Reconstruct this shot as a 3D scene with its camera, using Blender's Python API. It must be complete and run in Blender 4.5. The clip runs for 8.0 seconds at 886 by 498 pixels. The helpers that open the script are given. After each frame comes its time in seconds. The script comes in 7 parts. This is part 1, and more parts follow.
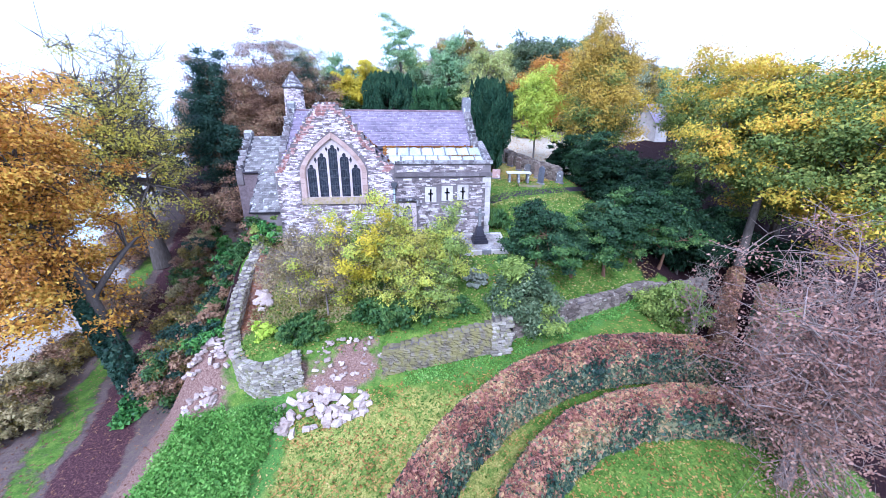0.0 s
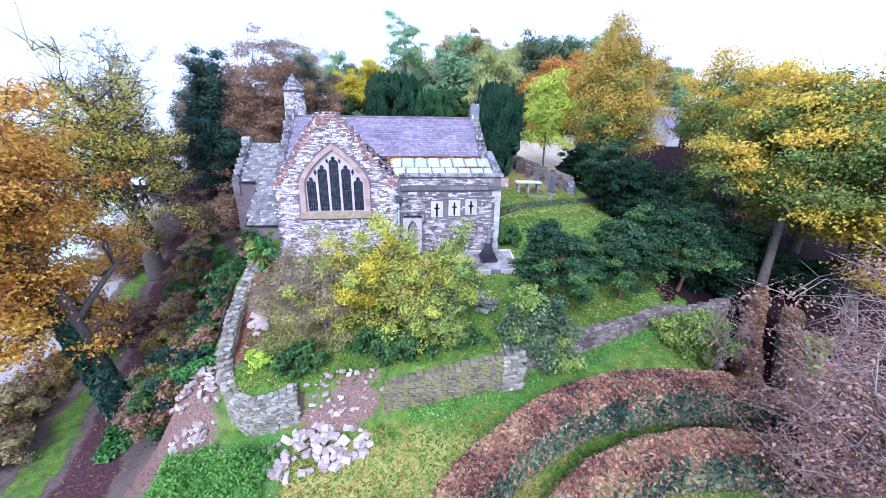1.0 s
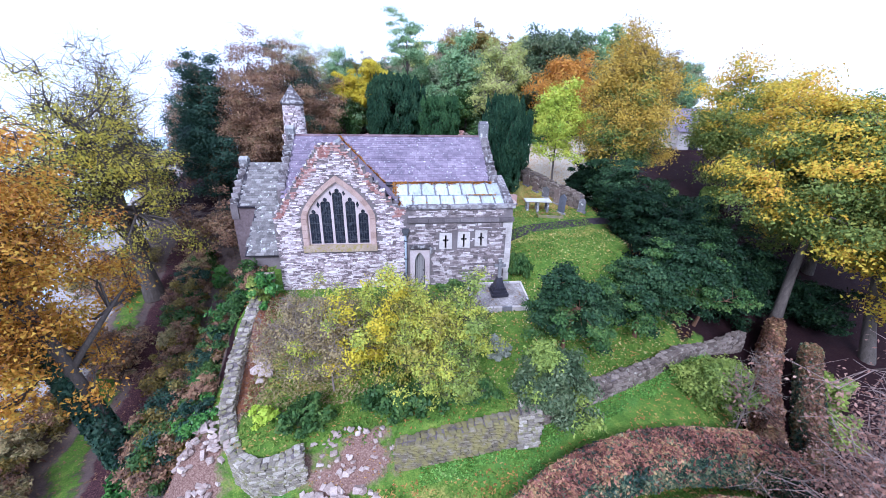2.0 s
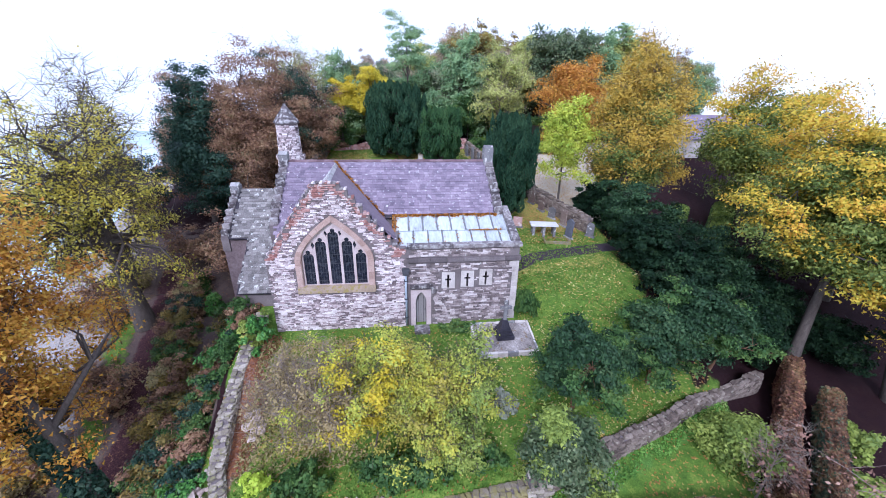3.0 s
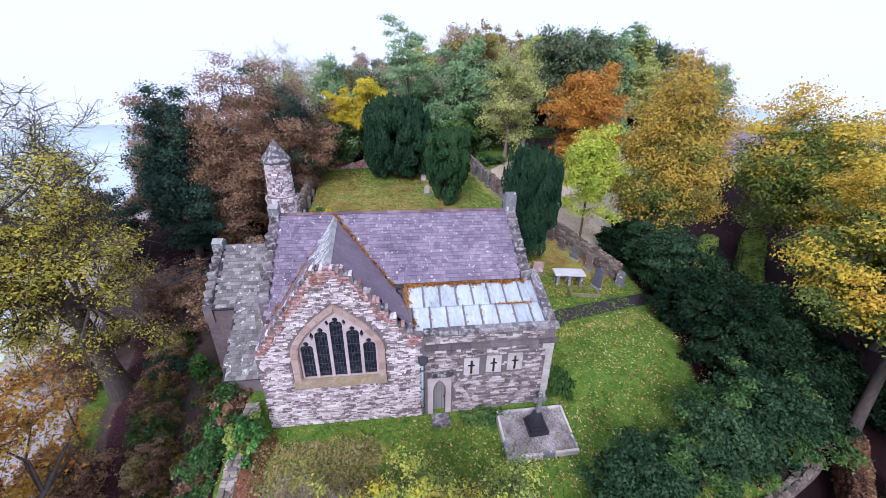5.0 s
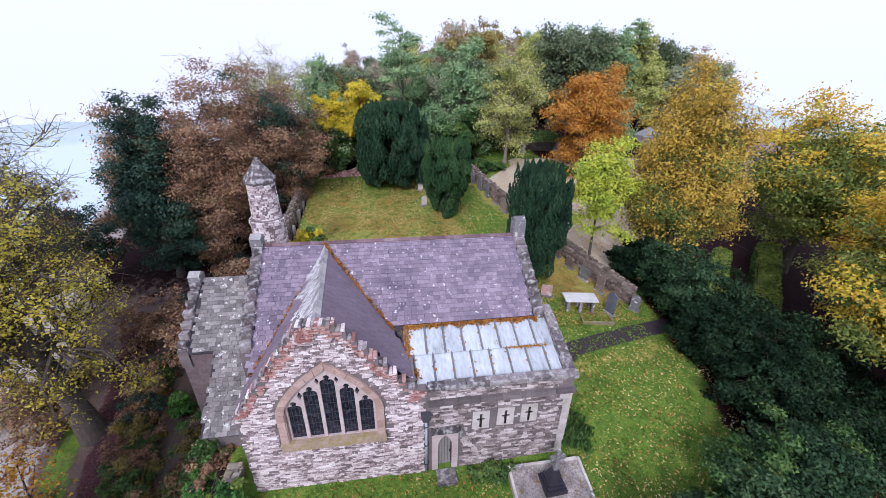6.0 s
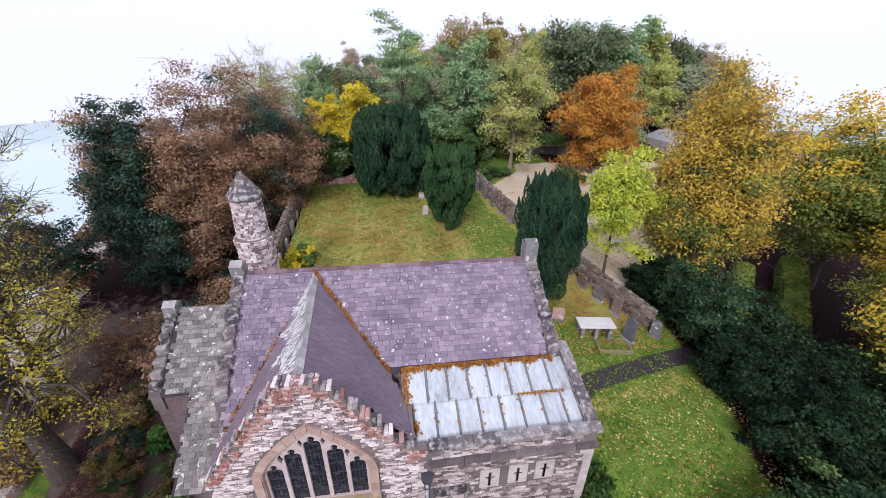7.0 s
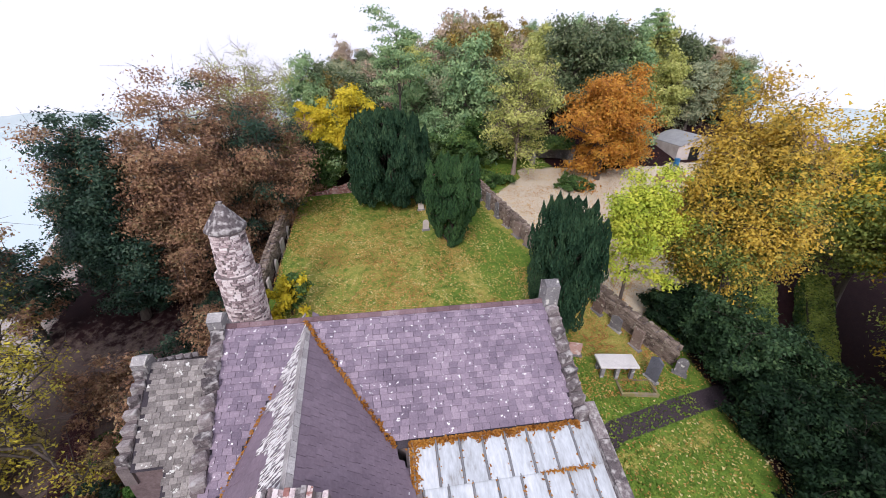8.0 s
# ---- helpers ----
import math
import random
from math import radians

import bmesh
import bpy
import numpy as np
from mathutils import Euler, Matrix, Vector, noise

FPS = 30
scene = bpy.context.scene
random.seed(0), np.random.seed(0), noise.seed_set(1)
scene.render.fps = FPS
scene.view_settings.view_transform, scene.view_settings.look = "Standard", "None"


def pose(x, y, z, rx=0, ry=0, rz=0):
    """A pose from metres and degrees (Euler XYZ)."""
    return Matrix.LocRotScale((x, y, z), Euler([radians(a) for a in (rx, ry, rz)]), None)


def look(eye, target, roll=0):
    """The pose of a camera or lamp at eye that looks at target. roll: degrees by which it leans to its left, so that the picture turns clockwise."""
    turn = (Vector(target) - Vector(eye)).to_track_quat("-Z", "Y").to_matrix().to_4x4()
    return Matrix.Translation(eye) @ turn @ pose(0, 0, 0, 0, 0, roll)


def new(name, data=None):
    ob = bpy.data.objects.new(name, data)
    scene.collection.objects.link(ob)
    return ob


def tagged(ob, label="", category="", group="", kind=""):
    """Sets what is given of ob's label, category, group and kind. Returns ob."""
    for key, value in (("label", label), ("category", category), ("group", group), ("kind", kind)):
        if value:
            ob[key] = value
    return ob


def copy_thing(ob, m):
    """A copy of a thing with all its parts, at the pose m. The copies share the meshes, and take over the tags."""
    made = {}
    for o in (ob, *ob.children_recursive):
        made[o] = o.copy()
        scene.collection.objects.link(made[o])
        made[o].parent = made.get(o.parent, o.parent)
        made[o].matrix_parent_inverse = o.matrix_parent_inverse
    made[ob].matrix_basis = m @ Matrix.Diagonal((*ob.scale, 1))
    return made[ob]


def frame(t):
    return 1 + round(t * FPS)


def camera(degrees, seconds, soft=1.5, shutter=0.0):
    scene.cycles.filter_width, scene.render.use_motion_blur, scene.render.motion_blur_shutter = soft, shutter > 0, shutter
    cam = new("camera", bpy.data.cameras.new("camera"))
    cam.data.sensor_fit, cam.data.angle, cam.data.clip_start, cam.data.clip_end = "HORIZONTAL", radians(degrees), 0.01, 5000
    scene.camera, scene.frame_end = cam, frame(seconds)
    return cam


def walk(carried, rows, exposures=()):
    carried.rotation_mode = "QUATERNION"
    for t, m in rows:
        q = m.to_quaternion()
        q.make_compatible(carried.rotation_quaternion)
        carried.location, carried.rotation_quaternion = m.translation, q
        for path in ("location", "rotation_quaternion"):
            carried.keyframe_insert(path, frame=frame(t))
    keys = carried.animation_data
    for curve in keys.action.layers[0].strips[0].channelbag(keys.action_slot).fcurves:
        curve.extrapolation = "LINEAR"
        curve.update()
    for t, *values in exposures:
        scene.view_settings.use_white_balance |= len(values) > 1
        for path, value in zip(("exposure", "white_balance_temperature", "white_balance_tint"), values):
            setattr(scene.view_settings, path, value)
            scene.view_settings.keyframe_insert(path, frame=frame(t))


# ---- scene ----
cam = camera(100.0, 8.0, soft=0.5)
PATH = [
    (0, (0.52, -23.928, 6.898), (0.725, -22.036, 6.283), 0.2),
    (0.5, (0.676, -23.063, 7.276), (0.868, -21.174, 6.649), 0.5),
    (1, (0.422, -22.257, 7.785), (0.615, -20.372, 7.148), 0.7),
    (1.5, (-0.034, -21.386, 8.694), (0.167, -19.51, 8.03), 0.8),
    (2.8, (-0.033, -18.616, 12.173), (0.163, -16.783, 11.396), 1.0),
    (3, (0.051, -18.209, 12.299), (0.246, -16.372, 11.534), 0.9),
    (3.5, (0.247, -17.163, 12.903), (0.432, -15.328, 12.128), 0.9),
    (4, (0.0, -15.989, 13.635), (0.188, -14.163, 12.841), 1.1),
    (4.5, (-0.518, -14.761, 14.441), (-0.315, -12.944, 13.63), 1.0),
    (6, (-0.941, -10.761, 16.072), (-0.685, -8.972, 15.214), 0.7),
    (6.5, (-0.732, -9.593, 16.297), (-0.488, -7.807, 15.432), 0.7),
    (7, (-0.689, -8.377, 16.466), (-0.442, -6.594, 15.593), 0.6),
    (7.5, (-0.784, -7.006, 17.056), (-0.531, -5.236, 16.16), 0.5),
    (8, (-0.934, -5.408, 17.549), (-0.659, -3.654, 16.628), 0.7),
]
walk(cam, [(t, look(eye, target, roll)) for t, eye, target, roll in PATH], exposures=((0, 0.68, 4650, 19), (1.5, 0.45, 4800, 19), (3.5, 0.1, 5200, 21), (4.5, -0.02, 5300, 22), (6.5, -0.16, 5800, 21), (8, -0.12, 6200, 20)))

# ---- sky and sun: a bright overcast day ----
world = bpy.data.worlds.new("overcast_sky")
scene.world = world
world.use_nodes = True
wn, wl = world.node_tree.nodes, world.node_tree.links
wn.clear()
w_out = wn.new("ShaderNodeOutputWorld")
w_bg = wn.new("ShaderNodeBackground")
w_sky = wn.new("ShaderNodeTexSky")
w_sky.sky_type = "NISHITA"
w_sky.sun_disc = False
w_sky.sun_elevation, w_sky.sun_rotation = radians(38), radians(200)
w_sky.dust_density, w_sky.air_density = 4.0, 1.0
w_mul = wn.new("ShaderNodeMix")
w_mul.data_type = "RGBA"
w_mul.blend_type = "MULTIPLY"
w_mul.inputs["Factor"].default_value = 1.0
w_mul.inputs["B"].default_value = (0.1, 0.1, 0.1, 1)
w_mix = wn.new("ShaderNodeMix")
w_mix.data_type = "RGBA"
w_mix.inputs["Factor"].default_value = 0.88
w_mix.inputs["B"].default_value = (1.22, 1.26, 1.36, 1)
w_bg.inputs["Strength"].default_value = 1.0
wl.new(w_sky.outputs["Color"], w_mul.inputs["A"])
wl.new(w_mul.outputs["Result"], w_mix.inputs["A"])
wl.new(w_mix.outputs["Result"], w_bg.inputs["Color"])
wl.new(w_bg.outputs["Background"], w_out.inputs["Surface"])

sun_data = bpy.data.lights.new("sun", "SUN")
sun_data.energy, sun_data.angle, sun_data.color = 2.3, radians(14), (1.0, 0.95, 0.90)
sun = new("sun", sun_data)
sun.matrix_world = look((-14, -38, 32), (0, 0, 0))

# ---- materials ----
def material(name, roughness=0.9, metallic=0.0):
    m = bpy.data.materials.new(name)
    m.use_nodes = True
    b = m.node_tree.nodes["Principled BSDF"]
    b.inputs["Roughness"].default_value = roughness
    b.inputs["Metallic"].default_value = metallic
    b.inputs["Specular IOR Level"].default_value = 0.3
    return m, m.node_tree.nodes, m.node_tree.links, b


def ramp(nodes, stops):
    r = nodes.new("ShaderNodeValToRGB")
    e = r.color_ramp.elements
    while len(e) < len(stops):
        e.new(0.5)
    for k, (p, c) in enumerate(stops):
        e[k].position = p
        e[k].color = (*c, 1)
    return r


def noise_tex(nodes, links, scale, detail=4.0, source=None, rough=0.6):
    n = nodes.new("ShaderNodeTexNoise")
    n.inputs["Scale"].default_value = scale
    n.inputs["Detail"].default_value = detail
    n.inputs["Roughness"].default_value = rough
    if source:
        links.new(source, n.inputs["Vector"])
    return n


def mix_rgb(nodes, links, fac, a, b, mode="MIX"):
    n = nodes.new("ShaderNodeMix")
    n.data_type = "RGBA"
    n.blend_type = mode
    for key, v in (("Factor", fac), ("A", a), ("B", b)):
        s = n.inputs[key]
        if isinstance(v, tuple):
            s.default_value = (*v, 1)
        elif isinstance(v, (int, float)):
            s.default_value = v
        else:
            links.new(v, s)
    return n.outputs["Result"]


def bump(nodes, links, bsdf, height, strength, distance=0.02):
    n = nodes.new("ShaderNodeBump")
    n.inputs["Strength"].default_value = strength
    n.inputs["Distance"].default_value = distance
    links.new(height, n.inputs["Height"])
    links.new(n.outputs["Normal"], bsdf.inputs["Normal"])


def position(nodes):
    return nodes.new("ShaderNodeNewGeometry").outputs["Position"]


def step_mask(nodes, links, value, lo, hi):
    n = nodes.new("ShaderNodeMapRange")
    n.interpolation_type = "SMOOTHSTEP"
    n.inputs["From Min"].default_value = lo
    n.inputs["From Max"].default_value = hi
    links.new(value, n.inputs["Value"])
    return n.outputs["Result"]


def rough_material(name, stops, grain=18.0, blotch=1.3, lichen=None, lichen_at=(0.62, 0.68), lichen_scale=5.0,
                   per_piece=0.0, roughness=0.92, relief=0.5, stretch=None):
    """Stone, slate, earth and the like: a ramp over two scales of grain, blotches of lichen, and a tone of its own for each piece."""
    m, n, l, b = material(name, roughness)
    pos = position(n)
    if stretch:
        mp = n.new("ShaderNodeMapping")
        mp.inputs["Scale"].default_value = stretch
        l.new(pos, mp.inputs["Vector"])
        pos = mp.outputs["Vector"]
    fine, broad = noise_tex(n, l, grain, 6, pos), noise_tex(n, l, blotch, 4, pos)
    add = n.new("ShaderNodeMath")
    add.operation = "ADD"
    sc = n.new("ShaderNodeMath")
    sc.operation = "MULTIPLY_ADD"
    sc.inputs[1].default_value = 0.5
    sc.inputs[2].default_value = 0.0
    l.new(fine.outputs["Fac"], sc.inputs[0])
    half = n.new("ShaderNodeMath")
    half.operation = "MULTIPLY"
    half.inputs[1].default_value = 0.5
    l.new(broad.outputs["Fac"], half.inputs[0])
    l.new(sc.outputs[0], add.inputs[0])
    l.new(half.outputs[0], add.inputs[1])
    fac = add.outputs[0]
    if per_piece:
        both = n.new("ShaderNodeMath")
        both.operation = "ADD"
        l.new(n.new("ShaderNodeObjectInfo").outputs["Random"], both.inputs[0])
        l.new(n.new("ShaderNodeNewGeometry").outputs["Random Per Island"], both.inputs[1])
        tone = n.new("ShaderNodeMath")
        tone.operation = "FRACT"
        l.new(both.outputs[0], tone.inputs[0])
        ma = n.new("ShaderNodeMath")
        ma.operation = "MULTIPLY_ADD"
        ma.inputs[1].default_value = per_piece
        l.new(tone.outputs[0], ma.inputs[0])
        off = n.new("ShaderNodeMath")
        off.operation = "SUBTRACT"
        off.inputs[1].default_value = per_piece / 2
        l.new(fac, off.inputs[0])
        l.new(off.outputs[0], ma.inputs[2])
        fac = ma.outputs[0]
    r = ramp(n, stops)
    l.new(fac, r.inputs["Fac"])
    col = r.outputs["Color"]
    if lichen:
        sp = noise_tex(n, l, lichen_scale, 3, pos, 0.55)
        col = mix_rgb(n, l, step_mask(n, l, sp.outputs["Fac"], *lichen_at), col, lichen)
    l.new(col, b.inputs["Base Color"])
    bump(n, l, b, fine.outputs["Fac"], relief)
    return m


def leaf_material(name, colours, gloss=0.55, through_light=0.25, shine=0.2):
    """Leaves: every leaf takes its own tone from the list of colours."""
    m, n, l, b = material(name, gloss)
    b.inputs["Specular IOR Level"].default_value = shine
    g = n.new("ShaderNodeNewGeometry")
    patch = noise_tex(n, l, 0.55, 2, g.outputs["Position"])
    ma = n.new("ShaderNodeMath")
    ma.operation = "MULTIPLY_ADD"
    ma.inputs[1].default_value = 0.55
    l.new(g.outputs["Random Per Island"], ma.inputs[0])
    mb = n.new("ShaderNodeMath")
    mb.operation = "MULTIPLY_ADD"
    mb.inputs[1].default_value = 1.3
    mb.inputs[2].default_value = -0.42
    l.new(patch.outputs["Fac"], mb.inputs[0])
    l.new(mb.outputs[0], ma.inputs[2])
    r = ramp(n, [(k / max(1, len(colours) - 1), c) for k, c in enumerate(colours)])
    l.new(ma.outputs[0], r.inputs["Fac"])
    l.new(r.outputs["Color"], b.inputs["Base Color"])
    out = n["Material Output"]
    tr = n.new("ShaderNodeBsdfTranslucent")
    l.new(r.outputs["Color"], tr.inputs["Color"])
    mx = n.new("ShaderNodeMixShader")
    mx.inputs["Fac"].default_value = through_light
    l.new(b.outputs["BSDF"], mx.inputs[1])
    l.new(tr.outputs["BSDF"], mx.inputs[2])
    l.new(mx.outputs["Shader"], out.inputs["Surface"])
    return m


RUBBLE = rough_material("rubble_stone", [(0.14, (0.045, 0.038, 0.042)), (0.32, (0.21, 0.16, 0.16)), (0.45, (0.44, 0.345, 0.34)), (0.58, (0.66, 0.565, 0.55)), (0.78, (0.86, 0.80, 0.77))],
                        lichen=(0.80, 0.77, 0.74), lichen_at=(0.62, 0.70), lichen_scale=7.0, per_piece=0.42, relief=0.8)
MORTAR = rough_material("lime_mortar", [(0.3, (0.10, 0.08, 0.078)), (0.6, (0.22, 0.185, 0.18)), (0.8, (0.38, 0.34, 0.33))], grain=26)
DRESSED = rough_material("dressed_sandstone", [(0.3, (0.30, 0.195, 0.155)), (0.55, (0.46, 0.32, 0.265)), (0.75, (0.58, 0.45, 0.39))], per_piece=0.2)
PALE = rough_material("pale_dressed_stone", [(0.3, (0.36, 0.31, 0.28)), (0.55, (0.58, 0.52, 0.48)), (0.75, (0.72, 0.68, 0.64))], per_piece=0.15)
TRACERY = rough_material("pinkish_dressed_stone", [(0.3, (0.34, 0.25, 0.235)), (0.55, (0.52, 0.42, 0.40)), (0.75, (0.64, 0.56, 0.54))], per_piece=0.15)
VESTRY = rough_material("brown_grey_rubble", [(0.14, (0.045, 0.036, 0.036)), (0.34, (0.17, 0.135, 0.13)), (0.5, (0.35, 0.285, 0.27)), (0.64, (0.56, 0.48, 0.46)), (0.82, (0.76, 0.71, 0.68))], lichen=(0.74, 0.71, 0.68), lichen_at=(0.64, 0.72), lichen_scale=7.0, per_piece=0.40, relief=0.8)
COPING = rough_material("weathered_coping", [(0.3, (0.05, 0.042, 0.045)), (0.5, (0.16, 0.135, 0.135)), (0.7, (0.34, 0.30, 0.29))],
                        lichen=(0.44, 0.42, 0.40), lichen_at=(0.46, 0.70), lichen_scale=4, per_piece=0.3, relief=0.8)
BRICK = rough_material("old_red_brick", [(0.3, (0.22, 0.095, 0.08)), (0.5, (0.39, 0.195, 0.165)), (0.72, (0.52, 0.35, 0.31))], lichen=(0.62, 0.52, 0.49), lichen_at=(0.54, 0.64), per_piece=0.35)
SLATE = rough_material("purple_slate", [(0.2, (0.085, 0.066, 0.095)), (0.42, (0.19, 0.15, 0.195)), (0.58, (0.27, 0.215, 0.265)), (0.78, (0.42, 0.35, 0.40))], grain=20, blotch=0.6,
                       lichen=(0.72, 0.71, 0.72), lichen_at=(0.66, 0.68), lichen_scale=7.0, per_piece=0.22, roughness=0.62, relief=0.5)
SLATE_E = rough_material("smooth_purple_slate", [(0.25, (0.12, 0.09, 0.115)), (0.5, (0.19, 0.145, 0.18)), (0.75, (0.26, 0.205, 0.245))], grain=10, blotch=0.8, lichen=(0.6, 0.6, 0.6), lichen_at=(0.74, 0.77), lichen_scale=3.0, per_piece=0.08, roughness=0.55, relief=0.2)
SLATE_GREY = rough_material("grey_stone_slate", [(0.25, (0.085, 0.075, 0.072)), (0.5, (0.22, 0.20, 0.188)), (0.75, (0.41, 0.38, 0.35))], grain=16, blotch=0.9,
                            lichen=(0.62, 0.62, 0.58), lichen_at=(0.62, 0.68), lichen_scale=4, per_piece=0.3, roughness=0.8)
SLATE_WHITE = rough_material("lichened_slate", [(0.25, (0.075, 0.06, 0.07)), (0.5, (0.13, 0.105, 0.12)), (0.75, (0.23, 0.20, 0.21))], grain=16, blotch=1.0,
                             lichen=(0.70, 0.69, 0.67), lichen_at=(0.45, 0.54), lichen_scale=6.5, per_piece=0.25, stretch=(0.55, 2.6, 0.55))
LEAD = rough_material("weathered_lead", [(0.28, (0.24, 0.235, 0.22)), (0.42, (0.40, 0.43, 0.45)), (0.55, (0.50, 0.54, 0.565)), (0.72, (0.66, 0.68, 0.69))], grain=5, blotch=1.4, roughness=0.45, relief=0.15, per_piece=0.16, stretch=(2.2, 0.6, 0.6))
LEADROLL = rough_material("lead_roll", [(0.3, (0.10, 0.10, 0.105)), (0.7, (0.26, 0.265, 0.27))], roughness=0.5)
GLASS_M, gn, gl, gb = material("leaded_dark_glass", 0.12)
gv = gn.new("ShaderNodeTexVoronoi")
gv.inputs["Scale"].default_value = 9.0
gl.new(position(gn), gv.inputs["Vector"])
gr = ramp(gn, [(0.0, (0.006, 0.007, 0.012)), (0.55, (0.022, 0.025, 0.038)), (1.0, (0.07, 0.075, 0.09))])
gl.new(gv.outputs["Color"], gr.inputs["Fac"])
gl.new(gr.outputs["Color"], gb.inputs["Base Color"])
bump(gn, gl, gb, gv.outputs["Distance"], 0.5)
LEADCAME = rough_material("lead_came", [(0.3, (0.03, 0.03, 0.035)), (0.7, (0.10, 0.10, 0.11))], roughness=0.6)
# near-black for painted shade in openings, also door joints and handle
DARK = rough_material("black_shade_and_fittings", [(0.3, (0.008, 0.008, 0.009)), (0.7, (0.02, 0.02, 0.02))])
DOOR_M = rough_material("grey_weathered_door", [(0.3, (0.20, 0.18, 0.17)), (0.6, (0.33, 0.305, 0.29)), (0.8, (0.44, 0.42, 0.40))], stretch=(8, 8, 0.6))
IRON = rough_material("painted_iron", [(0.3, (0.22, 0.26, 0.30)), (0.7, (0.46, 0.52, 0.57))], roughness=0.5)
DARKSTONE = rough_material("black_granite", [(0.3, (0.018, 0.017, 0.024)), (0.7, (0.06, 0.055, 0.07))], roughness=0.4, relief=0.15)
SLATESTONE = rough_material("blue_grey_slate_stone", [(0.3, (0.07, 0.075, 0.09)), (0.6, (0.16, 0.165, 0.19)), (0.8, (0.28, 0.285, 0.30))], relief=0.3)
GREYSTONE = rough_material("grey_gravestone", [(0.3, (0.13, 0.125, 0.13)), (0.55, (0.26, 0.25, 0.25)), (0.8, (0.45, 0.43, 0.41))], lichen=(0.56, 0.55, 0.5), lichen_at=(0.58, 0.68), per_piece=0.3)
WHITESTONE = rough_material("white_slab", [(0.3, (0.5, 0.48, 0.46)), (0.6, (0.74, 0.72, 0.70)), (0.8, (0.82, 0.8, 0.78))])
BOUNDARY = rough_material("field_stone", [(0.2, (0.10, 0.085, 0.065)), (0.5, (0.31, 0.265, 0.21)), (0.75, (0.56, 0.50, 0.42))], lichen=(0.24, 0.22, 0.11), lichen_at=(0.50, 0.68), per_piece=0.35)
MOSSY = rough_material("mossy_wall", [(0.25, (0.07, 0.058, 0.04)), (0.5, (0.19, 0.155, 0.11)), (0.75, (0.36, 0.31, 0.24))], lichen=(0.25, 0.215, 0.085), lichen_at=(0.36, 0.62), lichen_scale=2.4, per_piece=0.3)
BROWNSTONE = rough_material("brown_gravestone", [(0.3, (0.13, 0.09, 0.075)), (0.55, (0.28, 0.21, 0.175)), (0.8, (0.44, 0.36, 0.30))], lichen=(0.5, 0.46, 0.38), lichen_at=(0.58, 0.7), per_piece=0.3)
OLDWALL = rough_material("dark_old_wall", [(0.25, (0.075, 0.055, 0.045)), (0.5, (0.20, 0.155, 0.125)), (0.75, (0.36, 0.295, 0.24))], lichen=(0.42, 0.38, 0.30), lichen_at=(0.58, 0.72), per_piece=0.3)
DARKBAND = rough_material("dark_moulded_stone", [(0.3, (0.085, 0.07, 0.07)), (0.55, (0.17, 0.14, 0.14)), (0.8, (0.32, 0.28, 0.27))], per_piece=0.25)
FRESH = rough_material("fresh_rubble", [(0.2, (0.22, 0.15, 0.12)), (0.5, (0.46, 0.36, 0.31)), (0.75, (0.70, 0.60, 0.54))], per_piece=0.25)
GRAVEL = rough_material("mixed_gravel", [(0.32, (0.08, 0.065, 0.06)), (0.5, (0.28, 0.245, 0.225)), (0.68, (0.56, 0.51, 0.48))], grain=13, relief=1.0, lichen=(0.2, 0.14, 0.08), lichen_at=(0.58, 0.66), lichen_scale=3)
BARK = rough_material("bark", [(0.3, (0.045, 0.035, 0.03)), (0.55, (0.11, 0.09, 0.075)), (0.8, (0.2, 0.175, 0.15))], grain=9, stretch=(6, 6, 1.2))
BARK_PALE = rough_material("pale_bark", [(0.3, (0.14, 0.11, 0.09)), (0.55, (0.28, 0.225, 0.185)), (0.8, (0.44, 0.38, 0.33))], grain=9, stretch=(5, 5, 1.5))
BARK_PINK = rough_material("pale_pinkish_bark", [(0.3, (0.17, 0.115, 0.10)), (0.55, (0.32, 0.24, 0.21)), (0.8, (0.50, 0.42, 0.38))], grain=9, stretch=(5, 5, 1.5))
BARK_RED = rough_material("red_brown_bark", [(0.3, (0.10, 0.05, 0.03)), (0.7, (0.26, 0.14, 0.08))], grain=9, stretch=(6, 6, 1.2))
METALROOF = rough_material("corrugated_sheet", [(0.3, (0.25, 0.26, 0.27)), (0.7, (0.42, 0.43, 0.44))], roughness=0.5)
BLUEPAINT = rough_material("blue_paint", [(0.3, (0.02, 0.11, 0.25)), (0.7, (0.04, 0.2, 0.4))], roughness=0.5)

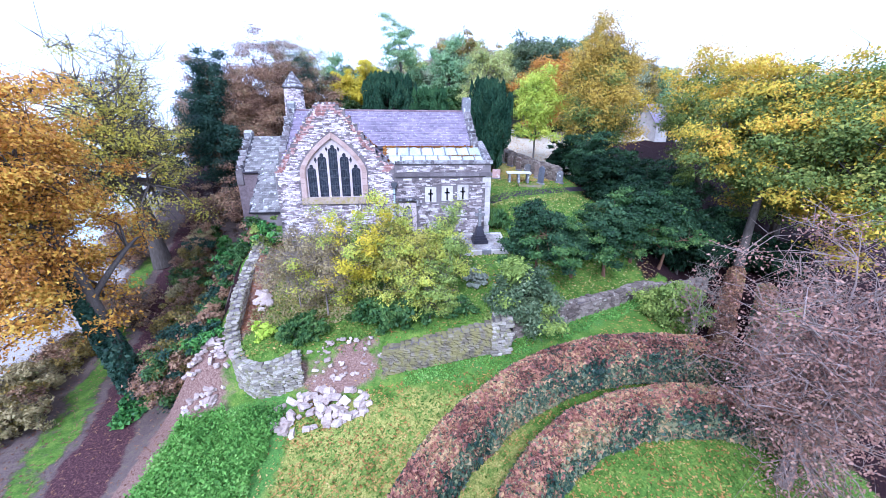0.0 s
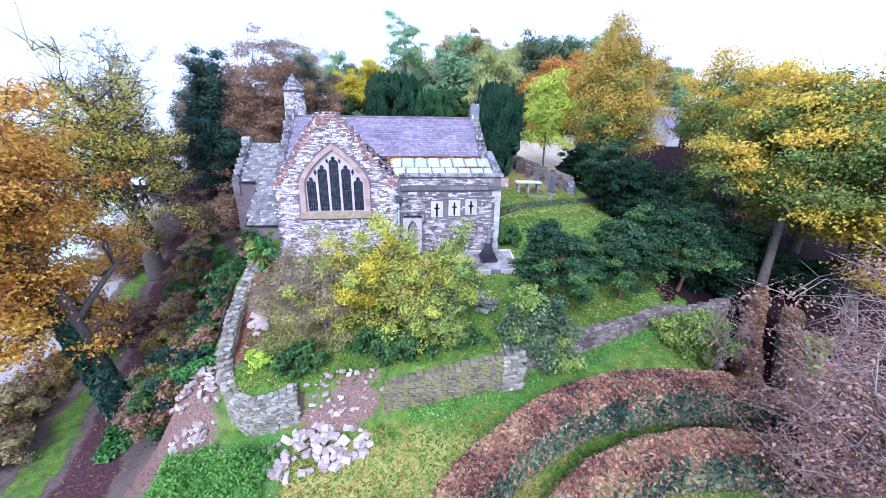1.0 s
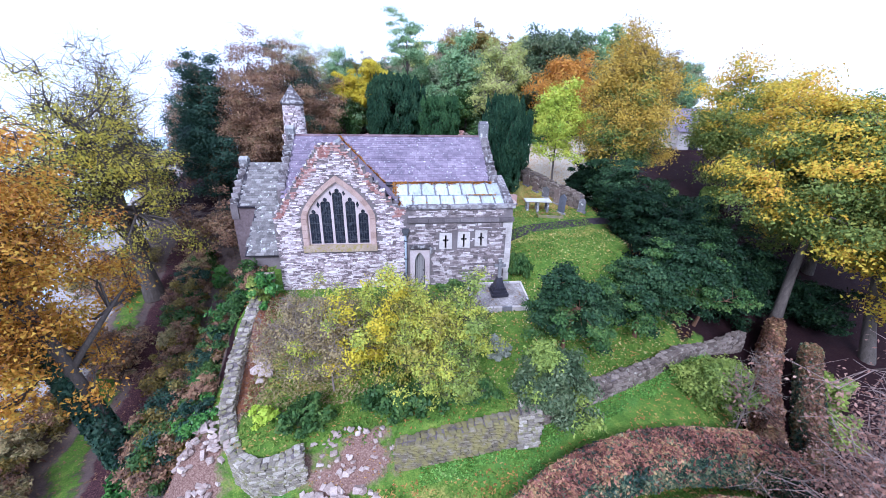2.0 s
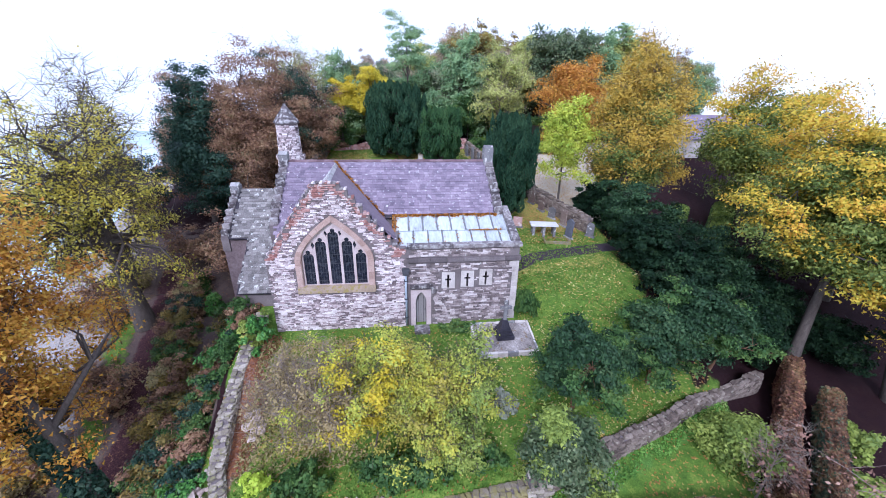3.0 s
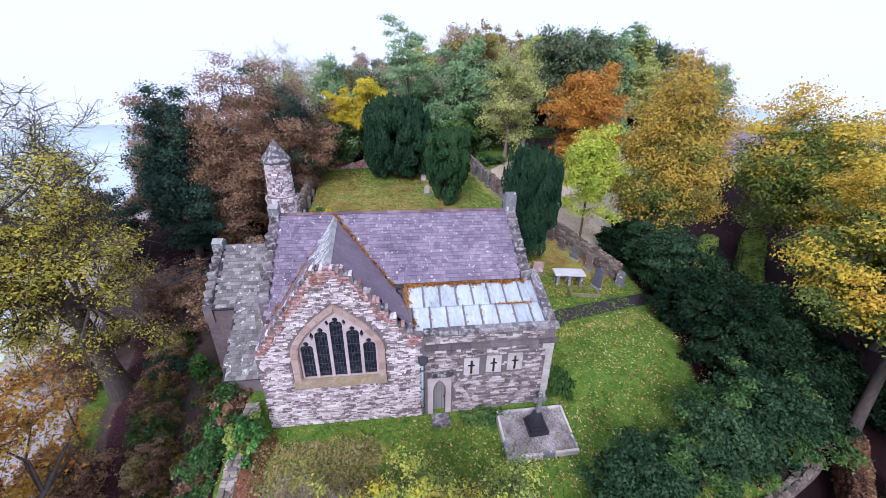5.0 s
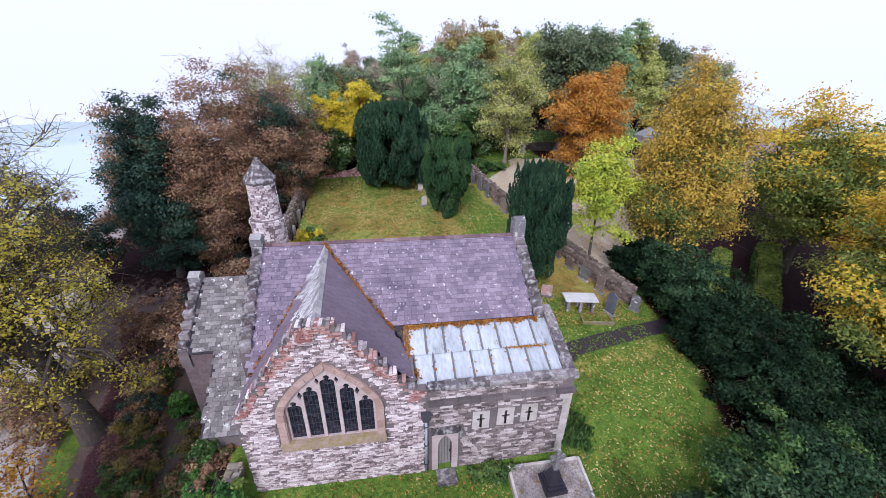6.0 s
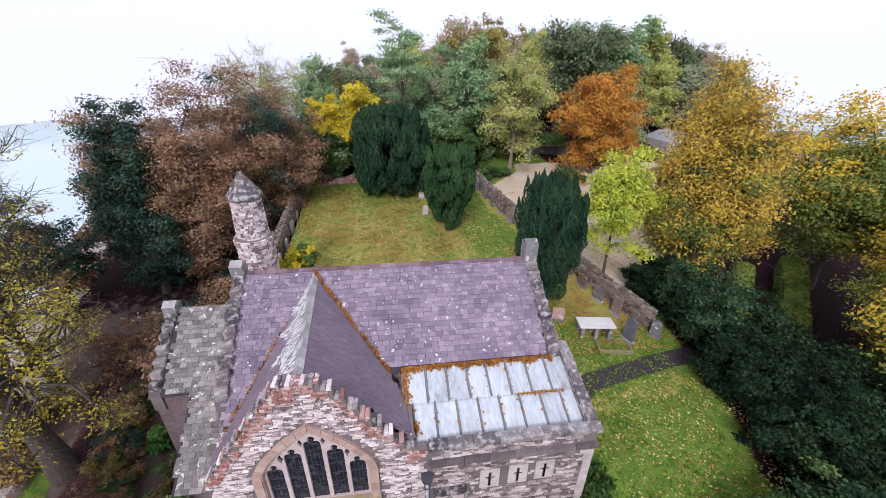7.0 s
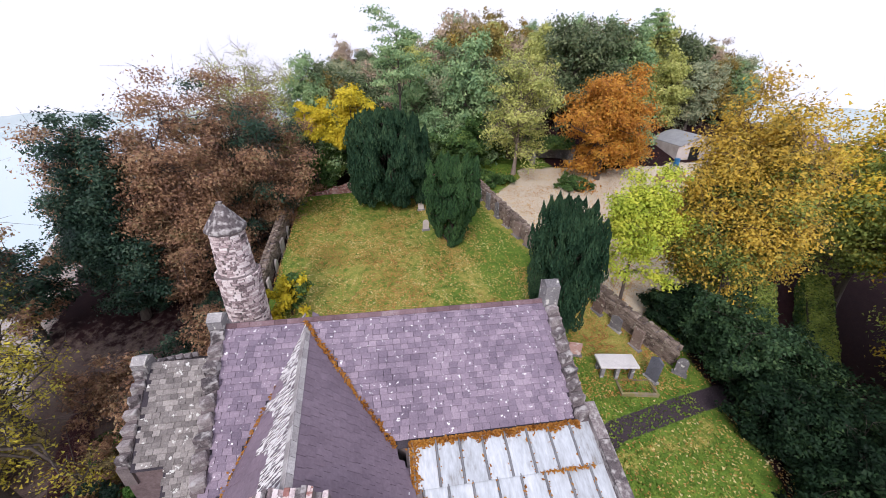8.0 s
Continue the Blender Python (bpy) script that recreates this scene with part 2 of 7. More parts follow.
LEAF = {
    "orange": leaf_material("orange_beech_leaves", [(0.18, 0.08, 0.026), (0.42, 0.18, 0.032), (0.64, 0.32, 0.042), (0.74, 0.47, 0.065), (0.42, 0.34, 0.06)]),
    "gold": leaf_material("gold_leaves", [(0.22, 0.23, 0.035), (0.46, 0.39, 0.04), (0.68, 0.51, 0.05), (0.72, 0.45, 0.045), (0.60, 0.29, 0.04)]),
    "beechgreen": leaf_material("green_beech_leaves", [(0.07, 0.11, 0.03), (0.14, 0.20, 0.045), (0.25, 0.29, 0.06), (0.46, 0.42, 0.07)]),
    "olive": leaf_material("olive_brown_leaves", [(0.10, 0.09, 0.035), (0.20, 0.17, 0.05), (0.34, 0.24, 0.06), (0.46, 0.33, 0.07)]),
    "palegreen": leaf_material("pale_grey_green_leaves", [(0.22, 0.27, 0.09), (0.40, 0.44, 0.13), (0.57, 0.58, 0.18), (0.66, 0.63, 0.22)]),
    "bay": leaf_material("grey_green_evergreen_leaves", [(0.035, 0.06, 0.03), (0.075, 0.115, 0.05), (0.15, 0.19, 0.09), (0.27, 0.31, 0.16)], 0.4, 0.15),
    "yellowgreen": leaf_material("yellow_green_leaves", [(0.14, 0.16, 0.035), (0.26, 0.26, 0.05), (0.42, 0.37, 0.07), (0.52, 0.45, 0.09), (0.64, 0.52, 0.06)]),
    "ash": leaf_material("yellow_ash_leaves", [(0.24, 0.24, 0.05), (0.44, 0.40, 0.065), (0.64, 0.54, 0.07), (0.74, 0.58, 0.06)]),
    "lime": leaf_material("lime_leaves", [(0.22, 0.33, 0.04), (0.42, 0.52, 0.06), (0.60, 0.64, 0.08), (0.66, 0.62, 0.08)]),
    "yew": leaf_material("yew_needles", [(0.010, 0.028, 0.016), (0.022, 0.056, 0.030), (0.042, 0.090, 0.044), (0.075, 0.13, 0.06)], 0.7, 0.1, 0.08),
    # near-black evergreen leaves: shade beside the beeches is put into the colour
    "laurel": leaf_material("glossy_shaded_evergreen_leaves", [(0.005, 0.012, 0.007), (0.010, 0.024, 0.012), (0.019, 0.042, 0.018), (0.055, 0.095, 0.036)], 0.5, 0.1, 0.07),
    "holly": leaf_material("dark_holly_leaves", [(0.010, 0.024, 0.012), (0.022, 0.05, 0.022), (0.042, 0.088, 0.034), (0.095, 0.15, 0.06)], 0.5, 0.1, 0.14),
    "green": leaf_material("green_leaves", [(0.025, 0.06, 0.018), (0.05, 0.11, 0.03), (0.10, 0.18, 0.045), (0.19, 0.26, 0.06)], 0.5, 0.2),
    "topiary": leaf_material("young_green_leaves", [(0.09, 0.14, 0.03), (0.20, 0.27, 0.055), (0.34, 0.41, 0.08), (0.46, 0.50, 0.12)], 0.5, 0.2),
    "brown": leaf_material("russet_leaves", [(0.10, 0.06, 0.046), (0.21, 0.12, 0.082), (0.34, 0.19, 0.11), (0.44, 0.29, 0.16), (0.22, 0.20, 0.10)]),
    "fir": leaf_material("dark_ivy_leaves", [(0.008, 0.022, 0.018), (0.018, 0.045, 0.03), (0.04, 0.085, 0.05), (0.09, 0.13, 0.08)], 0.5, 0.1),
    "rust": leaf_material("rust_orange_leaves", [(0.26, 0.11, 0.03), (0.50, 0.22, 0.04), (0.66, 0.34, 0.05), (0.46, 0.31, 0.06)]),
    "amber": leaf_material("amber_leaves", [(0.16, 0.15, 0.035), (0.38, 0.28, 0.05), (0.60, 0.40, 0.055), (0.68, 0.48, 0.07), (0.40, 0.36, 0.07)]),
    # far leaves paled and greyed in the colour itself, for distance haze
    "wood_far": leaf_material("hazed_mixed_far_leaves", [(0.15, 0.20, 0.13), (0.28, 0.33, 0.20), (0.40, 0.42, 0.25), (0.50, 0.42, 0.25)], 0.7, 0.2),
    "wood_far_brown": leaf_material("hazed_brown_far_leaves", [(0.24, 0.19, 0.16), (0.40, 0.31, 0.24), (0.54, 0.42, 0.28), (0.38, 0.38, 0.25)], 0.7, 0.2),
    "wood_far_green": leaf_material("hazed_far_green_leaves", [(0.08, 0.17, 0.09), (0.20, 0.32, 0.15), (0.31, 0.45, 0.20), (0.44, 0.50, 0.25)], 0.7, 0.2),
    "yellow": leaf_material("bright_yellow_leaves", [(0.30, 0.30, 0.03), (0.60, 0.50, 0.03), (0.72, 0.58, 0.04), (0.7, 0.5, 0.04)]),
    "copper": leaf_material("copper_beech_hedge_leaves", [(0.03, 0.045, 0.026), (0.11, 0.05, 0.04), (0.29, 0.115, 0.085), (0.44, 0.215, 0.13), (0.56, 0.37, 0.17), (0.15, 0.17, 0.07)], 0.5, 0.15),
    # brown tops of the straight hedges, darkened for the tree shade on them
    "hedge_top": leaf_material("shaded_brown_hedge_leaves", [(0.04, 0.035, 0.022), (0.11, 0.06, 0.042), (0.21, 0.11, 0.065), (0.32, 0.18, 0.09), (0.13, 0.13, 0.05)], 0.5, 0.15),
    # dark green sides with brown flecks; the pale green tone paints leaf highlights
    "hedge": leaf_material("dark_hedge_leaves_with_highlights", [(0.010, 0.024, 0.020), (0.022, 0.048, 0.034), (0.06, 0.10, 0.058), (0.22, 0.23, 0.12), (0.44, 0.28, 0.14)], 0.4, 0.1),
    "dry": leaf_material("dry_grass", [(0.20, 0.19, 0.07), (0.34, 0.27, 0.12), (0.46, 0.37, 0.18), (0.24, 0.27, 0.09)]),
    "nettle": leaf_material("lush_weeds", [(0.07, 0.16, 0.03), (0.14, 0.30, 0.05), (0.25, 0.46, 0.085), (0.38, 0.50, 0.15)]),
    "litter": leaf_material("fallen_leaves", [(0.22, 0.09, 0.04), (0.42, 0.2, 0.06), (0.56, 0.34, 0.10), (0.62, 0.48, 0.20)]),
    "ivy": leaf_material("ivy_leaves", [(0.03, 0.09, 0.025), (0.06, 0.17, 0.04), (0.11, 0.27, 0.05), (0.18, 0.33, 0.07)], 0.4, 0.15),
    "pinkbrown": leaf_material("dry_pink_brown_leaves", [(0.13, 0.062, 0.05), (0.27, 0.14, 0.105), (0.42, 0.24, 0.18), (0.54, 0.36, 0.26)]),
    "lavender": leaf_material("grey_green_leaves", [(0.20, 0.22, 0.16), (0.34, 0.36, 0.28), (0.46, 0.47, 0.38)]),
    "sapling": leaf_material("pale_yellow_sapling_leaves", [(0.20, 0.28, 0.045), (0.42, 0.48, 0.08), (0.62, 0.61, 0.10), (0.78, 0.65, 0.06)], 0.55, 0.35),
    "limebush": leaf_material("lime_bush_leaves", [(0.30, 0.46, 0.04), (0.50, 0.64, 0.06), (0.64, 0.72, 0.10)]),
    "turf": leaf_material("turf_blades", [(0.06, 0.12, 0.015), (0.12, 0.21, 0.03), (0.20, 0.29, 0.045), (0.30, 0.32, 0.07)], 0.7, 0.2),
    "yew_mid": leaf_material("green_yew_needles", [(0.018, 0.045, 0.020), (0.035, 0.085, 0.034), (0.06, 0.13, 0.045), (0.10, 0.17, 0.06)], 0.7, 0.1, 0.08),
    "pinkgrey": leaf_material("dry_pale_leaves", [(0.24, 0.18, 0.09), (0.38, 0.29, 0.14), (0.48, 0.40, 0.20)]),
    "litter_pale": leaf_material("pale_fallen_leaves", [(0.36, 0.24, 0.08), (0.56, 0.42, 0.14), (0.70, 0.58, 0.26), (0.74, 0.66, 0.40)]),
    "litter_rust": leaf_material("rust_fallen_leaves", [(0.16, 0.06, 0.035), (0.30, 0.12, 0.06), (0.42, 0.20, 0.09)]),
    "litter_dark": leaf_material("damp_leaf_litter", [(0.10, 0.04, 0.03), (0.2, 0.10, 0.06), (0.34, 0.2, 0.11)]),
    "litter_roof": leaf_material("roof_leaf_litter", [(0.20, 0.075, 0.02), (0.40, 0.17, 0.03), (0.52, 0.26, 0.05)]),
}

# ---- building helpers ----
def mesh_of(bm, material, smooth=False):
    me = bpy.data.meshes.new("mesh")
    bmesh.ops.recalc_face_normals(bm, faces=bm.faces)
    bm.to_mesh(me)
    bm.free()
    me.materials.append(material)
    if smooth:
        me.polygons.foreach_set("use_smooth", [True] * len(me.polygons))
    return me


def part(name, bm, material, parent=None, label="", smooth=False):
    me = mesh_of(bm, material, smooth) if isinstance(bm, bmesh.types.BMesh) else bm
    ob = new(name, me)
    if parent:
        ob.parent = parent
    if label:
        ob["label"] = label
    return ob


def thing(name, label, category, group="", kind="", at=None):
    ob = new(name)
    ob.empty_display_size = 0.3
    if at is not None:
        ob.location = at
    return tagged(ob, label, category, group, kind)


def box(bm, x0, x1, y0, y1, z0, z1, wobble=0.0, rnd=random):
    j = lambda: (rnd.random() - 0.5) * 2 * wobble
    v = [bm.verts.new((x + j(), y + j(), z + j())) for x in (x0, x1) for y in (y0, y1) for z in (z0, z1)]
    for q in ((0, 1, 3, 2), (4, 6, 7, 5), (0, 4, 5, 1), (2, 3, 7, 6), (0, 2, 6, 4), (1, 5, 7, 3)):
        bm.faces.new([v[k] for k in q])
    return v


def prism(bm, outline, y0, y1, holes=()):
    """Extrudes an outline of (x, z) from y0 to y1, with holes through it."""
    edges = []
    for loop in (outline, *holes):
        vs = [bm.verts.new((x, y0, z)) for x, z in loop]
        edges += [bm.edges.new((vs[k], vs[(k + 1) % len(vs)])) for k in range(len(vs))]
    faces = [g for g in bmesh.ops.triangle_fill(bm, edges=edges, use_beauty=True)["geom"] if isinstance(g, bmesh.types.BMFace)]
    moved = [g for g in bmesh.ops.extrude_face_region(bm, geom=faces)["geom"] if isinstance(g, bmesh.types.BMVert)]
    bmesh.ops.translate(bm, verts=moved, vec=(0, y1 - y0, 0))
    return bm


def slab(bm, quad, thick):
    """A board of the given thickness below a quad of four corners."""
    a, b, c, d = (Vector(p) for p in quad)
    n = (b - a).cross(d - a).normalized()
    if n.z < 0:
        n = -n
    top = [bm.verts.new(p) for p in (a, b, c, d)]
    low = [bm.verts.new(p - n * thick) for p in (a, b, c, d)]
    bm.faces.new(top)
    bm.faces.new(low[::-1])
    for k in range(4):
        bm.faces.new((top[k], low[k], low[(k + 1) % 4], top[(k + 1) % 4]))


def arrays_mesh(verts, faces, material, smooth=False):
    """A mesh from numpy arrays: verts (n, 3), faces (m, 3 or 4)."""
    me = bpy.data.meshes.new("mesh")
    verts, faces = np.asarray(verts, float), np.asarray(faces, int)
    k = faces.shape[1]
    me.vertices.add(len(verts))
    me.vertices.foreach_set("co", verts.ravel())
    me.loops.add(faces.size)
    me.loops.foreach_set("vertex_index", faces.ravel())
    me.polygons.add(len(faces))
    me.polygons.foreach_set("loop_start", np.arange(0, faces.size, k))
    me.polygons.foreach_set("use_smooth", np.full(len(faces), smooth))
    me.update(calc_edges=True)
    me.materials.append(material)
    return me


# ---- the lie of the land ----
def smooth(e0, e1, x):
    t = np.clip((x - e0) / (e1 - e0), 0, 1)
    return t * t * (3 - 2 * t)


def wall_line(x):
    """Where the churchyard's retaining wall stands, as y over x."""
    return np.interp(x, [-9, 5.2, 5.6, 9, 12, 14, 17, 22], [-8.55, -8.55, -8.0, -7.0, -5.95, -5.15, -3.95, -1.9])


def land(x, y):
    x, y = np.asarray(x, float), np.asarray(y, float)
    yard = np.interp(y, [-9, -6.5, -4.5, -2.5, 0, 7, 14, 22, 31, 45, 70, 120, 200], [-2.5, -2.05, -1.4, -0.5, 0, 2.1, 3.4, 4.6, 6.4, 8.6, 13.0, 19, 24])
    yard = yard + 0.08 * np.clip(x, 0, 8) * smooth(12, 2, y) * smooth(-2, 2, y) + 0.11 * np.clip(x, -8, 6) * smooth(-2, -5, y) * smooth(11, 7, x) - 0.55 * smooth(8, 12, x) * smooth(1, -4.5, y)
    low = np.interp(y, [-60, -30, -16, -12, -9.5, -8.5, -6, -4, 0, 10], [-8.5, -7.2, -5.9, -5.15, -4.15, -3.5, -2.85, -2.5, -1.6, 2.0])
    low = low + 0.11 * np.clip(x, -8, 4) * smooth(-16, -9, y)
    right = np.interp(y, [-60, -30, -8, 0, 10, 20, 31, 45, 70, 120, 200], [-8.5, -7.2, -4.9, -3.6, -0.5, 3.0, 6.0, 8.4, 11, 9, 0])
    d = y - wall_line(x)
    k = smooth(13.5, 17.5, x) * smooth(0.3, -3.0, d)
    low = low * (1 - k) + right * k
    near = smooth(-0.3, 0.3, d)
    z = low * (1 - near) + yard * near
    k = smooth(15, 22, x)
    z = z * (1 - k) + right * k
    left = np.interp(y, [-60, -30, -11, -4, 3, 9, 20, 35, 50, 75, 120, 200], [-9.4, -8.6, -7.0, -6.7, -5.6, -3.4, 0.5, 3, 3, -4, -10.6, -10.6])
    k = smooth(-8.75, -11.8 + 1.5 * smooth(4, 14, y), x)
    z = z * (1 - k) + left * k
    shore = -31 - 0.36 * np.clip(y, 0, 200)
    k = smooth(shore + 13, shore - 4, x)
    z = z * (1 - k) + -10.6 * k
    hill = 3.4 * np.exp(-((x - 34) / 24.0) ** 2 - ((y - 66) / 22.0) ** 2)
    z = z + hill
    far = smooth(70, 200, np.hypot(x - 10, y - 20)) * (x > shore)
    z = z * (1 - far) + far * np.minimum(z, 2)
    away = smooth(48, 110, x) * smooth(230, 60, y)
    z = z * (1 - away) + away * np.minimum(z, -6)
    rim = smooth(140, 195, np.hypot(x - 10, y - 20))
    z = z * (1 - rim) + rim * np.minimum(z, -13)
    return z - 60 * smooth(228, 264, np.hypot(x, y))


def at(x, y, up=0.0):
    return (x, y, float(land(x, y)) + up)


def spaced(lo, hi, dense_lo, dense_hi, step, grow=1.16):
    v = list(np.arange(dense_lo, dense_hi + 1e-6, step))
    for sign, start, end in ((-1, dense_lo, lo), (1, dense_hi, hi)):
        p, s = start, step
        while sign * (end - p) > 0:
            s *= grow
            p += sign * s
            v.append(p)
    return np.array(sorted(v))


GX = spaced(-260, 230, -26, 28, 0.42, 1.12)
GY = spaced(-120, 250, -34, 36, 0.42, 1.12)
XX, YY = np.meshgrid(GX, GY)
ZZ = land(XX, YY)
bumps = np.array([noise.noise((x * 0.7, y * 0.7, 0.0)) for x, y in zip(XX.ravel(), YY.ravel())]).reshape(XX.shape)
ZZ = ZZ + 0.05 * bumps * (np.hypot(XX, YY) < 60)
nx, ny = len(GX), len(GY)
idx = np.arange(nx * ny).reshape(ny, nx)
quads = np.stack([idx[:-1, :-1], idx[:-1, 1:], idx[1:, 1:], idx[1:, :-1]], -1).reshape(-1, 4)


def band(value, lo, hi, edge):
    return smooth(lo - edge, lo + edge, value) * smooth(hi + edge, hi - edge, value)


def near_line(points, half):
    """1 within half a width of a line of points, fading out."""
    best = np.full(XX.shape, 1e9)
    for (x0, y0), (x1, y1) in zip(points, points[1:]):
        dx, dy = x1 - x0, y1 - y0
        t = np.clip(((XX - x0) * dx + (YY - y0) * dy) / (dx * dx + dy * dy), 0, 1)
        best = np.minimum(best, np.hypot(XX - x0 - t * dx, YY - y0 - t * dy))
    return smooth(half + 0.5, half - 0.5, best)


X_AT, Y_AT = XX, YY
path = near_line([(6.6, 3.5), (9, 4.8), (13, 5.5), (17, 6.1)], 0.5)
warp = np.array([(noise.noise((x * 0.45, y * 0.45, 3.0)), noise.noise((x * 0.45, y * 0.45, 9.0))) for x, y in zip(XX.ravel(), YY.ravel())])
XX, YY = XX + 0.75 * warp[:, 0].reshape(XX.shape), YY + 0.75 * warp[:, 1].reshape(XX.shape)
D = YY - wall_line(XX)
inside_yard = (D > 0) & (XX > -8.6) & (XX < 15)
# woodland floor mask, also laid under the shrubs where their shade falls
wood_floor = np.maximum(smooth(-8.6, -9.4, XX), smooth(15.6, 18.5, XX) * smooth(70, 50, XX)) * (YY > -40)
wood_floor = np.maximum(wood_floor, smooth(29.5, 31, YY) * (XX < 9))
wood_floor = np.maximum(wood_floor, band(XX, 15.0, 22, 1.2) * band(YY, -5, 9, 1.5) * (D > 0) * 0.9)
dirt_path = near_line([(-12.4, -14), (-13.6, -8), (-15.3, -3), (-17.5, 3), (-19, 9), (-20, 14)], 0.9)
gravel = smooth(-0.5, 0.5, XX - 0.9 - np.interp(YY, [8, 10.6, 15.2, 19.6, 24, 28.2], [14.2, 13.2, 11.6, 10.2, 8.9, 7.7])) * band(YY, 11.5, 32.5, 1.0) * smooth(24, 21, XX)
gravel = gravel * (1 - 0.8 * near_line([(8.4, 29.6), (11, 31), (12, 33)], 1.6))
gravel = np.maximum(gravel, near_line([(20, 29), (28, 30), (36, 31), (44, 30)], 2.6))
earth = np.exp(-((XX + 2.6) / 2.2) ** 2 - ((YY + 8.9) / 0.9) ** 2) * 1.2
earth = np.maximum(earth, np.exp(-((XX + 8.6) / 1.6) ** 2 - ((YY + 8.6) / 1.6) ** 2))
earth = np.maximum(earth, band(XX, -11.3, -8.9, 0.7) * band(YY, -40, -6, 1) * smooth(-36, -16, YY))
earth = np.maximum(earth, np.exp(-((XX + 7.7) / 0.9) ** 2 - ((YY + 4.0) / 3.8) ** 2))
litter = 0.22 - 0.14 * band(XX, 3.5, 16, 1.5) * band(YY, -7, 4.5, 1.0) + 0.34 * inside_yard * band(YY, 10, 27, 4) * band(XX, -9.5, 3.5, 3)
litter = np.maximum(litter, 0.68 * band(XX, 8.8, 14.5, 2) * band(YY, 6.5, 16, 3))
litter = np.maximum(litter, 0.6 * near_line([(5, 14), (3.5, 20), (2, 27)], 0.9))
litter = np.maximum(litter, 0.65 * near_line([(7.5, 28), (10.5, 18), (13, 9)], 1.1))
litter = np.maximum(litter, 0.62 * smooth(-9.2, -10.6, YY) * smooth(9, 4, XX) * (XX > -7))
litter = np.maximum(litter, 0.66 * band(XX, -7.6, -1.5, 1.0) * band(YY, -6.5, -0.8, 0.8))
litter = np.maximum(litter, 0.62 * near_line([(6.4, 1.5), (6.8, 3.4), (14, 4.4)], 0.5))
bank = smooth(-9.0, -10.2, XX) * smooth(26, 10, YY) * (YY > -40)
strip = 0.72 * near_line([(-14.6, -14), (-15.4, -9), (-17.2, -4), (-19.4, 2), (-21, 8)], 0.95)
wood_floor = wood_floor * (1 - 0.9 * strip)
bank = bank * (1 - 0.9 * strip)
lush = np.maximum(band(XX, -9.5, -4.6, 0.7) * smooth(-34, -18, YY) * smooth(-8.9, -9.9, YY), 0.5 * band(D, -1.6, -0.2, 0.4) * (XX > 0.5) * (XX < 16))
beach = smooth(-19, -21.5, XX + 0.25 * np.clip(YY, 0, 60)) * (YY < 100)

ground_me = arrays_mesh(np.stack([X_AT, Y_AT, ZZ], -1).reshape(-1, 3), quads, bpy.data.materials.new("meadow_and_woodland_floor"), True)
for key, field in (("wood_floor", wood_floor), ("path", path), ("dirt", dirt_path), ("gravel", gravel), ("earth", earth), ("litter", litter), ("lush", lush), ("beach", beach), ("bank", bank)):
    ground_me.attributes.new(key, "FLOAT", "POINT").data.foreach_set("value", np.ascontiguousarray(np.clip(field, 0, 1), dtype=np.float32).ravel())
ground = tagged(new("ground", ground_me), "autumn grass with fallen leaves, bare paths and shade-darkened woodland floor", "ground", kind="structure")

gm = ground_me.materials[0]
gm.use_nodes = True
n, l = gm.node_tree.nodes, gm.node_tree.links
b = n["Principled BSDF"]
b.inputs["Roughness"].default_value = 0.95
b.inputs["Specular IOR Level"].default_value = 0.15
pos = position(n)
big, mid, fine = noise_tex(n, l, 0.35, 4, pos), noise_tex(n, l, 2.2, 5, pos), noise_tex(n, l, 16, 5, pos)
specks = n.new("ShaderNodeTexVoronoi")
specks.inputs["Scale"].default_value = 6.5
l.new(pos, specks.inputs["Vector"])
g1 = ramp(n, [(0.36, (0.036, 0.078, 0.012)), (0.5, (0.10, 0.18, 0.024)), (0.64, (0.26, 0.305, 0.055))])
l.new(mix_rgb(n, l, 0.5, mid.outputs["Color"], fine.outputs["Color"]), g1.inputs["Fac"])
dry = ramp(n, [(0.36, (0.17, 0.18, 0.04)), (0.52, (0.36, 0.32, 0.075)), (0.66, (0.50, 0.405, 0.14))])
l.new(fine.outputs["Fac"], dry.inputs["Fac"])


def masked(key, lo, hi, wobble=0.9):
    a = n.new("ShaderNodeAttribute")
    a.attribute_name = key
    m = n.new("ShaderNodeMath")
    m.operation = "MULTIPLY_ADD"
    m.inputs[1].default_value = wobble
    l.new(mid.outputs["Fac"], m.inputs[0])
    s = n.new("ShaderNodeMath")
    s.operation = "SUBTRACT"
    s.inputs[1].default_value = wobble / 2
    l.new(a.outputs["Fac"], s.inputs[0])
    l.new(s.outputs[0], m.inputs[2])
    return step_mask(n, l, m.outputs[0], lo, hi)


col = mix_rgb(n, l, masked("litter", 0.36, 0.75), g1.outputs["Color"], dry.outputs["Color"])
weeds = ramp(n, [(0.35, (0.045, 0.11, 0.02)), (0.65, (0.14, 0.27, 0.05))])
l.new(fine.outputs["Fac"], weeds.inputs["Fac"])
col = mix_rgb(n, l, masked("lush", 0.35, 0.65), col, weeds.outputs["Color"])
# maroon leaf litter, painted near black for the shade of the canopy
shaded_floor_ramp = ramp(n, [(0.3, (0.009, 0.005, 0.006)), (0.5, (0.022, 0.008, 0.010)), (0.62, (0.030, 0.015, 0.012)), (0.78, (0.075, 0.034, 0.032))])
l.new(mix_rgb(n, l, 0.6, mid.outputs["Color"], fine.outputs["Color"]), shaded_floor_ramp.inputs["Fac"])
col = mix_rgb(n, l, masked("wood_floor", 0.35, 0.65), col, shaded_floor_ramp.outputs["Color"])
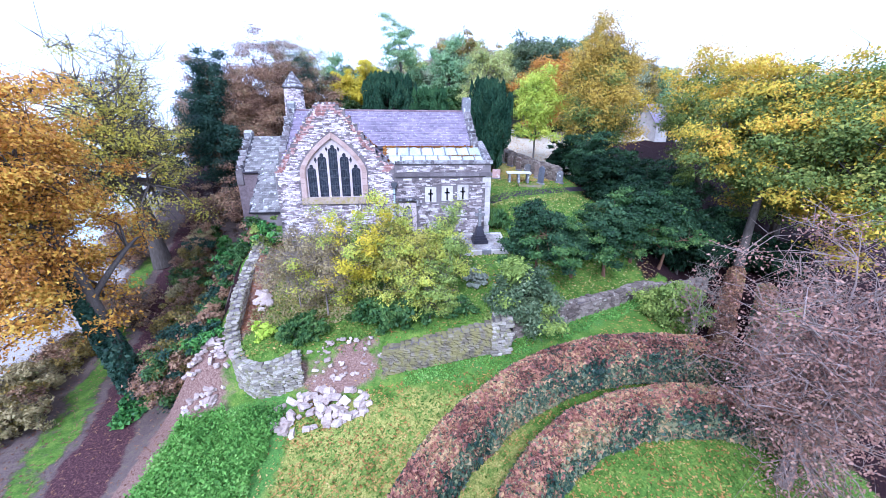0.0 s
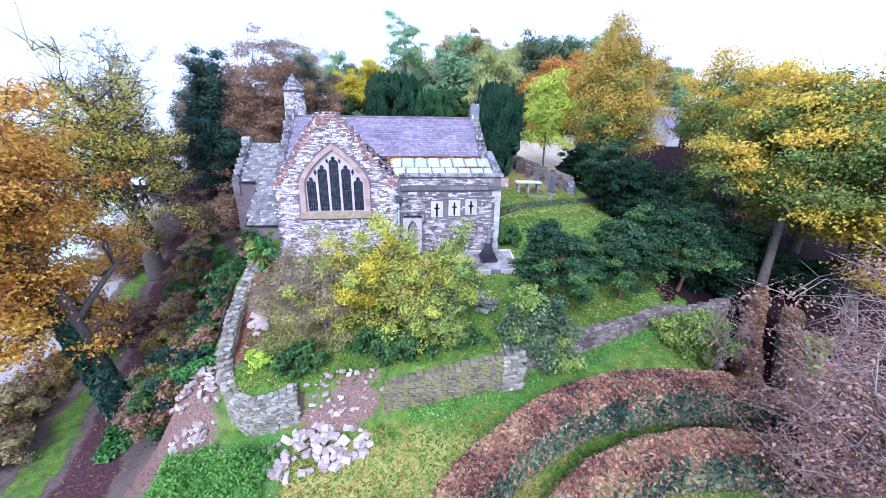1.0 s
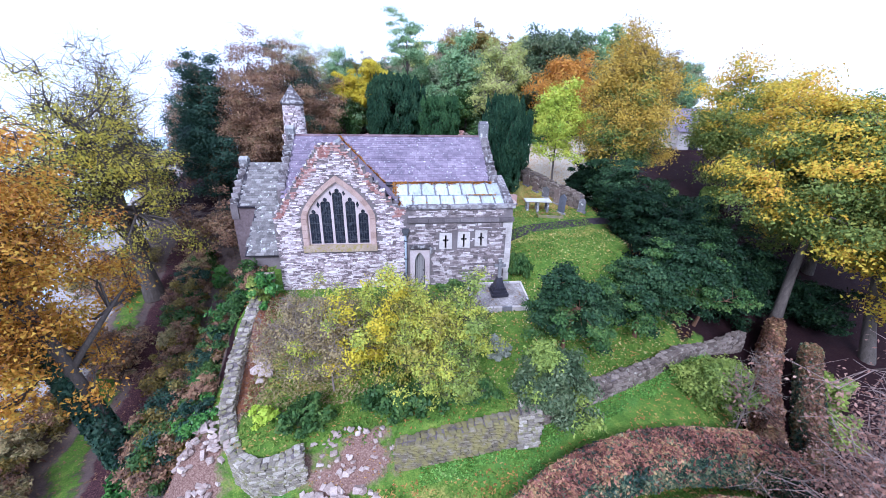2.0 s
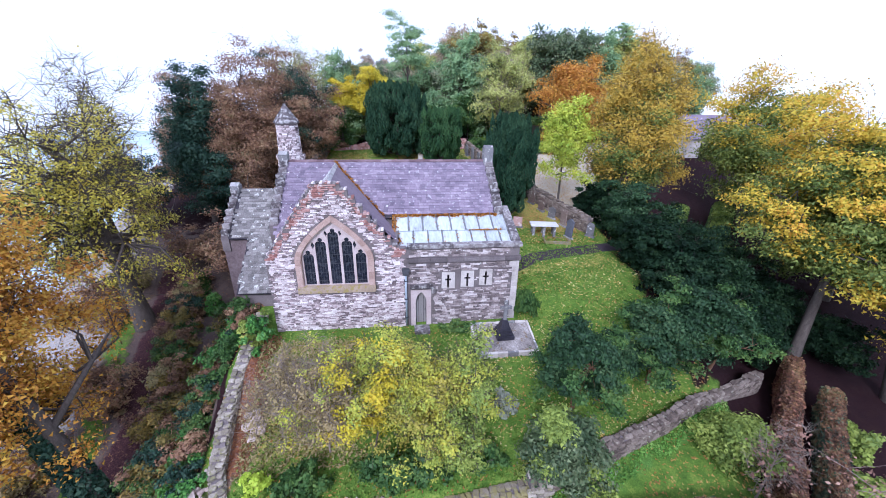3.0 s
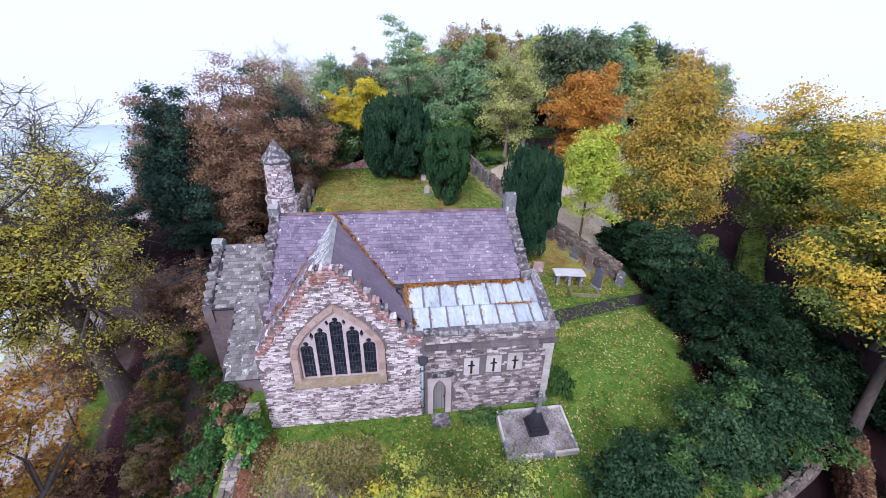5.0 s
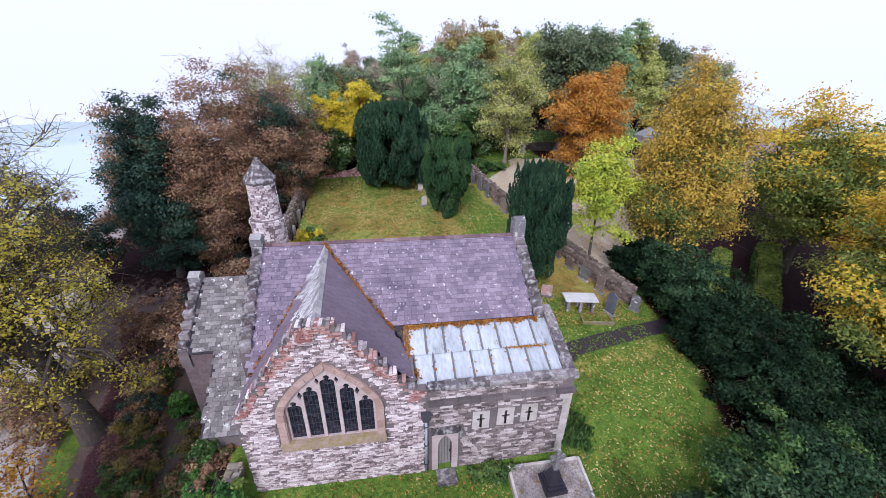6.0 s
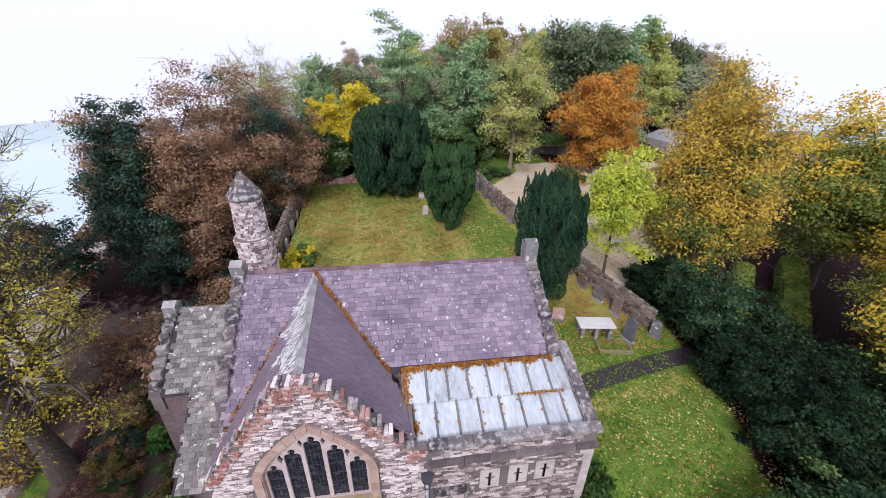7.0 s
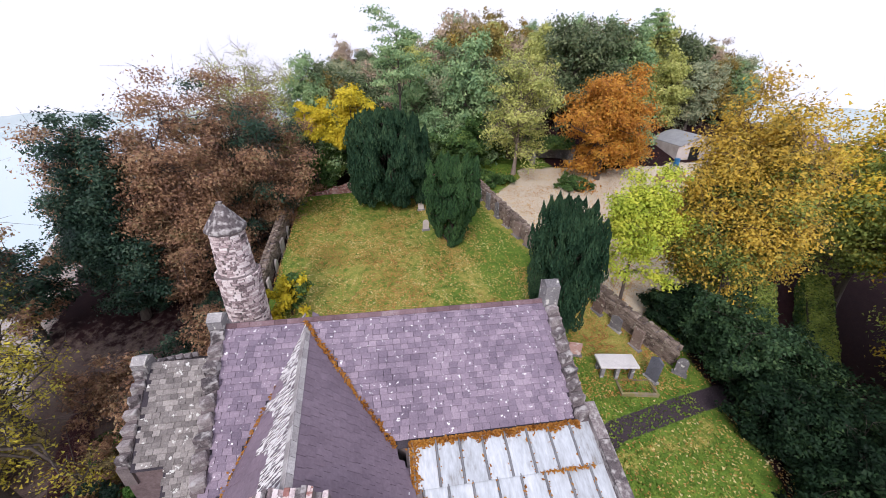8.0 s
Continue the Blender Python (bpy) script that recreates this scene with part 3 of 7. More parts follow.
slope = ramp(n, [(0.3, (0.05, 0.036, 0.034)), (0.5, (0.14, 0.10, 0.09)), (0.64, (0.18, 0.15, 0.09)), (0.8, (0.34, 0.27, 0.235))])
l.new(mix_rgb(n, l, 0.6, mid.outputs["Color"], fine.outputs["Color"]), slope.inputs["Fac"])
col = mix_rgb(n, l, masked("bank", 0.35, 0.65), col, slope.outputs["Color"])
shingle = ramp(n, [(0.3, (0.13, 0.115, 0.10)), (0.5, (0.33, 0.29, 0.26)), (0.72, (0.55, 0.5, 0.46))])
l.new(fine.outputs["Fac"], shingle.inputs["Fac"])
col = mix_rgb(n, l, masked("beach", 0.4, 0.6), col, shingle.outputs["Color"])
leafmould = ramp(n, [(0.3, (0.025, 0.010, 0.013)), (0.5, (0.07, 0.03, 0.036)), (0.72, (0.19, 0.10, 0.085))])
l.new(fine.outputs["Fac"], leafmould.inputs["Fac"])
col = mix_rgb(n, l, masked("dirt", 0.35, 0.65), col, leafmould.outputs["Color"])
soil = ramp(n, [(0.3, (0.10, 0.052, 0.042)), (0.5, (0.22, 0.13, 0.10)), (0.72, (0.38, 0.265, 0.215))])
l.new(fine.outputs["Fac"], soil.inputs["Fac"])
col = mix_rgb(n, l, masked("earth", 0.35, 0.65), col, soil.outputs["Color"])
tar = ramp(n, [(0.3, (0.035, 0.026, 0.032)), (0.6, (0.065, 0.05, 0.058)), (0.8, (0.12, 0.09, 0.085))])
l.new(fine.outputs["Fac"], tar.inputs["Fac"])
col = mix_rgb(n, l, masked("path", 0.45, 0.55, 0.12), col, tar.outputs["Color"])
stones = ramp(n, [(0.3, (0.34, 0.27, 0.19)), (0.5, (0.55, 0.48, 0.36)), (0.72, (0.70, 0.64, 0.53))])
l.new(fine.outputs["Fac"], stones.inputs["Fac"])
col = mix_rgb(n, l, masked("gravel", 0.36, 0.62, 0.9), col, stones.outputs["Color"])
l.new(col, b.inputs["Base Color"])
bump(n, l, b, fine.outputs["Fac"], 0.6, 0.05)

# ---- the inlet and its far shore ----
WATER, n, l, b = material("sky_paled_sea_water", 0.08)
# base colour raised to carry part of the white sky's reflection
b.inputs["Base Color"].default_value = (0.50, 0.62, 0.65, 1)
b.inputs["Specular IOR Level"].default_value = 0.5
bump(n, l, b, noise_tex(n, l, 1.5, 5, position(n)).outputs["Fac"], 0.08, 0.05)
wv = [(-16, -118, -9.5), (-16, 214, -9.5)] + [(215 * math.cos(a), 215 * math.sin(a), -9.5) for a in np.linspace(radians(95), radians(213), 40)]
tagged(new("water", arrays_mesh(wv, [tuple(range(42))], WATER)), "grey sea water of the inlet, paled for the sky's reflection", "water", kind="structure")

# hills beyond the water; the haze is in their pale base colour
HAZE = rough_material("haze_tinted_far_shore", [(0.3, (0.40, 0.48, 0.49)), (0.7, (0.54, 0.61, 0.61))], grain=0.2, blotch=0.03, relief=0.0)
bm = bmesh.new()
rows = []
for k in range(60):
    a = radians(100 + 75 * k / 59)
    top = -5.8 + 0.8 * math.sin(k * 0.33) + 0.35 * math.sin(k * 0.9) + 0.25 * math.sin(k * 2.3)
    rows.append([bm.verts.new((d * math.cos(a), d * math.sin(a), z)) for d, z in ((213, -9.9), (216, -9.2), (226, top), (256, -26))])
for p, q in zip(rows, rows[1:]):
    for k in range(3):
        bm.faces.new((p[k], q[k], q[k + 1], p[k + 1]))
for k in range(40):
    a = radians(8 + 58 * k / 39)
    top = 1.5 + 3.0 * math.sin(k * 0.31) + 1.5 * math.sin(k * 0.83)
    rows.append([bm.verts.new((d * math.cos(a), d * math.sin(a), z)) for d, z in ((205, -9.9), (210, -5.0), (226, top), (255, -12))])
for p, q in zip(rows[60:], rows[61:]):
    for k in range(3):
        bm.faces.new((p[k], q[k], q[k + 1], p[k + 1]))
tagged(part("backdrop", bm, HAZE, smooth=True), "low far-shore hills, paled in colour for haze", "far shore", kind="structure")

# ---- plants ----
def tube(verts, faces, pts, radii, sides):
    """Adds a tapered tube along pts to the lists of vertices and faces."""
    base = len(verts)
    pts = [Vector(p) for p in pts]
    for k, p in enumerate(pts):
        d = (pts[min(k + 1, len(pts) - 1)] - pts[max(k - 1, 0)]).normalized()
        u = d.cross(Vector((0.31, 0.2, 0.93) if abs(d.z) < 0.9 else (1, 0, 0))).normalized()
        w = d.cross(u)
        for s in range(sides):
            a = 2 * math.pi * s / sides
            verts.append(p + radii[k] * (math.cos(a) * u + math.sin(a) * w))
    for k in range(len(pts) - 1):
        for s in range(sides):
            a, c = base + k * sides + s, base + k * sides + (s + 1) % sides
            faces.append((a, c, c + sides, a + sides))


def bent(a, b, rng, sag=0.0, n=4, bend=0.12):
    a, b = Vector(a), Vector(b)
    length = (b - a).length
    off = Vector(rng.normal(size=3)) * bend * length
    out = []
    for k in range(n + 1):
        t = k / n
        p = a.lerp(b, t) + off * math.sin(math.pi * t)
        p.z += sag * length * math.sin(math.pi * t)
        out.append(p)
    return out


def leaf_mesh(points, normals, size, rng, material, long=1.5, upright=False, lite=False):
    """One four-cornered (or, far off, three-cornered) leaf at each point, turned loosely to the normal given there."""
    n = len(points)
    nrm = normals + rng.normal(scale=0.75, size=(n, 3))
    nrm /= np.linalg.norm(nrm, axis=1)[:, None] + 1e-9
    u = np.cross(nrm, rng.normal(size=(n, 3)))
    if upright:
        u = np.array([0, 0, 1.0]) + rng.normal(scale=0.25, size=(n, 3))
        nrm = np.cross(u, np.cross(nrm * np.array([1, 1, 0.2]), u))
        nrm /= np.linalg.norm(nrm, axis=1)[:, None] + 1e-9
    u /= np.linalg.norm(u, axis=1)[:, None] + 1e-9
    v = np.cross(nrm, u)
    s = size * rng.uniform(0.55, 1.35, n)[:, None]
    a, c = u * s * 0.5 * long, v * s * 0.5
    if lite:
        q = np.stack([points - a * 0.8 - c, points - a * 0.8 + c, points + a * 1.1], 1)
        return arrays_mesh(q.reshape(-1, 3), np.arange(3 * n).reshape(n, 3), material)
    q = np.stack([points - a, points - c * 0.9 + a * 0.15, points + a, points + c * 0.9 + a * 0.15], 1)
    return arrays_mesh(q.reshape(-1, 3), np.arange(4 * n).reshape(n, 4), material)


def crown_points(rng, clumps, rx, ry, rz, shape, seed, ragged=0.75):
    """Middles of the leaf clumps of a crown round the origin, thicker towards its uneven skin."""
    d = rng.normal(size=(clumps, 3))
    d /= np.linalg.norm(d, axis=1)[:, None]
    lump = np.array([noise.noise((p[0] * 1.9 + seed, p[1] * 1.9, p[2] * 1.9)) for p in d])
    r = rng.uniform(0.1, 1, clumps) ** 0.42 * (0.86 + ragged * lump)
    p = d * r[:, None]
    if shape == "cone":
        p[:, :2] *= (0.55 - 0.42 * p[:, 2:3])
        p[:, :2] *= 1.6
    elif shape == "egg":
        p[:, :2] *= (1.0 - 0.33 * p[:, 2:3])
    elif shape == "vase":
        p[:, :2] *= (0.80 + 0.30 * np.clip(p[:, 2:3], -1, 0.4))
    return p * np.array([rx, ry, rz])


def tree(name, label, category, x, y, height, rx, ry=None, crown_base=0.25, leaf="gold", leaves=9000, size=0.22, clumps=70, shape="round",
         bark=None, trunk=0.25, lean=(0, 0), limbs=16, twigs=0, seed=1, group="", spread=0.19, sink=0.2, up=0.0, flat=1.0, second=None, ragged=0.75, upright=False, lite=False, inner=False, share=0.05):
    """A tree or bush of its own: a trunk with limbs and twigs, and a crown of single leaves."""
    rng = np.random.default_rng(seed)
    ry = ry or rx
    bark = bark or BARK
    root = thing(name, label, category, group, at=at(x, y, up - sink))
    zc = height * (1 + crown_base) / 2
    rz = height * (1 - crown_base) / 2
    pts = crown_points(rng, clumps, rx, ry, rz, shape, seed, ragged)
    mid = np.array([lean[0], lean[1], zc])
    verts, faces = [], []
    top = Vector((lean[0] * 1.1, lean[1] * 1.1, zc + rz * 0.55))
    stem = bent((0, 0, 0), top, rng, 0, 6, 0.035)
    tube(verts, faces, stem, [trunk * (1.25 if k == 0 else 1) * (1 - 0.85 * k / 6) for k in range(7)], 8)
    order = rng.permutation(len(pts))
    ends = []
    for k in order[:limbs]:
        p = Vector(pts[k] + mid)
        f = max(rng.uniform(0.26, 0.5), min(0.95, (p.z - 0.35 * rz) / max(top.z, 0.1)))
        s = stem[min(5, int(f * 6))].lerp(stem[min(5, int(f * 6)) + 1], f * 6 % 1)
        line = bent(s, p, rng, 0.06, 4, 0.10)
        r0 = trunk * (1 - 0.8 * f) * 0.6
        tube(verts, faces, line, [r0 * (1 - 0.85 * q / 4) for q in range(5)], 5)
        ends.append((line, r0))
    for k in order[limbs:]:
        if not ends:
            break
        p = Vector(pts[k] + mid)
        line, r0 = min(ends, key=lambda e: (e[0][2] - p).length)
        tube(verts, faces, bent(line[2], p, rng, 0.05, 2, 0.12), [r0 * 0.5, r0 * 0.32, r0 * 0.12], 3)
    if twigs:
        tw = max(0.014, trunk * 0.075)
        for p in pts:
            for _ in range(twigs):
                d = rng.normal(size=3)
                d[2] = abs(d[2]) * 0.9
                d = d / np.linalg.norm(d) * rng.uniform(0.09, 0.2) * (rx + rz) * (0.5 if leaves > 30000 else 1.0)
                a = Vector(p + mid)
                line = bent(a, a + Vector(d), rng, 0.05, 2, 0.16)
                tube(verts, faces, line, [tw, tw * 0.7, tw * 0.3], 3)
                for _ in range(2):
                    e = Vector(rng.normal(size=3) * 0.07 * (rx + rz))
                    tube(verts, faces, [line[1], line[1] + e], [tw * 0.5, tw * 0.2], 3)
    part("trunk", arrays_mesh([tuple(v) for v in verts], faces, bark, True), None, root)
    if leaves:
        per = np.repeat(np.arange(len(pts)), int(math.ceil(leaves / len(pts))))
        rr = spread * (rx + ry + rz) / 3
        off = rng.normal(size=(len(per), 3)) * 0.5 * rr * np.array([1.15, 1.15, 0.72 * flat])
        lp = pts[per] + off
        nrm = off / (np.linalg.norm(off, axis=1)[:, None] + 1e-6) * 0.6 + lp / np.array([rx, ry, rz]) * 0.5 + np.array([0, 0, 0.65])
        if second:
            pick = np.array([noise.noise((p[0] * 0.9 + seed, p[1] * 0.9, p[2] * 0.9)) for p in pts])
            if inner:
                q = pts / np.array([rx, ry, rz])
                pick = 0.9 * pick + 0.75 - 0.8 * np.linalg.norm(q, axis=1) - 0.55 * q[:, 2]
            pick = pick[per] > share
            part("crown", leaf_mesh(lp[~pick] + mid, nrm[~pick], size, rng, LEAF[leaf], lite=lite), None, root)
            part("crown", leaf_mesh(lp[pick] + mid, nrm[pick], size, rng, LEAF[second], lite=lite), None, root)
        else:
            part("crown", leaf_mesh(lp + mid, nrm, size, rng, LEAF[leaf], 2.2 if upright else 1.5, upright, lite), None, root)
    return root



def yew(label, x, y, height, profile, leaf, plumes, seed, size=0.085, per=420, plume=(1.3, 0.30)):
    """A clipped yew: upright feathery plumes set over a body whose half-width at each height is given by profile."""
    rng = np.random.default_rng(seed)
    root = thing("yew_tree", label, "tree", at=at(x, y, -0.15))
    verts, faces = [], []
    tube(verts, faces, [(0, 0, 0), (0.04, 0.02, height * 0.4), (0, 0, height * 0.86)], [0.3, 0.2, 0.04], 8)
    hs, rs = zip(*profile)
    feet = []
    tries = 0
    while len(feet) < plumes and tries < 20000:
        tries += 1
        f = rng.uniform(0.03, 0.92)
        r = float(np.interp(f, hs, rs))
        if rng.random() > r / max(rs) + 0.12:
            continue
        d = math.sqrt(rng.uniform(0.25, 1.0)) if f < 0.7 else math.sqrt(rng.uniform(0.0, 1.0))
        a = rng.uniform(0, 6.2832)
        feet.append((r * d * math.cos(a), r * d * math.sin(a), f * height, a, d))
    P, N = [], []
    for fx, fy, fz, a, d in feet:
        long_ = plume[0] * rng.uniform(0.7, 1.25)
        wide = plume[1] * rng.uniform(0.75, 1.2)
        long_ = min(long_, height * 1.02 - fz) if fz < height * 0.9 else long_ * 0.6
        tip = (fx + 0.16 * long_ * math.cos(a) * d, fy + 0.16 * long_ * math.sin(a) * d, fz + long_)
        tube(verts, faces, [(fx * 0.3, fy * 0.3, max(0.3, fz - 0.5)), (fx, fy, fz + 0.2 * long_), tip], [0.04, 0.025, 0.008], 3)
        u = rng.random(per)
        w = wide * np.sin(np.pi * (0.12 + 0.88 * u) ** 0.7) * np.sqrt(rng.uniform(0.45, 1.0, per)) * (1.0 + 0.25 * np.sin(9 * u + a))
        b_ = rng.uniform(0, 6.2832, per)
        P.append(np.stack([fx + (tip[0] - fx) * u + w * np.cos(b_), fy + (tip[1] - fy) * u + w * np.sin(b_), fz + long_ * u - 0.12], 1))
        N.append(np.stack([np.cos(b_), np.sin(b_), np.full(per, 0.35)], 1))
    P, N = np.concatenate(P), np.concatenate(N)
    P[:, 2] = np.maximum(P[:, 2], 0.1)
    part("trunk", arrays_mesh([tuple(v) for v in verts], faces, BARK, True), None, root)
    part("crown", leaf_mesh(P, N, size, rng, LEAF[leaf], 2.4, True, True), None, root, "upright feathery plumes of needles")
    return root


# ---- the church ----
rnd = random.Random(7)
church = thing("church", "old rubble-stone church with purple slate roofs and stepped gables", "church", at=(0, 0, 0))


def arch(cx, half, spring, rise, steps=9, flat=0.0):
    """The points of a pointed arch from its left springing to its right one."""
    r = (half * half + rise * rise) / (2 * half)
    left, top = [], math.atan2(rise, r - half)
    for a in np.linspace(0, top, steps):
        x = cx - half + r - r * math.cos(a)
        left.append((x, spring + r * math.sin(a) * (1 - flat) + flat * rise * (x - cx + half) / half))
    return left + [(2 * cx - x, z) for x, z in left[-2::-1]]


WX, WHALF, WSILL, WSPRING, WRISE = -3.70, 1.72, 2.72, 4.30, 2.05
win_hole = [(WX - WHALF, WSILL)] + arch(WX, WHALF, WSPRING, WRISE, flat=0.5) + [(WX + WHALF, WSILL)]

# stepped gable of the transept
gable = [(-7.2, -0.9), (-7.2, 4.45)]
for k in range(16):
    x, z = -7.08 + 0.163 * k, 4.50 + 0.232 * k
    gable += [(x, z), (x + 0.05, z + 0.20)]
gable += [(-4.45, 8.32), (-3.15, 8.30)]
for k in range(8):
    x, z = -3.10 + 0.34 * k, 8.02 - 0.43 * k
    gable += [(x, z), (x + 0.30, z - 0.02)]
gable += [(-0.30, 4.85), (0.02, 4.85), (0.02, -0.9)]
bm = prism(bmesh.new(), gable, 0.0, 0.30, [win_hole])
transept_wall = part("transept_wall", bm, MORTAR, church, "rubble gable wall patched with red brick")
steps = [(-3.10 + 0.34 * k, 0.30, 8.02 - 0.43 * k) for k in range(8)] + [(-7.07 + 0.163 * k, 0.16, 4.68 + 0.232 * k) for k in range(16)] + [(-4.44 + 0.26 * k, 0.26, 8.31) for k in range(5)]
for x, w, z in steps:
    for q in range(2):
        bm = bmesh.new()
        box(bm, x + w * q / 2 + 0.006, x + w * (q + 1) / 2 - 0.006, -0.05 - rnd.uniform(0, 0.04), 0.33 + rnd.uniform(-0.04, 0.04), z - 0.04, z + rnd.uniform(0.02, 0.065), 0.02, rnd)
        part("step_stone", bm, rnd.choice((BRICK, COPING, COPING, RUBBLE)), transept_wall)
for name, x0, x1, y0, y1, z1 in (("transept_side_wall", -7.15, -6.55, 0.31, 5.0, 4.4), ("transept_side_wall", -0.85, -0.42, 0.31, 3.2, 5.22)):
    bm = bmesh.new()
    box(bm, x0, x1, y0, y1, -0.9, z1)
    part(name, bm, MORTAR, church)

# great window: frame, sill, mullions, tracery, panes
window = part("window", prism(bmesh.new(), [(WX - WHALF - 0.3, WSILL - 0.02)] + arch(WX, WHALF + 0.3, WSPRING, WRISE + 0.34, flat=0.5) + [(WX + WHALF + 0.3, WSILL - 0.02)], -0.05, 0.26, [[(WX - WHALF + 0.02, WSILL)] + arch(WX, WHALF - 0.02, WSPRING, WRISE - 0.02, flat=0.5) + [(WX + WHALF - 0.02, WSILL)]]), DRESSED, church, "five-light pointed window with pink sandstone surround")
bm = bmesh.new()
prism(bm, [(WX - 2.05, 2.36), (WX + 2.05, 2.36), (WX + 2.05, WSILL + 0.035), (WX - 2.05, WSILL + 0.045)], -0.14, 0.3)
SILL_M = rough_material("lichened_sill", [(0.3, (0.26, 0.19, 0.13)), (0.55, (0.43, 0.33, 0.24)), (0.8, (0.55, 0.46, 0.38))], lichen=(0.34, 0.27, 0.10), lichen_at=(0.5, 0.62))
part("sill", bm, SILL_M, window, "sill with yellow lichen")
half, gap = 0.268, 0.135


def trefoil(c, h_, z):
    """A cusped head of three lobes over a light, from its left springing to its right one."""
    pts = [(c - 0.42 * h_ + 0.58 * h_ * math.cos(radians(a)), z + 0.58 * h_ * math.sin(radians(a))) for a in (180, 150, 120, 95, 75)]
    top = [(c + 0.45 * h_ * math.cos(radians(a)), z + 0.85 * h_ + 0.5 * h_ * math.sin(radians(a))) for a in (212, 180, 145, 115, 90, 65, 35, 0, -32)]
    return pts + top + [(2 * c - x, q) for x, q in pts[::-1]]


centres = [WX + (k - 2) * (2 * half + gap) for k in range(5)]
heads = [4.34, 5.02, 5.52, 5.02, 4.34]
lights = []
for c, z in zip(centres, heads):
    lights.append([(c - half, WSILL + 0.06)] + trefoil(c, half, z + 0.08) + [(c + half, WSILL + 0.06)])
eyes = []
for s in (-1, 1):
    x = WX + s * 0.355
    eyes.append([(x - 0.085, 5.72), (x, 5.53), (x + 0.085, 5.66), (x, 5.86)])
    x = WX + s * 1.06
    eyes.append([(x - 0.095, 5.05), (x, 4.84), (x + 0.095, 5.05), (x, 5.27)])
tracery = part("tracery", prism(bmesh.new(), [(WX - WHALF + 0.03, WSILL + 0.01)] + arch(WX, WHALF - 0.03, WSPRING, WRISE - 0.03, flat=0.5) + [(WX + WHALF - 0.03, WSILL + 0.01)], 0.08, 0.24, lights + eyes), TRACERY, window, "pinkish stone mullions and cusped tracery")
for c, z in zip(centres, heads):
    out = [(c - half - 0.02, WSILL + 0.03)] + arch(c, half + 0.02, z + 0.08, 0.5, 5) + [(c + half + 0.02, WSILL + 0.03)]
    pane = part("pane", prism(bmesh.new(), out, 0.170, 0.182), GLASS_M, window, "dark leaded glass")
    bm = bmesh.new()
    zz = WSILL + 0.25
    while zz < z + 0.25:
        box(bm, c - half, c + half, 0.155, 0.168, zz, zz + 0.018)
        zz += 0.5
    for dx in (-0.13, 0.0, 0.13):
        box(bm, c + dx - 0.006, c + dx + 0.006, 0.158, 0.168, WSILL + 0.06, z + 0.2)
    part("lattice", bm, LEADCAME, pane)
for e in eyes:
    bm = bmesh.new()
    prism(bm, [(x + (0.03 if x > sum(q[0] for q in e) / 4 else -0.03), z) for x, z in e], 0.17, 0.18)
    part("tracery_pane", bm, GLASS_M, window)
# thin black sheet in place of the unlit church inside
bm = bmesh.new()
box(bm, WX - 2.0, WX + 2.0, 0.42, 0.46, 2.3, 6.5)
part("blind", bm, DARK, church, "black sheet standing in for the unlit church interior")

# vestry
VX = 6.2
door_hole = [(0.50, -0.9), (0.50, 1.55)] + arch(0.79, 0.29, 1.55, 0.62, 6)[1:-1] + [(1.08, 1.55), (1.08, -0.9)]
slits = []
for cx, cz in ((2.30, 2.80), (3.37, 2.86), (4.40, 2.92)):
    a, s, q = 0.055, 0.17, 0.055
    slits.append([(cx - a, cz - 0.42), (cx + a, cz - 0.42), (cx + a, cz + 0.04), (cx + s, cz + 0.04), (cx + s, cz + 0.15), (cx + a, cz + 0.15), (cx + a, cz + 0.40), (cx - a, cz + 0.40), (cx - a, cz + 0.15), (cx - s, cz + 0.15), (cx - s, cz + 0.04), (cx - a, cz + 0.04)])
outline = [(0.03, -0.9), (0.50, -0.9), (0.50, 1.55)] + arch(0.79, 0.29, 1.55, 0.62, 6)[1:-1] + [(1.08, 1.55), (1.08, -0.9), (VX, -0.9), (VX, 4.78), (0.03, 4.78)]
vestry_wall = part("vestry_wall", prism(bmesh.new(), outline, 0.0, 0.28, slits), MORTAR, church, "rubble vestry wall")
bm = bmesh.new()
box(bm, VX - 0.3, VX, 0.29, 3.3, -0.9, 4.9)
part("vestry_side_wall", bm, MORTAR, church)
# another black sheet, painting the dark inside seen through the slits
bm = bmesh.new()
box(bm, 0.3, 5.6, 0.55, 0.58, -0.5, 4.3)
part("blind", bm, DARK, church, "black sheet standing in for the unlit inside of the slits")
for k, s in enumerate(slits):
    cx, cz = sum(p[0] for p in s) / len(s), sum(p[1] for p in s) / len(s)
    out = [(cx - 0.37, cz - 0.5), (cx + 0.37, cz - 0.52), (cx + 0.36, cz + 0.47), (cx - 0.36, cz + 0.49)]
    part("window_surround", prism(bmesh.new(), out, -0.035, 0.09, [s]), PALE, church, "pale block with a cross-shaped slit")
door = part("door", prism(bmesh.new(), [(0.52, -0.4), (0.52, 1.55)] + arch(0.79, 0.27, 1.55, 0.58, 6)[1:-1] + [(1.06, 1.55), (1.06, -0.4)], 0.16, 0.24), DOOR_M, church, "closed grey plank door under a pointed arch")
bm = bmesh.new()
for x in (0.65, 0.79, 0.93):
    box(bm, x - 0.006, x + 0.006, 0.152, 0.162, 0.05, 1.9)
part("plank_joint", bm, DARK, door)
bm = bmesh.new()
box(bm, 1.0, 1.03, 0.11, 0.16, 0.92, 1.02)
part("handle", bm, DARK, door)
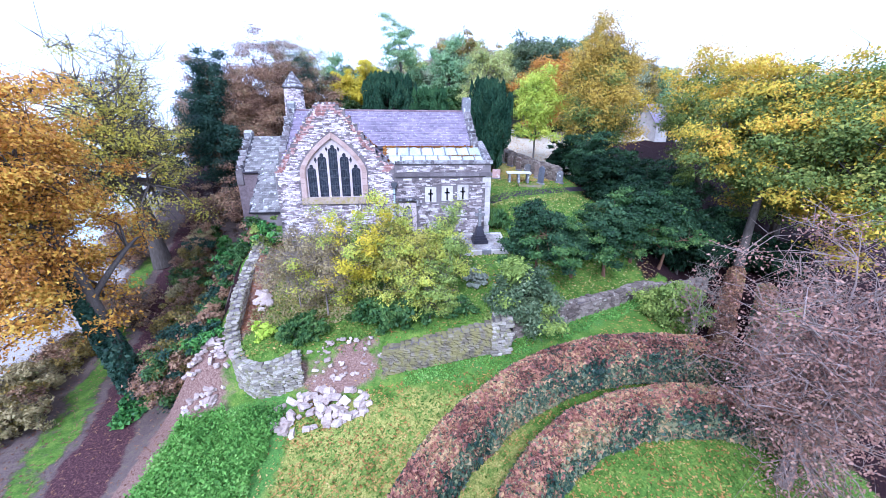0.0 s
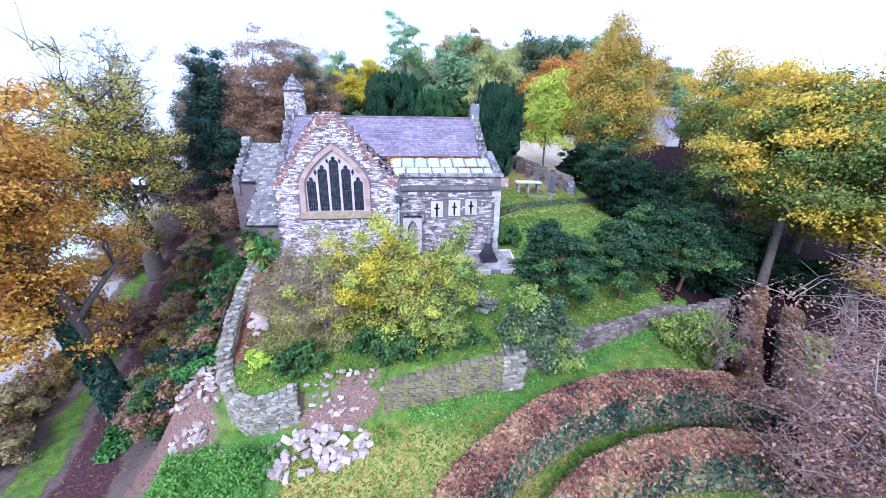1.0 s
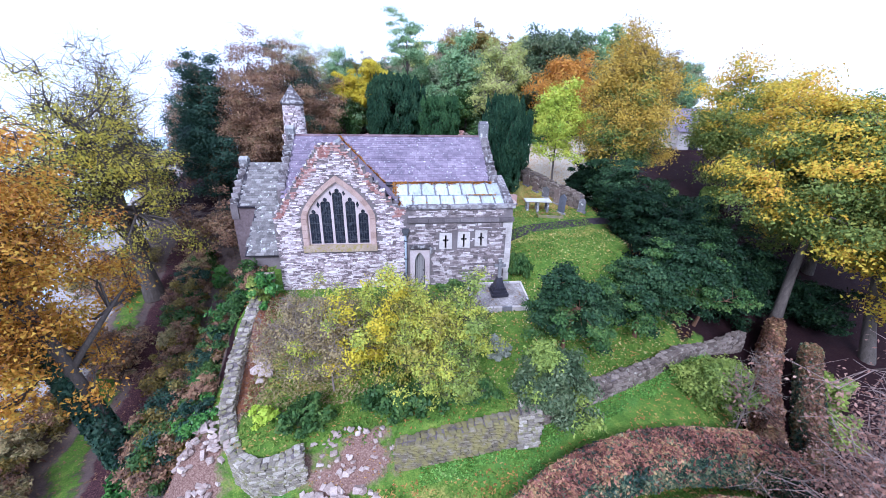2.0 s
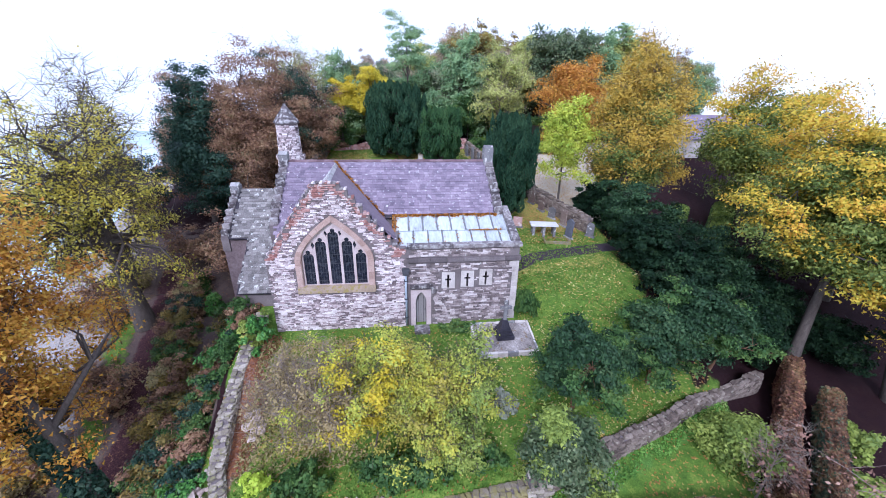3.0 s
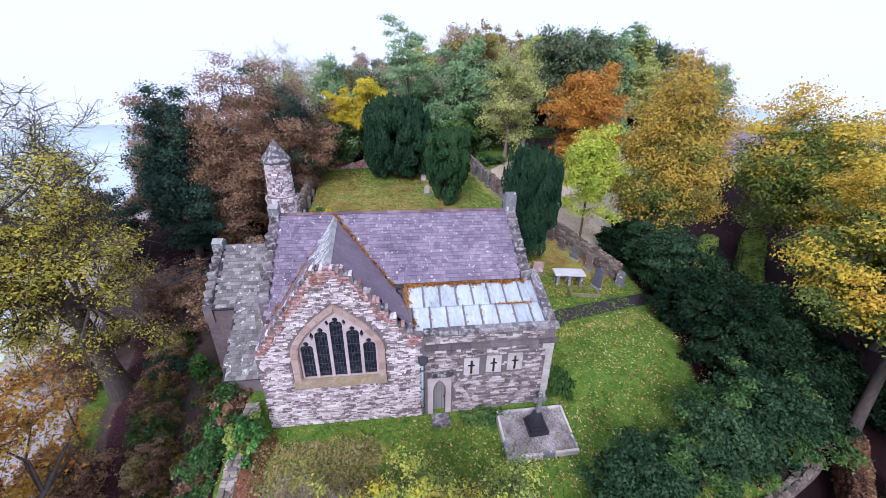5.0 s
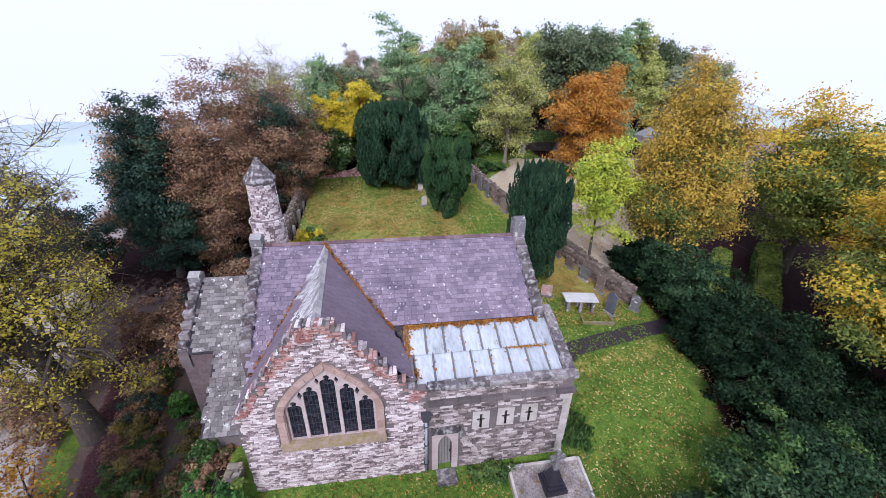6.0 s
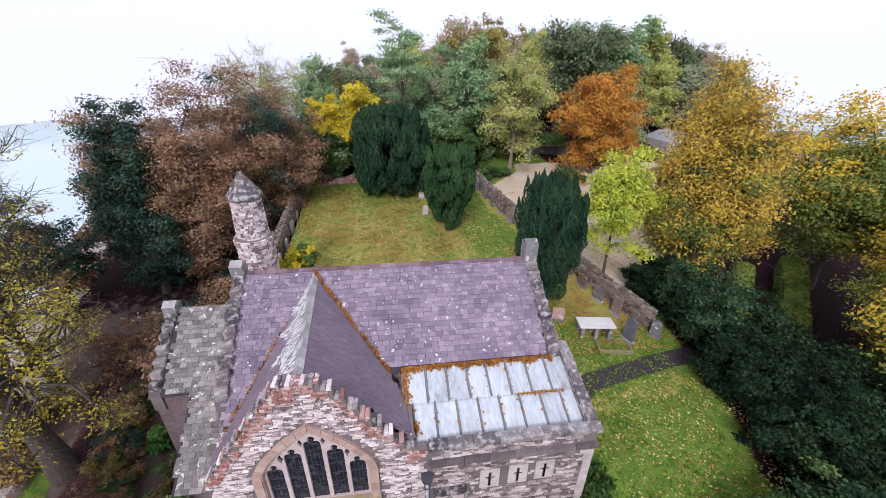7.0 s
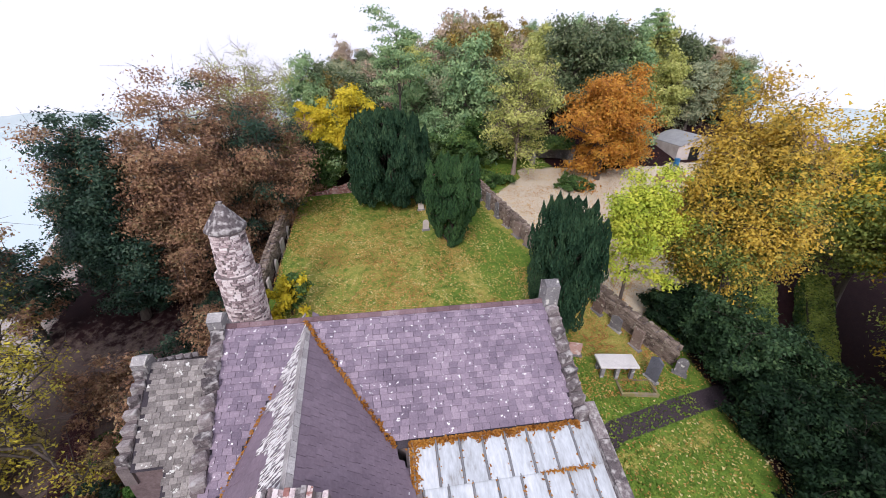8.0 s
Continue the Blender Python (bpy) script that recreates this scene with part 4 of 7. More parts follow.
sur = [(0.22, -0.3), (0.22, 2.32), (1.36, 2.32), (1.36, -0.3), (1.09, -0.3), (1.09, 1.55)] + arch(0.79, 0.30, 1.55, 0.63, 6)[-2:0:-1] + [(0.49, 1.55), (0.49, -0.3)]
part("door_surround", prism(bmesh.new(), sur, -0.05, 0.14), TRACERY, church, "pale dressed stone door surround")
bm = bmesh.new()
prism(bm, [(0.18, 2.50), (1.42, 2.50), (1.42, 2.62), (0.18, 2.64)], -0.26, 0.05)
part("hood_stone", bm, COPING, church, "dark drip stone over the door")
bm = bmesh.new()
box(bm, 1.38, 1.58, -0.2, 0.05, 2.15, 2.5)
part("corbel", bm, COPING, church)
for x0, x1, z0, z1, dep, nm, mt in ((0.06, VX + 0.08, 4.02, 4.24, 0.16, "string_course_stone", DARKBAND), (0.05, VX + 0.10, 4.80, 5.0, 0.12, "parapet_coping_stone", COPING)):
    x = x0
    while x < x1 - 0.05:
        w = min(rnd.uniform(0.6, 1.0), x1 - x)
        bm = bmesh.new()
        box(bm, x + 0.006, x + w - 0.006, -dep, 0.27 if "coping" in nm else 0.1, z0, z1 + rnd.uniform(-0.015, 0.015), 0.008, rnd)
        part(nm, bm, mt, church)
        x += w
# sloping side parapet
for k in range(5):
    bm = bmesh.new()
    y0, y1 = 0.28 + k * 0.63, 0.28 + (k + 1) * 0.63 - 0.02
    z0, z1 = 5.0 + 0.33 * (y0 - 0.1), 5.0 + 0.33 * (y1 - 0.1)
    v = box(bm, VX - 0.34, VX + 0.08, y0, y1, 4.6, 5.0, 0.01, rnd)
    for q in v:
        up = 0.33 * (q.co.y - 0.1)
        q.co.z += up if q.co.z > 4.8 else 0.2
    part("side_coping_stone", bm, COPING, church)
# quoins at the vestry corner
z = -0.3
while z < 4.0:
    hgt = rnd.uniform(0.26, 0.42)
    bm = bmesh.new()
    w = rnd.choice((0.32, 0.52))
    box(bm, VX - w, VX + 0.03, -0.03, 0.35, z, min(z + hgt - 0.015, 4.0), 0.006, rnd)
    part("quoin", bm, PALE, vestry_wall)
    z += hgt

# lead roof of the vestry in two tiers
NAVE_S = 0.6235


def lead_z(y):
    return 4.66 + (y - 0.3) * (5.58 - 4.66) / 2.55


lead_roof = part("lead_roof", (lambda q: (slab(q, [(-0.75, 0.28, lead_z(0.28)), (5.88, 0.28, lead_z(0.28)), (5.88, 2.95, lead_z(2.95)), (-0.75, 2.95, lead_z(2.95))], 0.12), q)[1])(bmesh.new()), LEAD, church, "pale lead roof in two tiers of sheets")
for tier, (y0, y1) in enumerate(((0.3, 1.66), (1.60, 2.92))):
    for k in range(8):
        x0 = -0.62 + k * 0.815 + (0.25 if tier == 0 else 0.0)
        x1 = min(x0 + 0.805, 5.86)
        if x1 - x0 < 0.2:
            continue
        up = 0.03 + 0.05 * tier
        bm = bmesh.new()
        slab(bm, [(x0, y0, lead_z(y0) + up), (x1, y0, lead_z(y0) + up + rnd.uniform(-0.006, 0.006)), (x1, y1, lead_z(y1) + up), (x0, y1, lead_z(y1) + up)], 0.02)
        part("lead_sheet", bm, LEAD, lead_roof)
        bm = bmesh.new()
        for s in range(6):
            a, c = s * math.pi / 5, (s + 1) * math.pi / 5
            p = [(x0 + 0.045 * math.cos(t), yy, lead_z(yy) + up + 0.06 * math.sin(t)) for t in (a, c) for yy in (y0 - 0.02, y1)]
            if s < 5:
                bm.faces.new([bm.verts.new(p[q]) for q in (0, 2, 3, 1)])
        part("lead_roll", bm, LEADROLL, lead_roof, "rounded lead roll")

# drainpipe with hopper
bm = bmesh.new()
bmesh.ops.create_cone(bm, segments=10, radius1=0.06, radius2=0.06, depth=3.3, cap_ends=True, matrix=Matrix.Translation((-0.03, -0.12, 1.72)))
pipe = part("drainpipe", bm, IRON, church, "grey-blue painted drainpipe with hopper", True)
bm = bmesh.new()
prism(bm, [(-0.14, 3.32), (0.08, 3.32), (0.17, 3.56), (0.17, 3.66), (-0.23, 3.66), (-0.23, 3.56)], -0.27, -0.02)
part("hopper", bm, LEADCAME, pipe, "dark hopper head")
for z in (0.6, 1.8, 2.9):
    bm = bmesh.new()
    box(bm, -0.13, 0.07, -0.19, 0.0, z, z + 0.06)
    part("bracket", bm, LEADCAME, pipe)

# nave: walls, gables with stepped copings
RY, RZ = 7.08, 8.25
NX0, NX1 = -7.46, 5.45


def nave_z(y):
    return RZ - (NAVE_S if y < RY else 0.95) * abs(RY - y)


def west_x(y):
    """The nave roof's west edge, which runs slightly askew."""
    return -7.1 - 0.36 * (min(y, RY) - 1.3) / 5.78


bm = bmesh.new()
box(bm, -7.2, NX1 + 0.1, 3.0, 3.6, -0.5, nave_z(3.0) - 0.16)
part("nave_wall", bm, MORTAR, church)
bm = bmesh.new()
box(bm, -7.2, -6.5, 1.5, 3.6, -0.5, nave_z(1.5) - 0.16)
part("nave_wall", bm, MORTAR, church)
bm = bmesh.new()
box(bm, NX0 + 0.1, NX1 + 0.1, 10.6, 11.2, -0.5, nave_z(11.2) - 0.16)
part("nave_wall", bm, MORTAR, church)
for x0, x1, y0 in ((NX1 + 0.02, NX1 + 0.55, 3.0), (NX0 - 0.42, NX0, 2.4)):
    bm = bmesh.new()
    prism(bm, [(y0, -0.6), (y0, nave_z(y0) - 0.02), (RY, RZ - 0.02), (11.2, nave_z(11.2) - 0.02), (11.2, -0.6)], 0, x1 - x0)
    for v in bm.verts:
        v.co = (x0 + v.co.y + (west_x(v.co.x) - NX0 if x0 < 0 else 0), v.co.x, v.co.z)
    part("gable_wall", bm, MORTAR, church, "rubble gable wall")
# transept roof ridge runs slightly askew
TA, TB = Vector((-3.82, 0.3, 8.24)), Vector((-4.42, 6.88, 8.08))


def roof_part(name, polys, material, label, thick=0.1):
    bm = bmesh.new()
    for q in polys:
        slab(bm, q, thick)
    return part(name, bm, material, church, label)


# nave roof (the courses of slates are laid on it further down)
UNDER = rough_material("slate_shadow_bed", [(0.3, (0.03, 0.026, 0.032)), (0.7, (0.07, 0.06, 0.07))])
nave_roof = roof_part("nave_roof", [
    [(west_x(1.3), 1.3, nave_z(1.3) - 0.03), (-5.2, 1.3, nave_z(1.3) - 0.03), (-5.2, RY, RZ - 0.03), (NX0, RY, RZ - 0.03)],
    [(-5.2, 2.86, nave_z(2.86) - 0.03), (NX1, 2.86, nave_z(2.86) - 0.03), (NX1, RY, RZ - 0.03), (-5.2, RY, RZ - 0.03)],
    ], UNDER, "purple slate roof with lichen spots")
roof_part("nave_roof", [[(NX0, RY + 0.01, RZ - 0.035), (NX1, RY + 0.01, RZ - 0.035), (NX1, 11.3, nave_z(11.3) - 0.03), (NX0, 11.3, nave_z(11.3) - 0.03)]], SLATE, "far slope of purple slate")
RIDGE = rough_material("brown_ridge_tile", [(0.3, (0.10, 0.06, 0.065)), (0.6, (0.2, 0.13, 0.14)), (0.8, (0.36, 0.3, 0.3))], per_piece=0.3)
x = NX0
while x < NX1 - 0.1:
    w = min(0.46, NX1 - x)
    bm = bmesh.new()
    for s in (-1, 1):
        slab(bm, [(x + 0.005, RY, RZ + 0.05), (x + w - 0.005, RY, RZ + 0.05), (x + w - 0.005, RY + s * 0.17, RZ - 0.06), (x + 0.005, RY + s * 0.17, RZ - 0.06)], 0.03)
    part("ridge_tile", bm, RIDGE, nave_roof, "dark red-brown ridge tile")
    x += w

# transept roof
LS, RS = 1.12, 0.90


def tran_z(x, y):
    t = (y - TA.y) / (TB.y - TA.y)
    rx, rz = TA.x + (TB.x - TA.x) * t, TA.z + (TB.z - TA.z) * t
    return rz - (LS * (rx - x) if x < rx else RS * (x - rx))


def valley(side):
    """Where the transept roof meets the nave roof, from the foot to the top."""
    out = []
    for y in np.linspace(1.3 if side < 0 else 2.86, 6.95, 8):
        t = (y - TA.y) / (TB.y - TA.y)
        rx, rz = TA.x + (TB.x - TA.x) * t, TA.z + (TB.z - TA.z) * t
        d = max(0.0, (rz - nave_z(y)) / (LS if side < 0 else RS))
        out.append(Vector((rx + side * d, y, nave_z(y) + 0.01)))
    return out


lv, rv = valley(-1), valley(1)


def fan(foot0, ridge0, line, ridge1):
    """Roof strips between the ridge and a foot that runs up a valley."""
    quads, n = [], len(line)
    for k in range(n - 1):
        quads.append([tuple(line[k]), tuple(line[k + 1]), tuple(ridge0.lerp(ridge1, (k + 1) / (n - 1))), tuple(ridge0.lerp(ridge1, k / (n - 1)))])
    return quads


F = 0.30
leftfoot, rightfoot = Vector((-7.18, F, tran_z(-7.18, F))), Vector((-0.34, F, tran_z(-0.34, F)))
ra, rb = Vector((TA.x, F, TA.z)), TB.copy()
rm = ra.lerp(rb, 0.25)
bm = bmesh.new()
for quads in ([[tuple(leftfoot), tuple(lv[0]), tuple(rm), tuple(ra)]] + fan(None, rm, lv, rb),):
    for q in quads:
        slab(bm, q, 0.07)
transept_roof_w = part("transept_roof", bm, SLATE_WHITE, church, "slate slope whitened by lichen")
bm = bmesh.new()
rm2 = ra.lerp(rb, 0.4)
for q in [[tuple(rightfoot), tuple(rv[0]), tuple(rm2), tuple(ra)]] + fan(None, rm2, rv, rb):
    slab(bm, q, 0.07)
transept_roof_e = part("transept_roof", bm, SLATE, church, "smooth purple slate slope")
RIDGE_GREY = rough_material("lichened_ridge", [(0.3, (0.2, 0.18, 0.18)), (0.6, (0.42, 0.4, 0.39)), (0.8, (0.66, 0.64, 0.62))], per_piece=0.3)
for k in range(14):
    bm = bmesh.new()
    a, c = ra.lerp(rb, k / 14), ra.lerp(rb, (k + 0.97) / 14)
    for s, sl in ((-1, LS), (1, RS)):
        slab(bm, [tuple(a + Vector((0, 0, 0.06))), tuple(c + Vector((0, 0, 0.06))), tuple(c + Vector((s * 0.16, 0, 0.05 - 0.16 * sl))), tuple(a + Vector((s * 0.16, 0, 0.05 - 0.16 * sl)))], 0.03)
    part("ridge_tile", bm, RIDGE_GREY, transept_roof_e, "lichen-grey ridge tile")
# leaves caught in the valleys and on the lead
rg = np.random.default_rng(3)
pts = []
for line in (lv, rv):
    for k in range(560 if line is rv else 130):
        t = rg.uniform(0, len(line) - 1.01) if line is rv else rg.uniform(0, 4.5)
        p = line[int(t)].lerp(line[int(t) + 1], t % 1)
        pts.append((p.x + rg.normal() * 0.06, p.y + rg.normal() * 0.05, p.z + 0.05 + abs(rg.normal()) * 0.03))
for _ in range(1500):
    x = rg.uniform(-0.75, 5.5)
    y = 2.97 - abs(rg.normal()) * 0.10 * (0.9 + 1.2 * noise.noise((x * 1.9, 0.0, 2.0)))
    pts.append((x, y, lead_z(y) + 0.09 + abs(rg.normal()) * 0.03))
for _ in range(600):
    y = rg.uniform(0.5, 2.9)
    x = -0.72 + abs(rg.normal()) * 0.12 + (0.25 if y < 1.0 else 0)
    pts.append((x, y, lead_z(y) + 0.09 + abs(rg.normal()) * 0.03))
for _ in range(160):
    k, y = rg.integers(0, 8), rg.uniform(0.55, 2.9)
    pts.append((-0.62 + k * 0.815 + (0.25 if y < 1.6 else 0) + rg.normal() * 0.07, y, lead_z(y) + 0.09))
for _ in range(110):
    pts.append((rg.uniform(3.6, 5.5), 1.6 + rg.normal() * 0.05, lead_z(1.62) + 0.08))
pts = np.array(pts)
tagged(new("roof_leaf_litter", leaf_mesh(pts, np.tile([0, 0, 1.6], (len(pts), 1)), 0.085, rg, LEAF["litter_roof"])), "orange fallen leaves lying in the roof valleys", "leaves", kind="stuff")

# lower block beside the nave
# reddish wall plaster, its colour darkened for the shadow it lies in
PLASTER = rough_material("shadowed_lime_plaster", [(0.3, (0.10, 0.07, 0.07)), (0.55, (0.20, 0.15, 0.15)), (0.8, (0.32, 0.26, 0.25))], grain=8, blotch=0.9)
AX0, AX1, AY, AZ, AS = -11.3, -7.86, 7.5, 6.25, 0.80


def annexe_z(y):
    return AZ - AS * abs(AY - y)


annexe_roof = roof_part("annexe_roof", [
    [(-9.75, 1.6, annexe_z(1.6)), (-7.2, 1.6, annexe_z(1.6)), (-7.2, 4.5, annexe_z(4.5)), (-9.75, 4.5, annexe_z(4.5))],
    [(-10.9, 4.5, annexe_z(4.5)), (AX1, 4.5, annexe_z(4.5)), (AX1, AY, AZ), (-11.0, AY, AZ)],
    [(AX0, AY, AZ), (AX1, AY, AZ), (AX1, 11.0, annexe_z(11.0)), (AX0, 11.0, annexe_z(11.0))]], UNDER, "grey stone-slate roof", 0.1)
bm = bmesh.new()
box(bm, -9.6, -7.2, 1.85, 2.3, -3.0, annexe_z(1.85) - 0.12)
part("annexe_wall", bm, MORTAR, church, "rubble wall of the lower block")
bm = bmesh.new()
prism(bm, [(2.31, -3.0), (2.31, annexe_z(2.31) - 0.14), (4.69, annexe_z(4.69) - 0.14), (4.69, -3.0)], 0, 0.4)
for v in bm.verts:
    v.co = (-9.6 + v.co.y, v.co.x, v.co.z)
part("annexe_wall", bm, PLASTER, church, "purple-brown side wall with shadow in its colour")
bm = bmesh.new()
box(bm, -11.38, -10.95, 5.11, 10.8, -3.0, 3.3)
box(bm, -11.38, -8.8, 4.7, 5.1, -3.0, annexe_z(4.7) - 0.14)
part("annexe_wall", bm, PLASTER, church, "purple-brown wall under the eaves with shadow in its colour")
bm = bmesh.new()
prism(bm, [(4.6, 3.0), (4.6, annexe_z(4.6)), (AY, AZ - 0.02), (10.9, annexe_z(10.9)), (10.9, 3.0)], 0, 0.45)
for v in bm.verts:
    v.co = (AX0 - 0.1 + v.co.y, v.co.x, v.co.z)
part("gable_wall", bm, MORTAR, church)


def stepped_coping(x0, x1, y0, y1, height_at, n, name, size=0.34, edge=None):
    """Separate weathered blocks set like steps up a gable from y0 to y1, on a continuous bed."""
    run = abs(y1 - y0) / n
    for k in range(n):
        ym = y0 + (y1 - y0) * (k + 0.5) / n
        dx = edge(ym) - edge(RY) if edge else 0.0
        d, w, h_ = run * rnd.uniform(0.66, 0.82), (x1 - x0) * rnd.uniform(0.85, 1.0), size * rnd.uniform(0.95, 1.25)
        bm = bmesh.new()
        box(bm, -w / 2, w / 2, -d / 2, d / 2, -0.3, h_, 0.03, rnd)
        bmesh.ops.bevel(bm, geom=bm.edges[:], offset=0.035, segments=1, affect="EDGES")
        turn = Matrix.Rotation(rnd.uniform(-0.1, 0.42), 3, "Z") @ Matrix.Rotation(rnd.uniform(-0.1, 0.1), 3, "X") @ Matrix.Rotation(rnd.uniform(-0.12, 0.12), 3, "Y")
        for v in bm.verts:
            v.co = turn @ v.co + Vector(((x0 + x1) / 2 + dx, ym, height_at(ym)))
        part(name, bm, COPING, church)
        bm = bmesh.new()
        ya, yb = sorted((y0 + (y1 - y0) * k / n, y0 + (y1 - y0) * (k + 1) / n))
        v = box(bm, x0 + 0.04 + dx, x1 - 0.04 + dx, ya, yb - 0.006, -0.2, 0.06, 0.006, rnd)
        for q in v:
            q.co.z += height_at(q.co.y)
        part("coping_bed", bm, DARKBAND, church)


stepped_coping(NX1 - 0.05, NX1 + 0.5, 2.9, 6.8, nave_z, 9, "coping_step", 0.26)
stepped_coping(NX1 - 0.05, NX1 + 0.5, 7.4, 11.0, nave_z, 8, "coping_step", 0.16)
stepped_coping(NX0 - 0.44, NX0 + 0.06, 2.4, 6.9, nave_z, 9, "coping_step", 0.28, west_x)
stepped_coping(NX0 - 0.42, NX0 + 0.04, 7.3, 11.0, nave_z, 7, "coping_step", 0.18)
stepped_coping(AX0 - 0.1, AX0 + 0.36, 4.6, 7.4, annexe_z, 7, "coping_step", 0.24)
stepped_coping(AX0 - 0.1, AX0 + 0.36, 7.6, 10.8, annexe_z, 6, "coping_step", 0.16)
# apex stones
for x0, x1, y, z0, z1 in ((NX1 - 0.08, NX1 + 0.52, RY, RZ - 0.2, 9.25), (NX0 - 0.46, NX0 + 0.06, RY, RZ - 0.2, 8.85), (AX0 - 0.12, AX0 + 0.42, AY, AZ - 0.2, 6.75)):
    bm = bmesh.new()
    w = 0.3
    box(bm, x0, x1, y - w, y + w, z0, z1 - 0.2, 0.015, rnd)
    prism(bm, [(y - w - 0.03, z1 - 0.2), (y + w + 0.03, z1 - 0.2), (y, z1)], 0, x1 - x0)
    for v in list(bm.verts)[8:]:
        v.co = (x0 + v.co.y, v.co.x, v.co.z)
    part("apex_stone", bm, GREYSTONE, church, "weathered gabled apex stone")

# round turret
TX, TY = -8.62, 12.0
turret = part("turret", bmesh.new(), MORTAR, church, "round rubble turret with a conical stone cap")
rings = ((-1.0, 0.98), (7.55, 0.94), (7.62, 1.0), (7.85, 1.02), (8.0, 0.82), (10.1, 0.74), (10.12, 0.82), (10.3, 0.84))
bm = bmesh.new()
N = 28
rows = [[bm.verts.new((TX + r * math.cos(2 * math.pi * k / N), TY + r * math.sin(2 * math.pi * k / N), z)) for k in range(N)] for z, r in rings]
for a, c in zip(rows, rows[1:]):
    for k in range(N):
        bm.faces.new((a[k], a[(k + 1) % N], c[(k + 1) % N], c[k]))
me = mesh_of(bm, MORTAR)
turret.data = me
bm = bmesh.new()
N = 12
rows = [[bm.verts.new((TX + r * math.cos(2 * math.pi * k / N), TY + r * math.sin(2 * math.pi * k / N), z)) for k in range(N)] for z, r in ((10.22, 0.93), (10.34, 0.92), (11.42, 0.13), (11.52, 0.15), (11.56, 0.02))]
for a, c in zip(rows, rows[1:]):
    for k in range(N):
        bm.faces.new((a[k], a[(k + 1) % N], c[(k + 1) % N], c[k]))
part("turret_cap", bm, COPING, turret, "lichened conical stone cap")

# churchyard yews
yew("broad dark green yew in the back of the churchyard", -0.7, 27.4, 8.0, [(0, 2.7), (0.15, 3.5), (0.45, 3.75), (0.7, 3.1), (0.88, 1.9), (1, 0.5)], "yew", 230, 11, 0.11, 420, (2.0, 0.5))
yew("trimmed egg-shaped green yew on the churchyard lawn", 3.75, 20.7, 6.9, [(0, 0.5), (0.12, 1.0), (0.35, 1.85), (0.6, 2.15), (0.82, 1.95), (1, 1.0)], "yew_mid", 170, 12, 0.085, 420, (1.3, 0.32))
yew("narrow upright dark yew beside the church", 8.5, 11.2, 8.3, [(0, 1.15), (0.2, 1.6), (0.5, 1.85), (0.78, 1.6), (0.92, 1.15), (1, 0.4)], "yew", 190, 13, 0.085, 420, (1.9, 0.33))
# trees east and south of the yard
tree("lime_tree", "slender tree with bright lime-yellow leaves", "tree", 13.3, 12.2, 9.6, 2.6, 2.4, 0.3, "lime", 16000, 0.125, 120, "egg", trunk=0.11, limbs=22, twigs=1, lite=True, seed=14, spread=0.21)
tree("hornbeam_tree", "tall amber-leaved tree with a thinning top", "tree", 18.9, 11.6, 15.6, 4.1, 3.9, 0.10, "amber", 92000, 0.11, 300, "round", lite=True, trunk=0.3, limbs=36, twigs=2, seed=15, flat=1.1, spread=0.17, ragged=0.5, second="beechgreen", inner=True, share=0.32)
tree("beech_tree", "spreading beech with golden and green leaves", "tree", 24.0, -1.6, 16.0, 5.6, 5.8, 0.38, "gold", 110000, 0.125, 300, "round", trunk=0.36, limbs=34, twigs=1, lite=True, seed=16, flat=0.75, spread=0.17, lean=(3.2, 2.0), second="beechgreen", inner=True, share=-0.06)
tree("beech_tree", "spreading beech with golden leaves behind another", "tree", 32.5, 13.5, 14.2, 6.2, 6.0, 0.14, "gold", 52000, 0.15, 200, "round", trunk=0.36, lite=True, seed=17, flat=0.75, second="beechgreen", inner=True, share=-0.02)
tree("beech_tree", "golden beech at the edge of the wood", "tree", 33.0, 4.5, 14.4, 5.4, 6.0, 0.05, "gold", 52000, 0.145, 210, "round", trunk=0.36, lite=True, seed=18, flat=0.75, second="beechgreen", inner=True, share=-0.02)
tree("beech_tree", "dark green and gold beech beyond the long hedges", "tree", 28.5, -4.0, 16.5, 6.2, 6.0, 0.2, "beechgreen", 80000, 0.135, 200, "round", lite=True, trunk=0.34, seed=410, flat=0.75, second="gold", lean=(1.0, 0.5))
# left of the church
tree("beech_tree", "big beech with orange and yellow leaves", "tree", -14.4, -5.0, 17.8, 4.6, 4.9, 0.2, "orange", 110000, 0.11, 300, "egg", trunk=0.42, limbs=24, twigs=2, seed=19, flat=0.85, spread=0.17, lite=True, lean=(-4.0, 0.6))
tree("ash_tree", "half-bare ash with thin yellow-green leaves", "tree", -19.5, 7.5, 16.5, 5.8, 5.4, 0.2, "ash", 32000, 0.10, 220, "round", trunk=0.62, limbs=46, twigs=3, lite=True, seed=20, spread=0.15, flat=0.85, ragged=0.9, lean=(-1.8, 0.0))
tree("ivy_clad_tree", "dark green ivy-clad tree above the shore", "tree", -19.0, 19.5, 14.3, 2.7, 2.7, 0.05, "fir", 56000, 0.13, 170, "egg", trunk=0.3, lite=True, seed=21, flat=1.0, spread=0.17)
tree("oak_tree", "russet-brown oak beside the churchyard", "tree", -15.8, 21.5, 15.2, 5.0, 4.6, 0.05, "brown", 84000, 0.115, 260, "round", trunk=0.3, twigs=1, lite=True, seed=22, flat=0.9, spread=0.15, ragged=0.85)
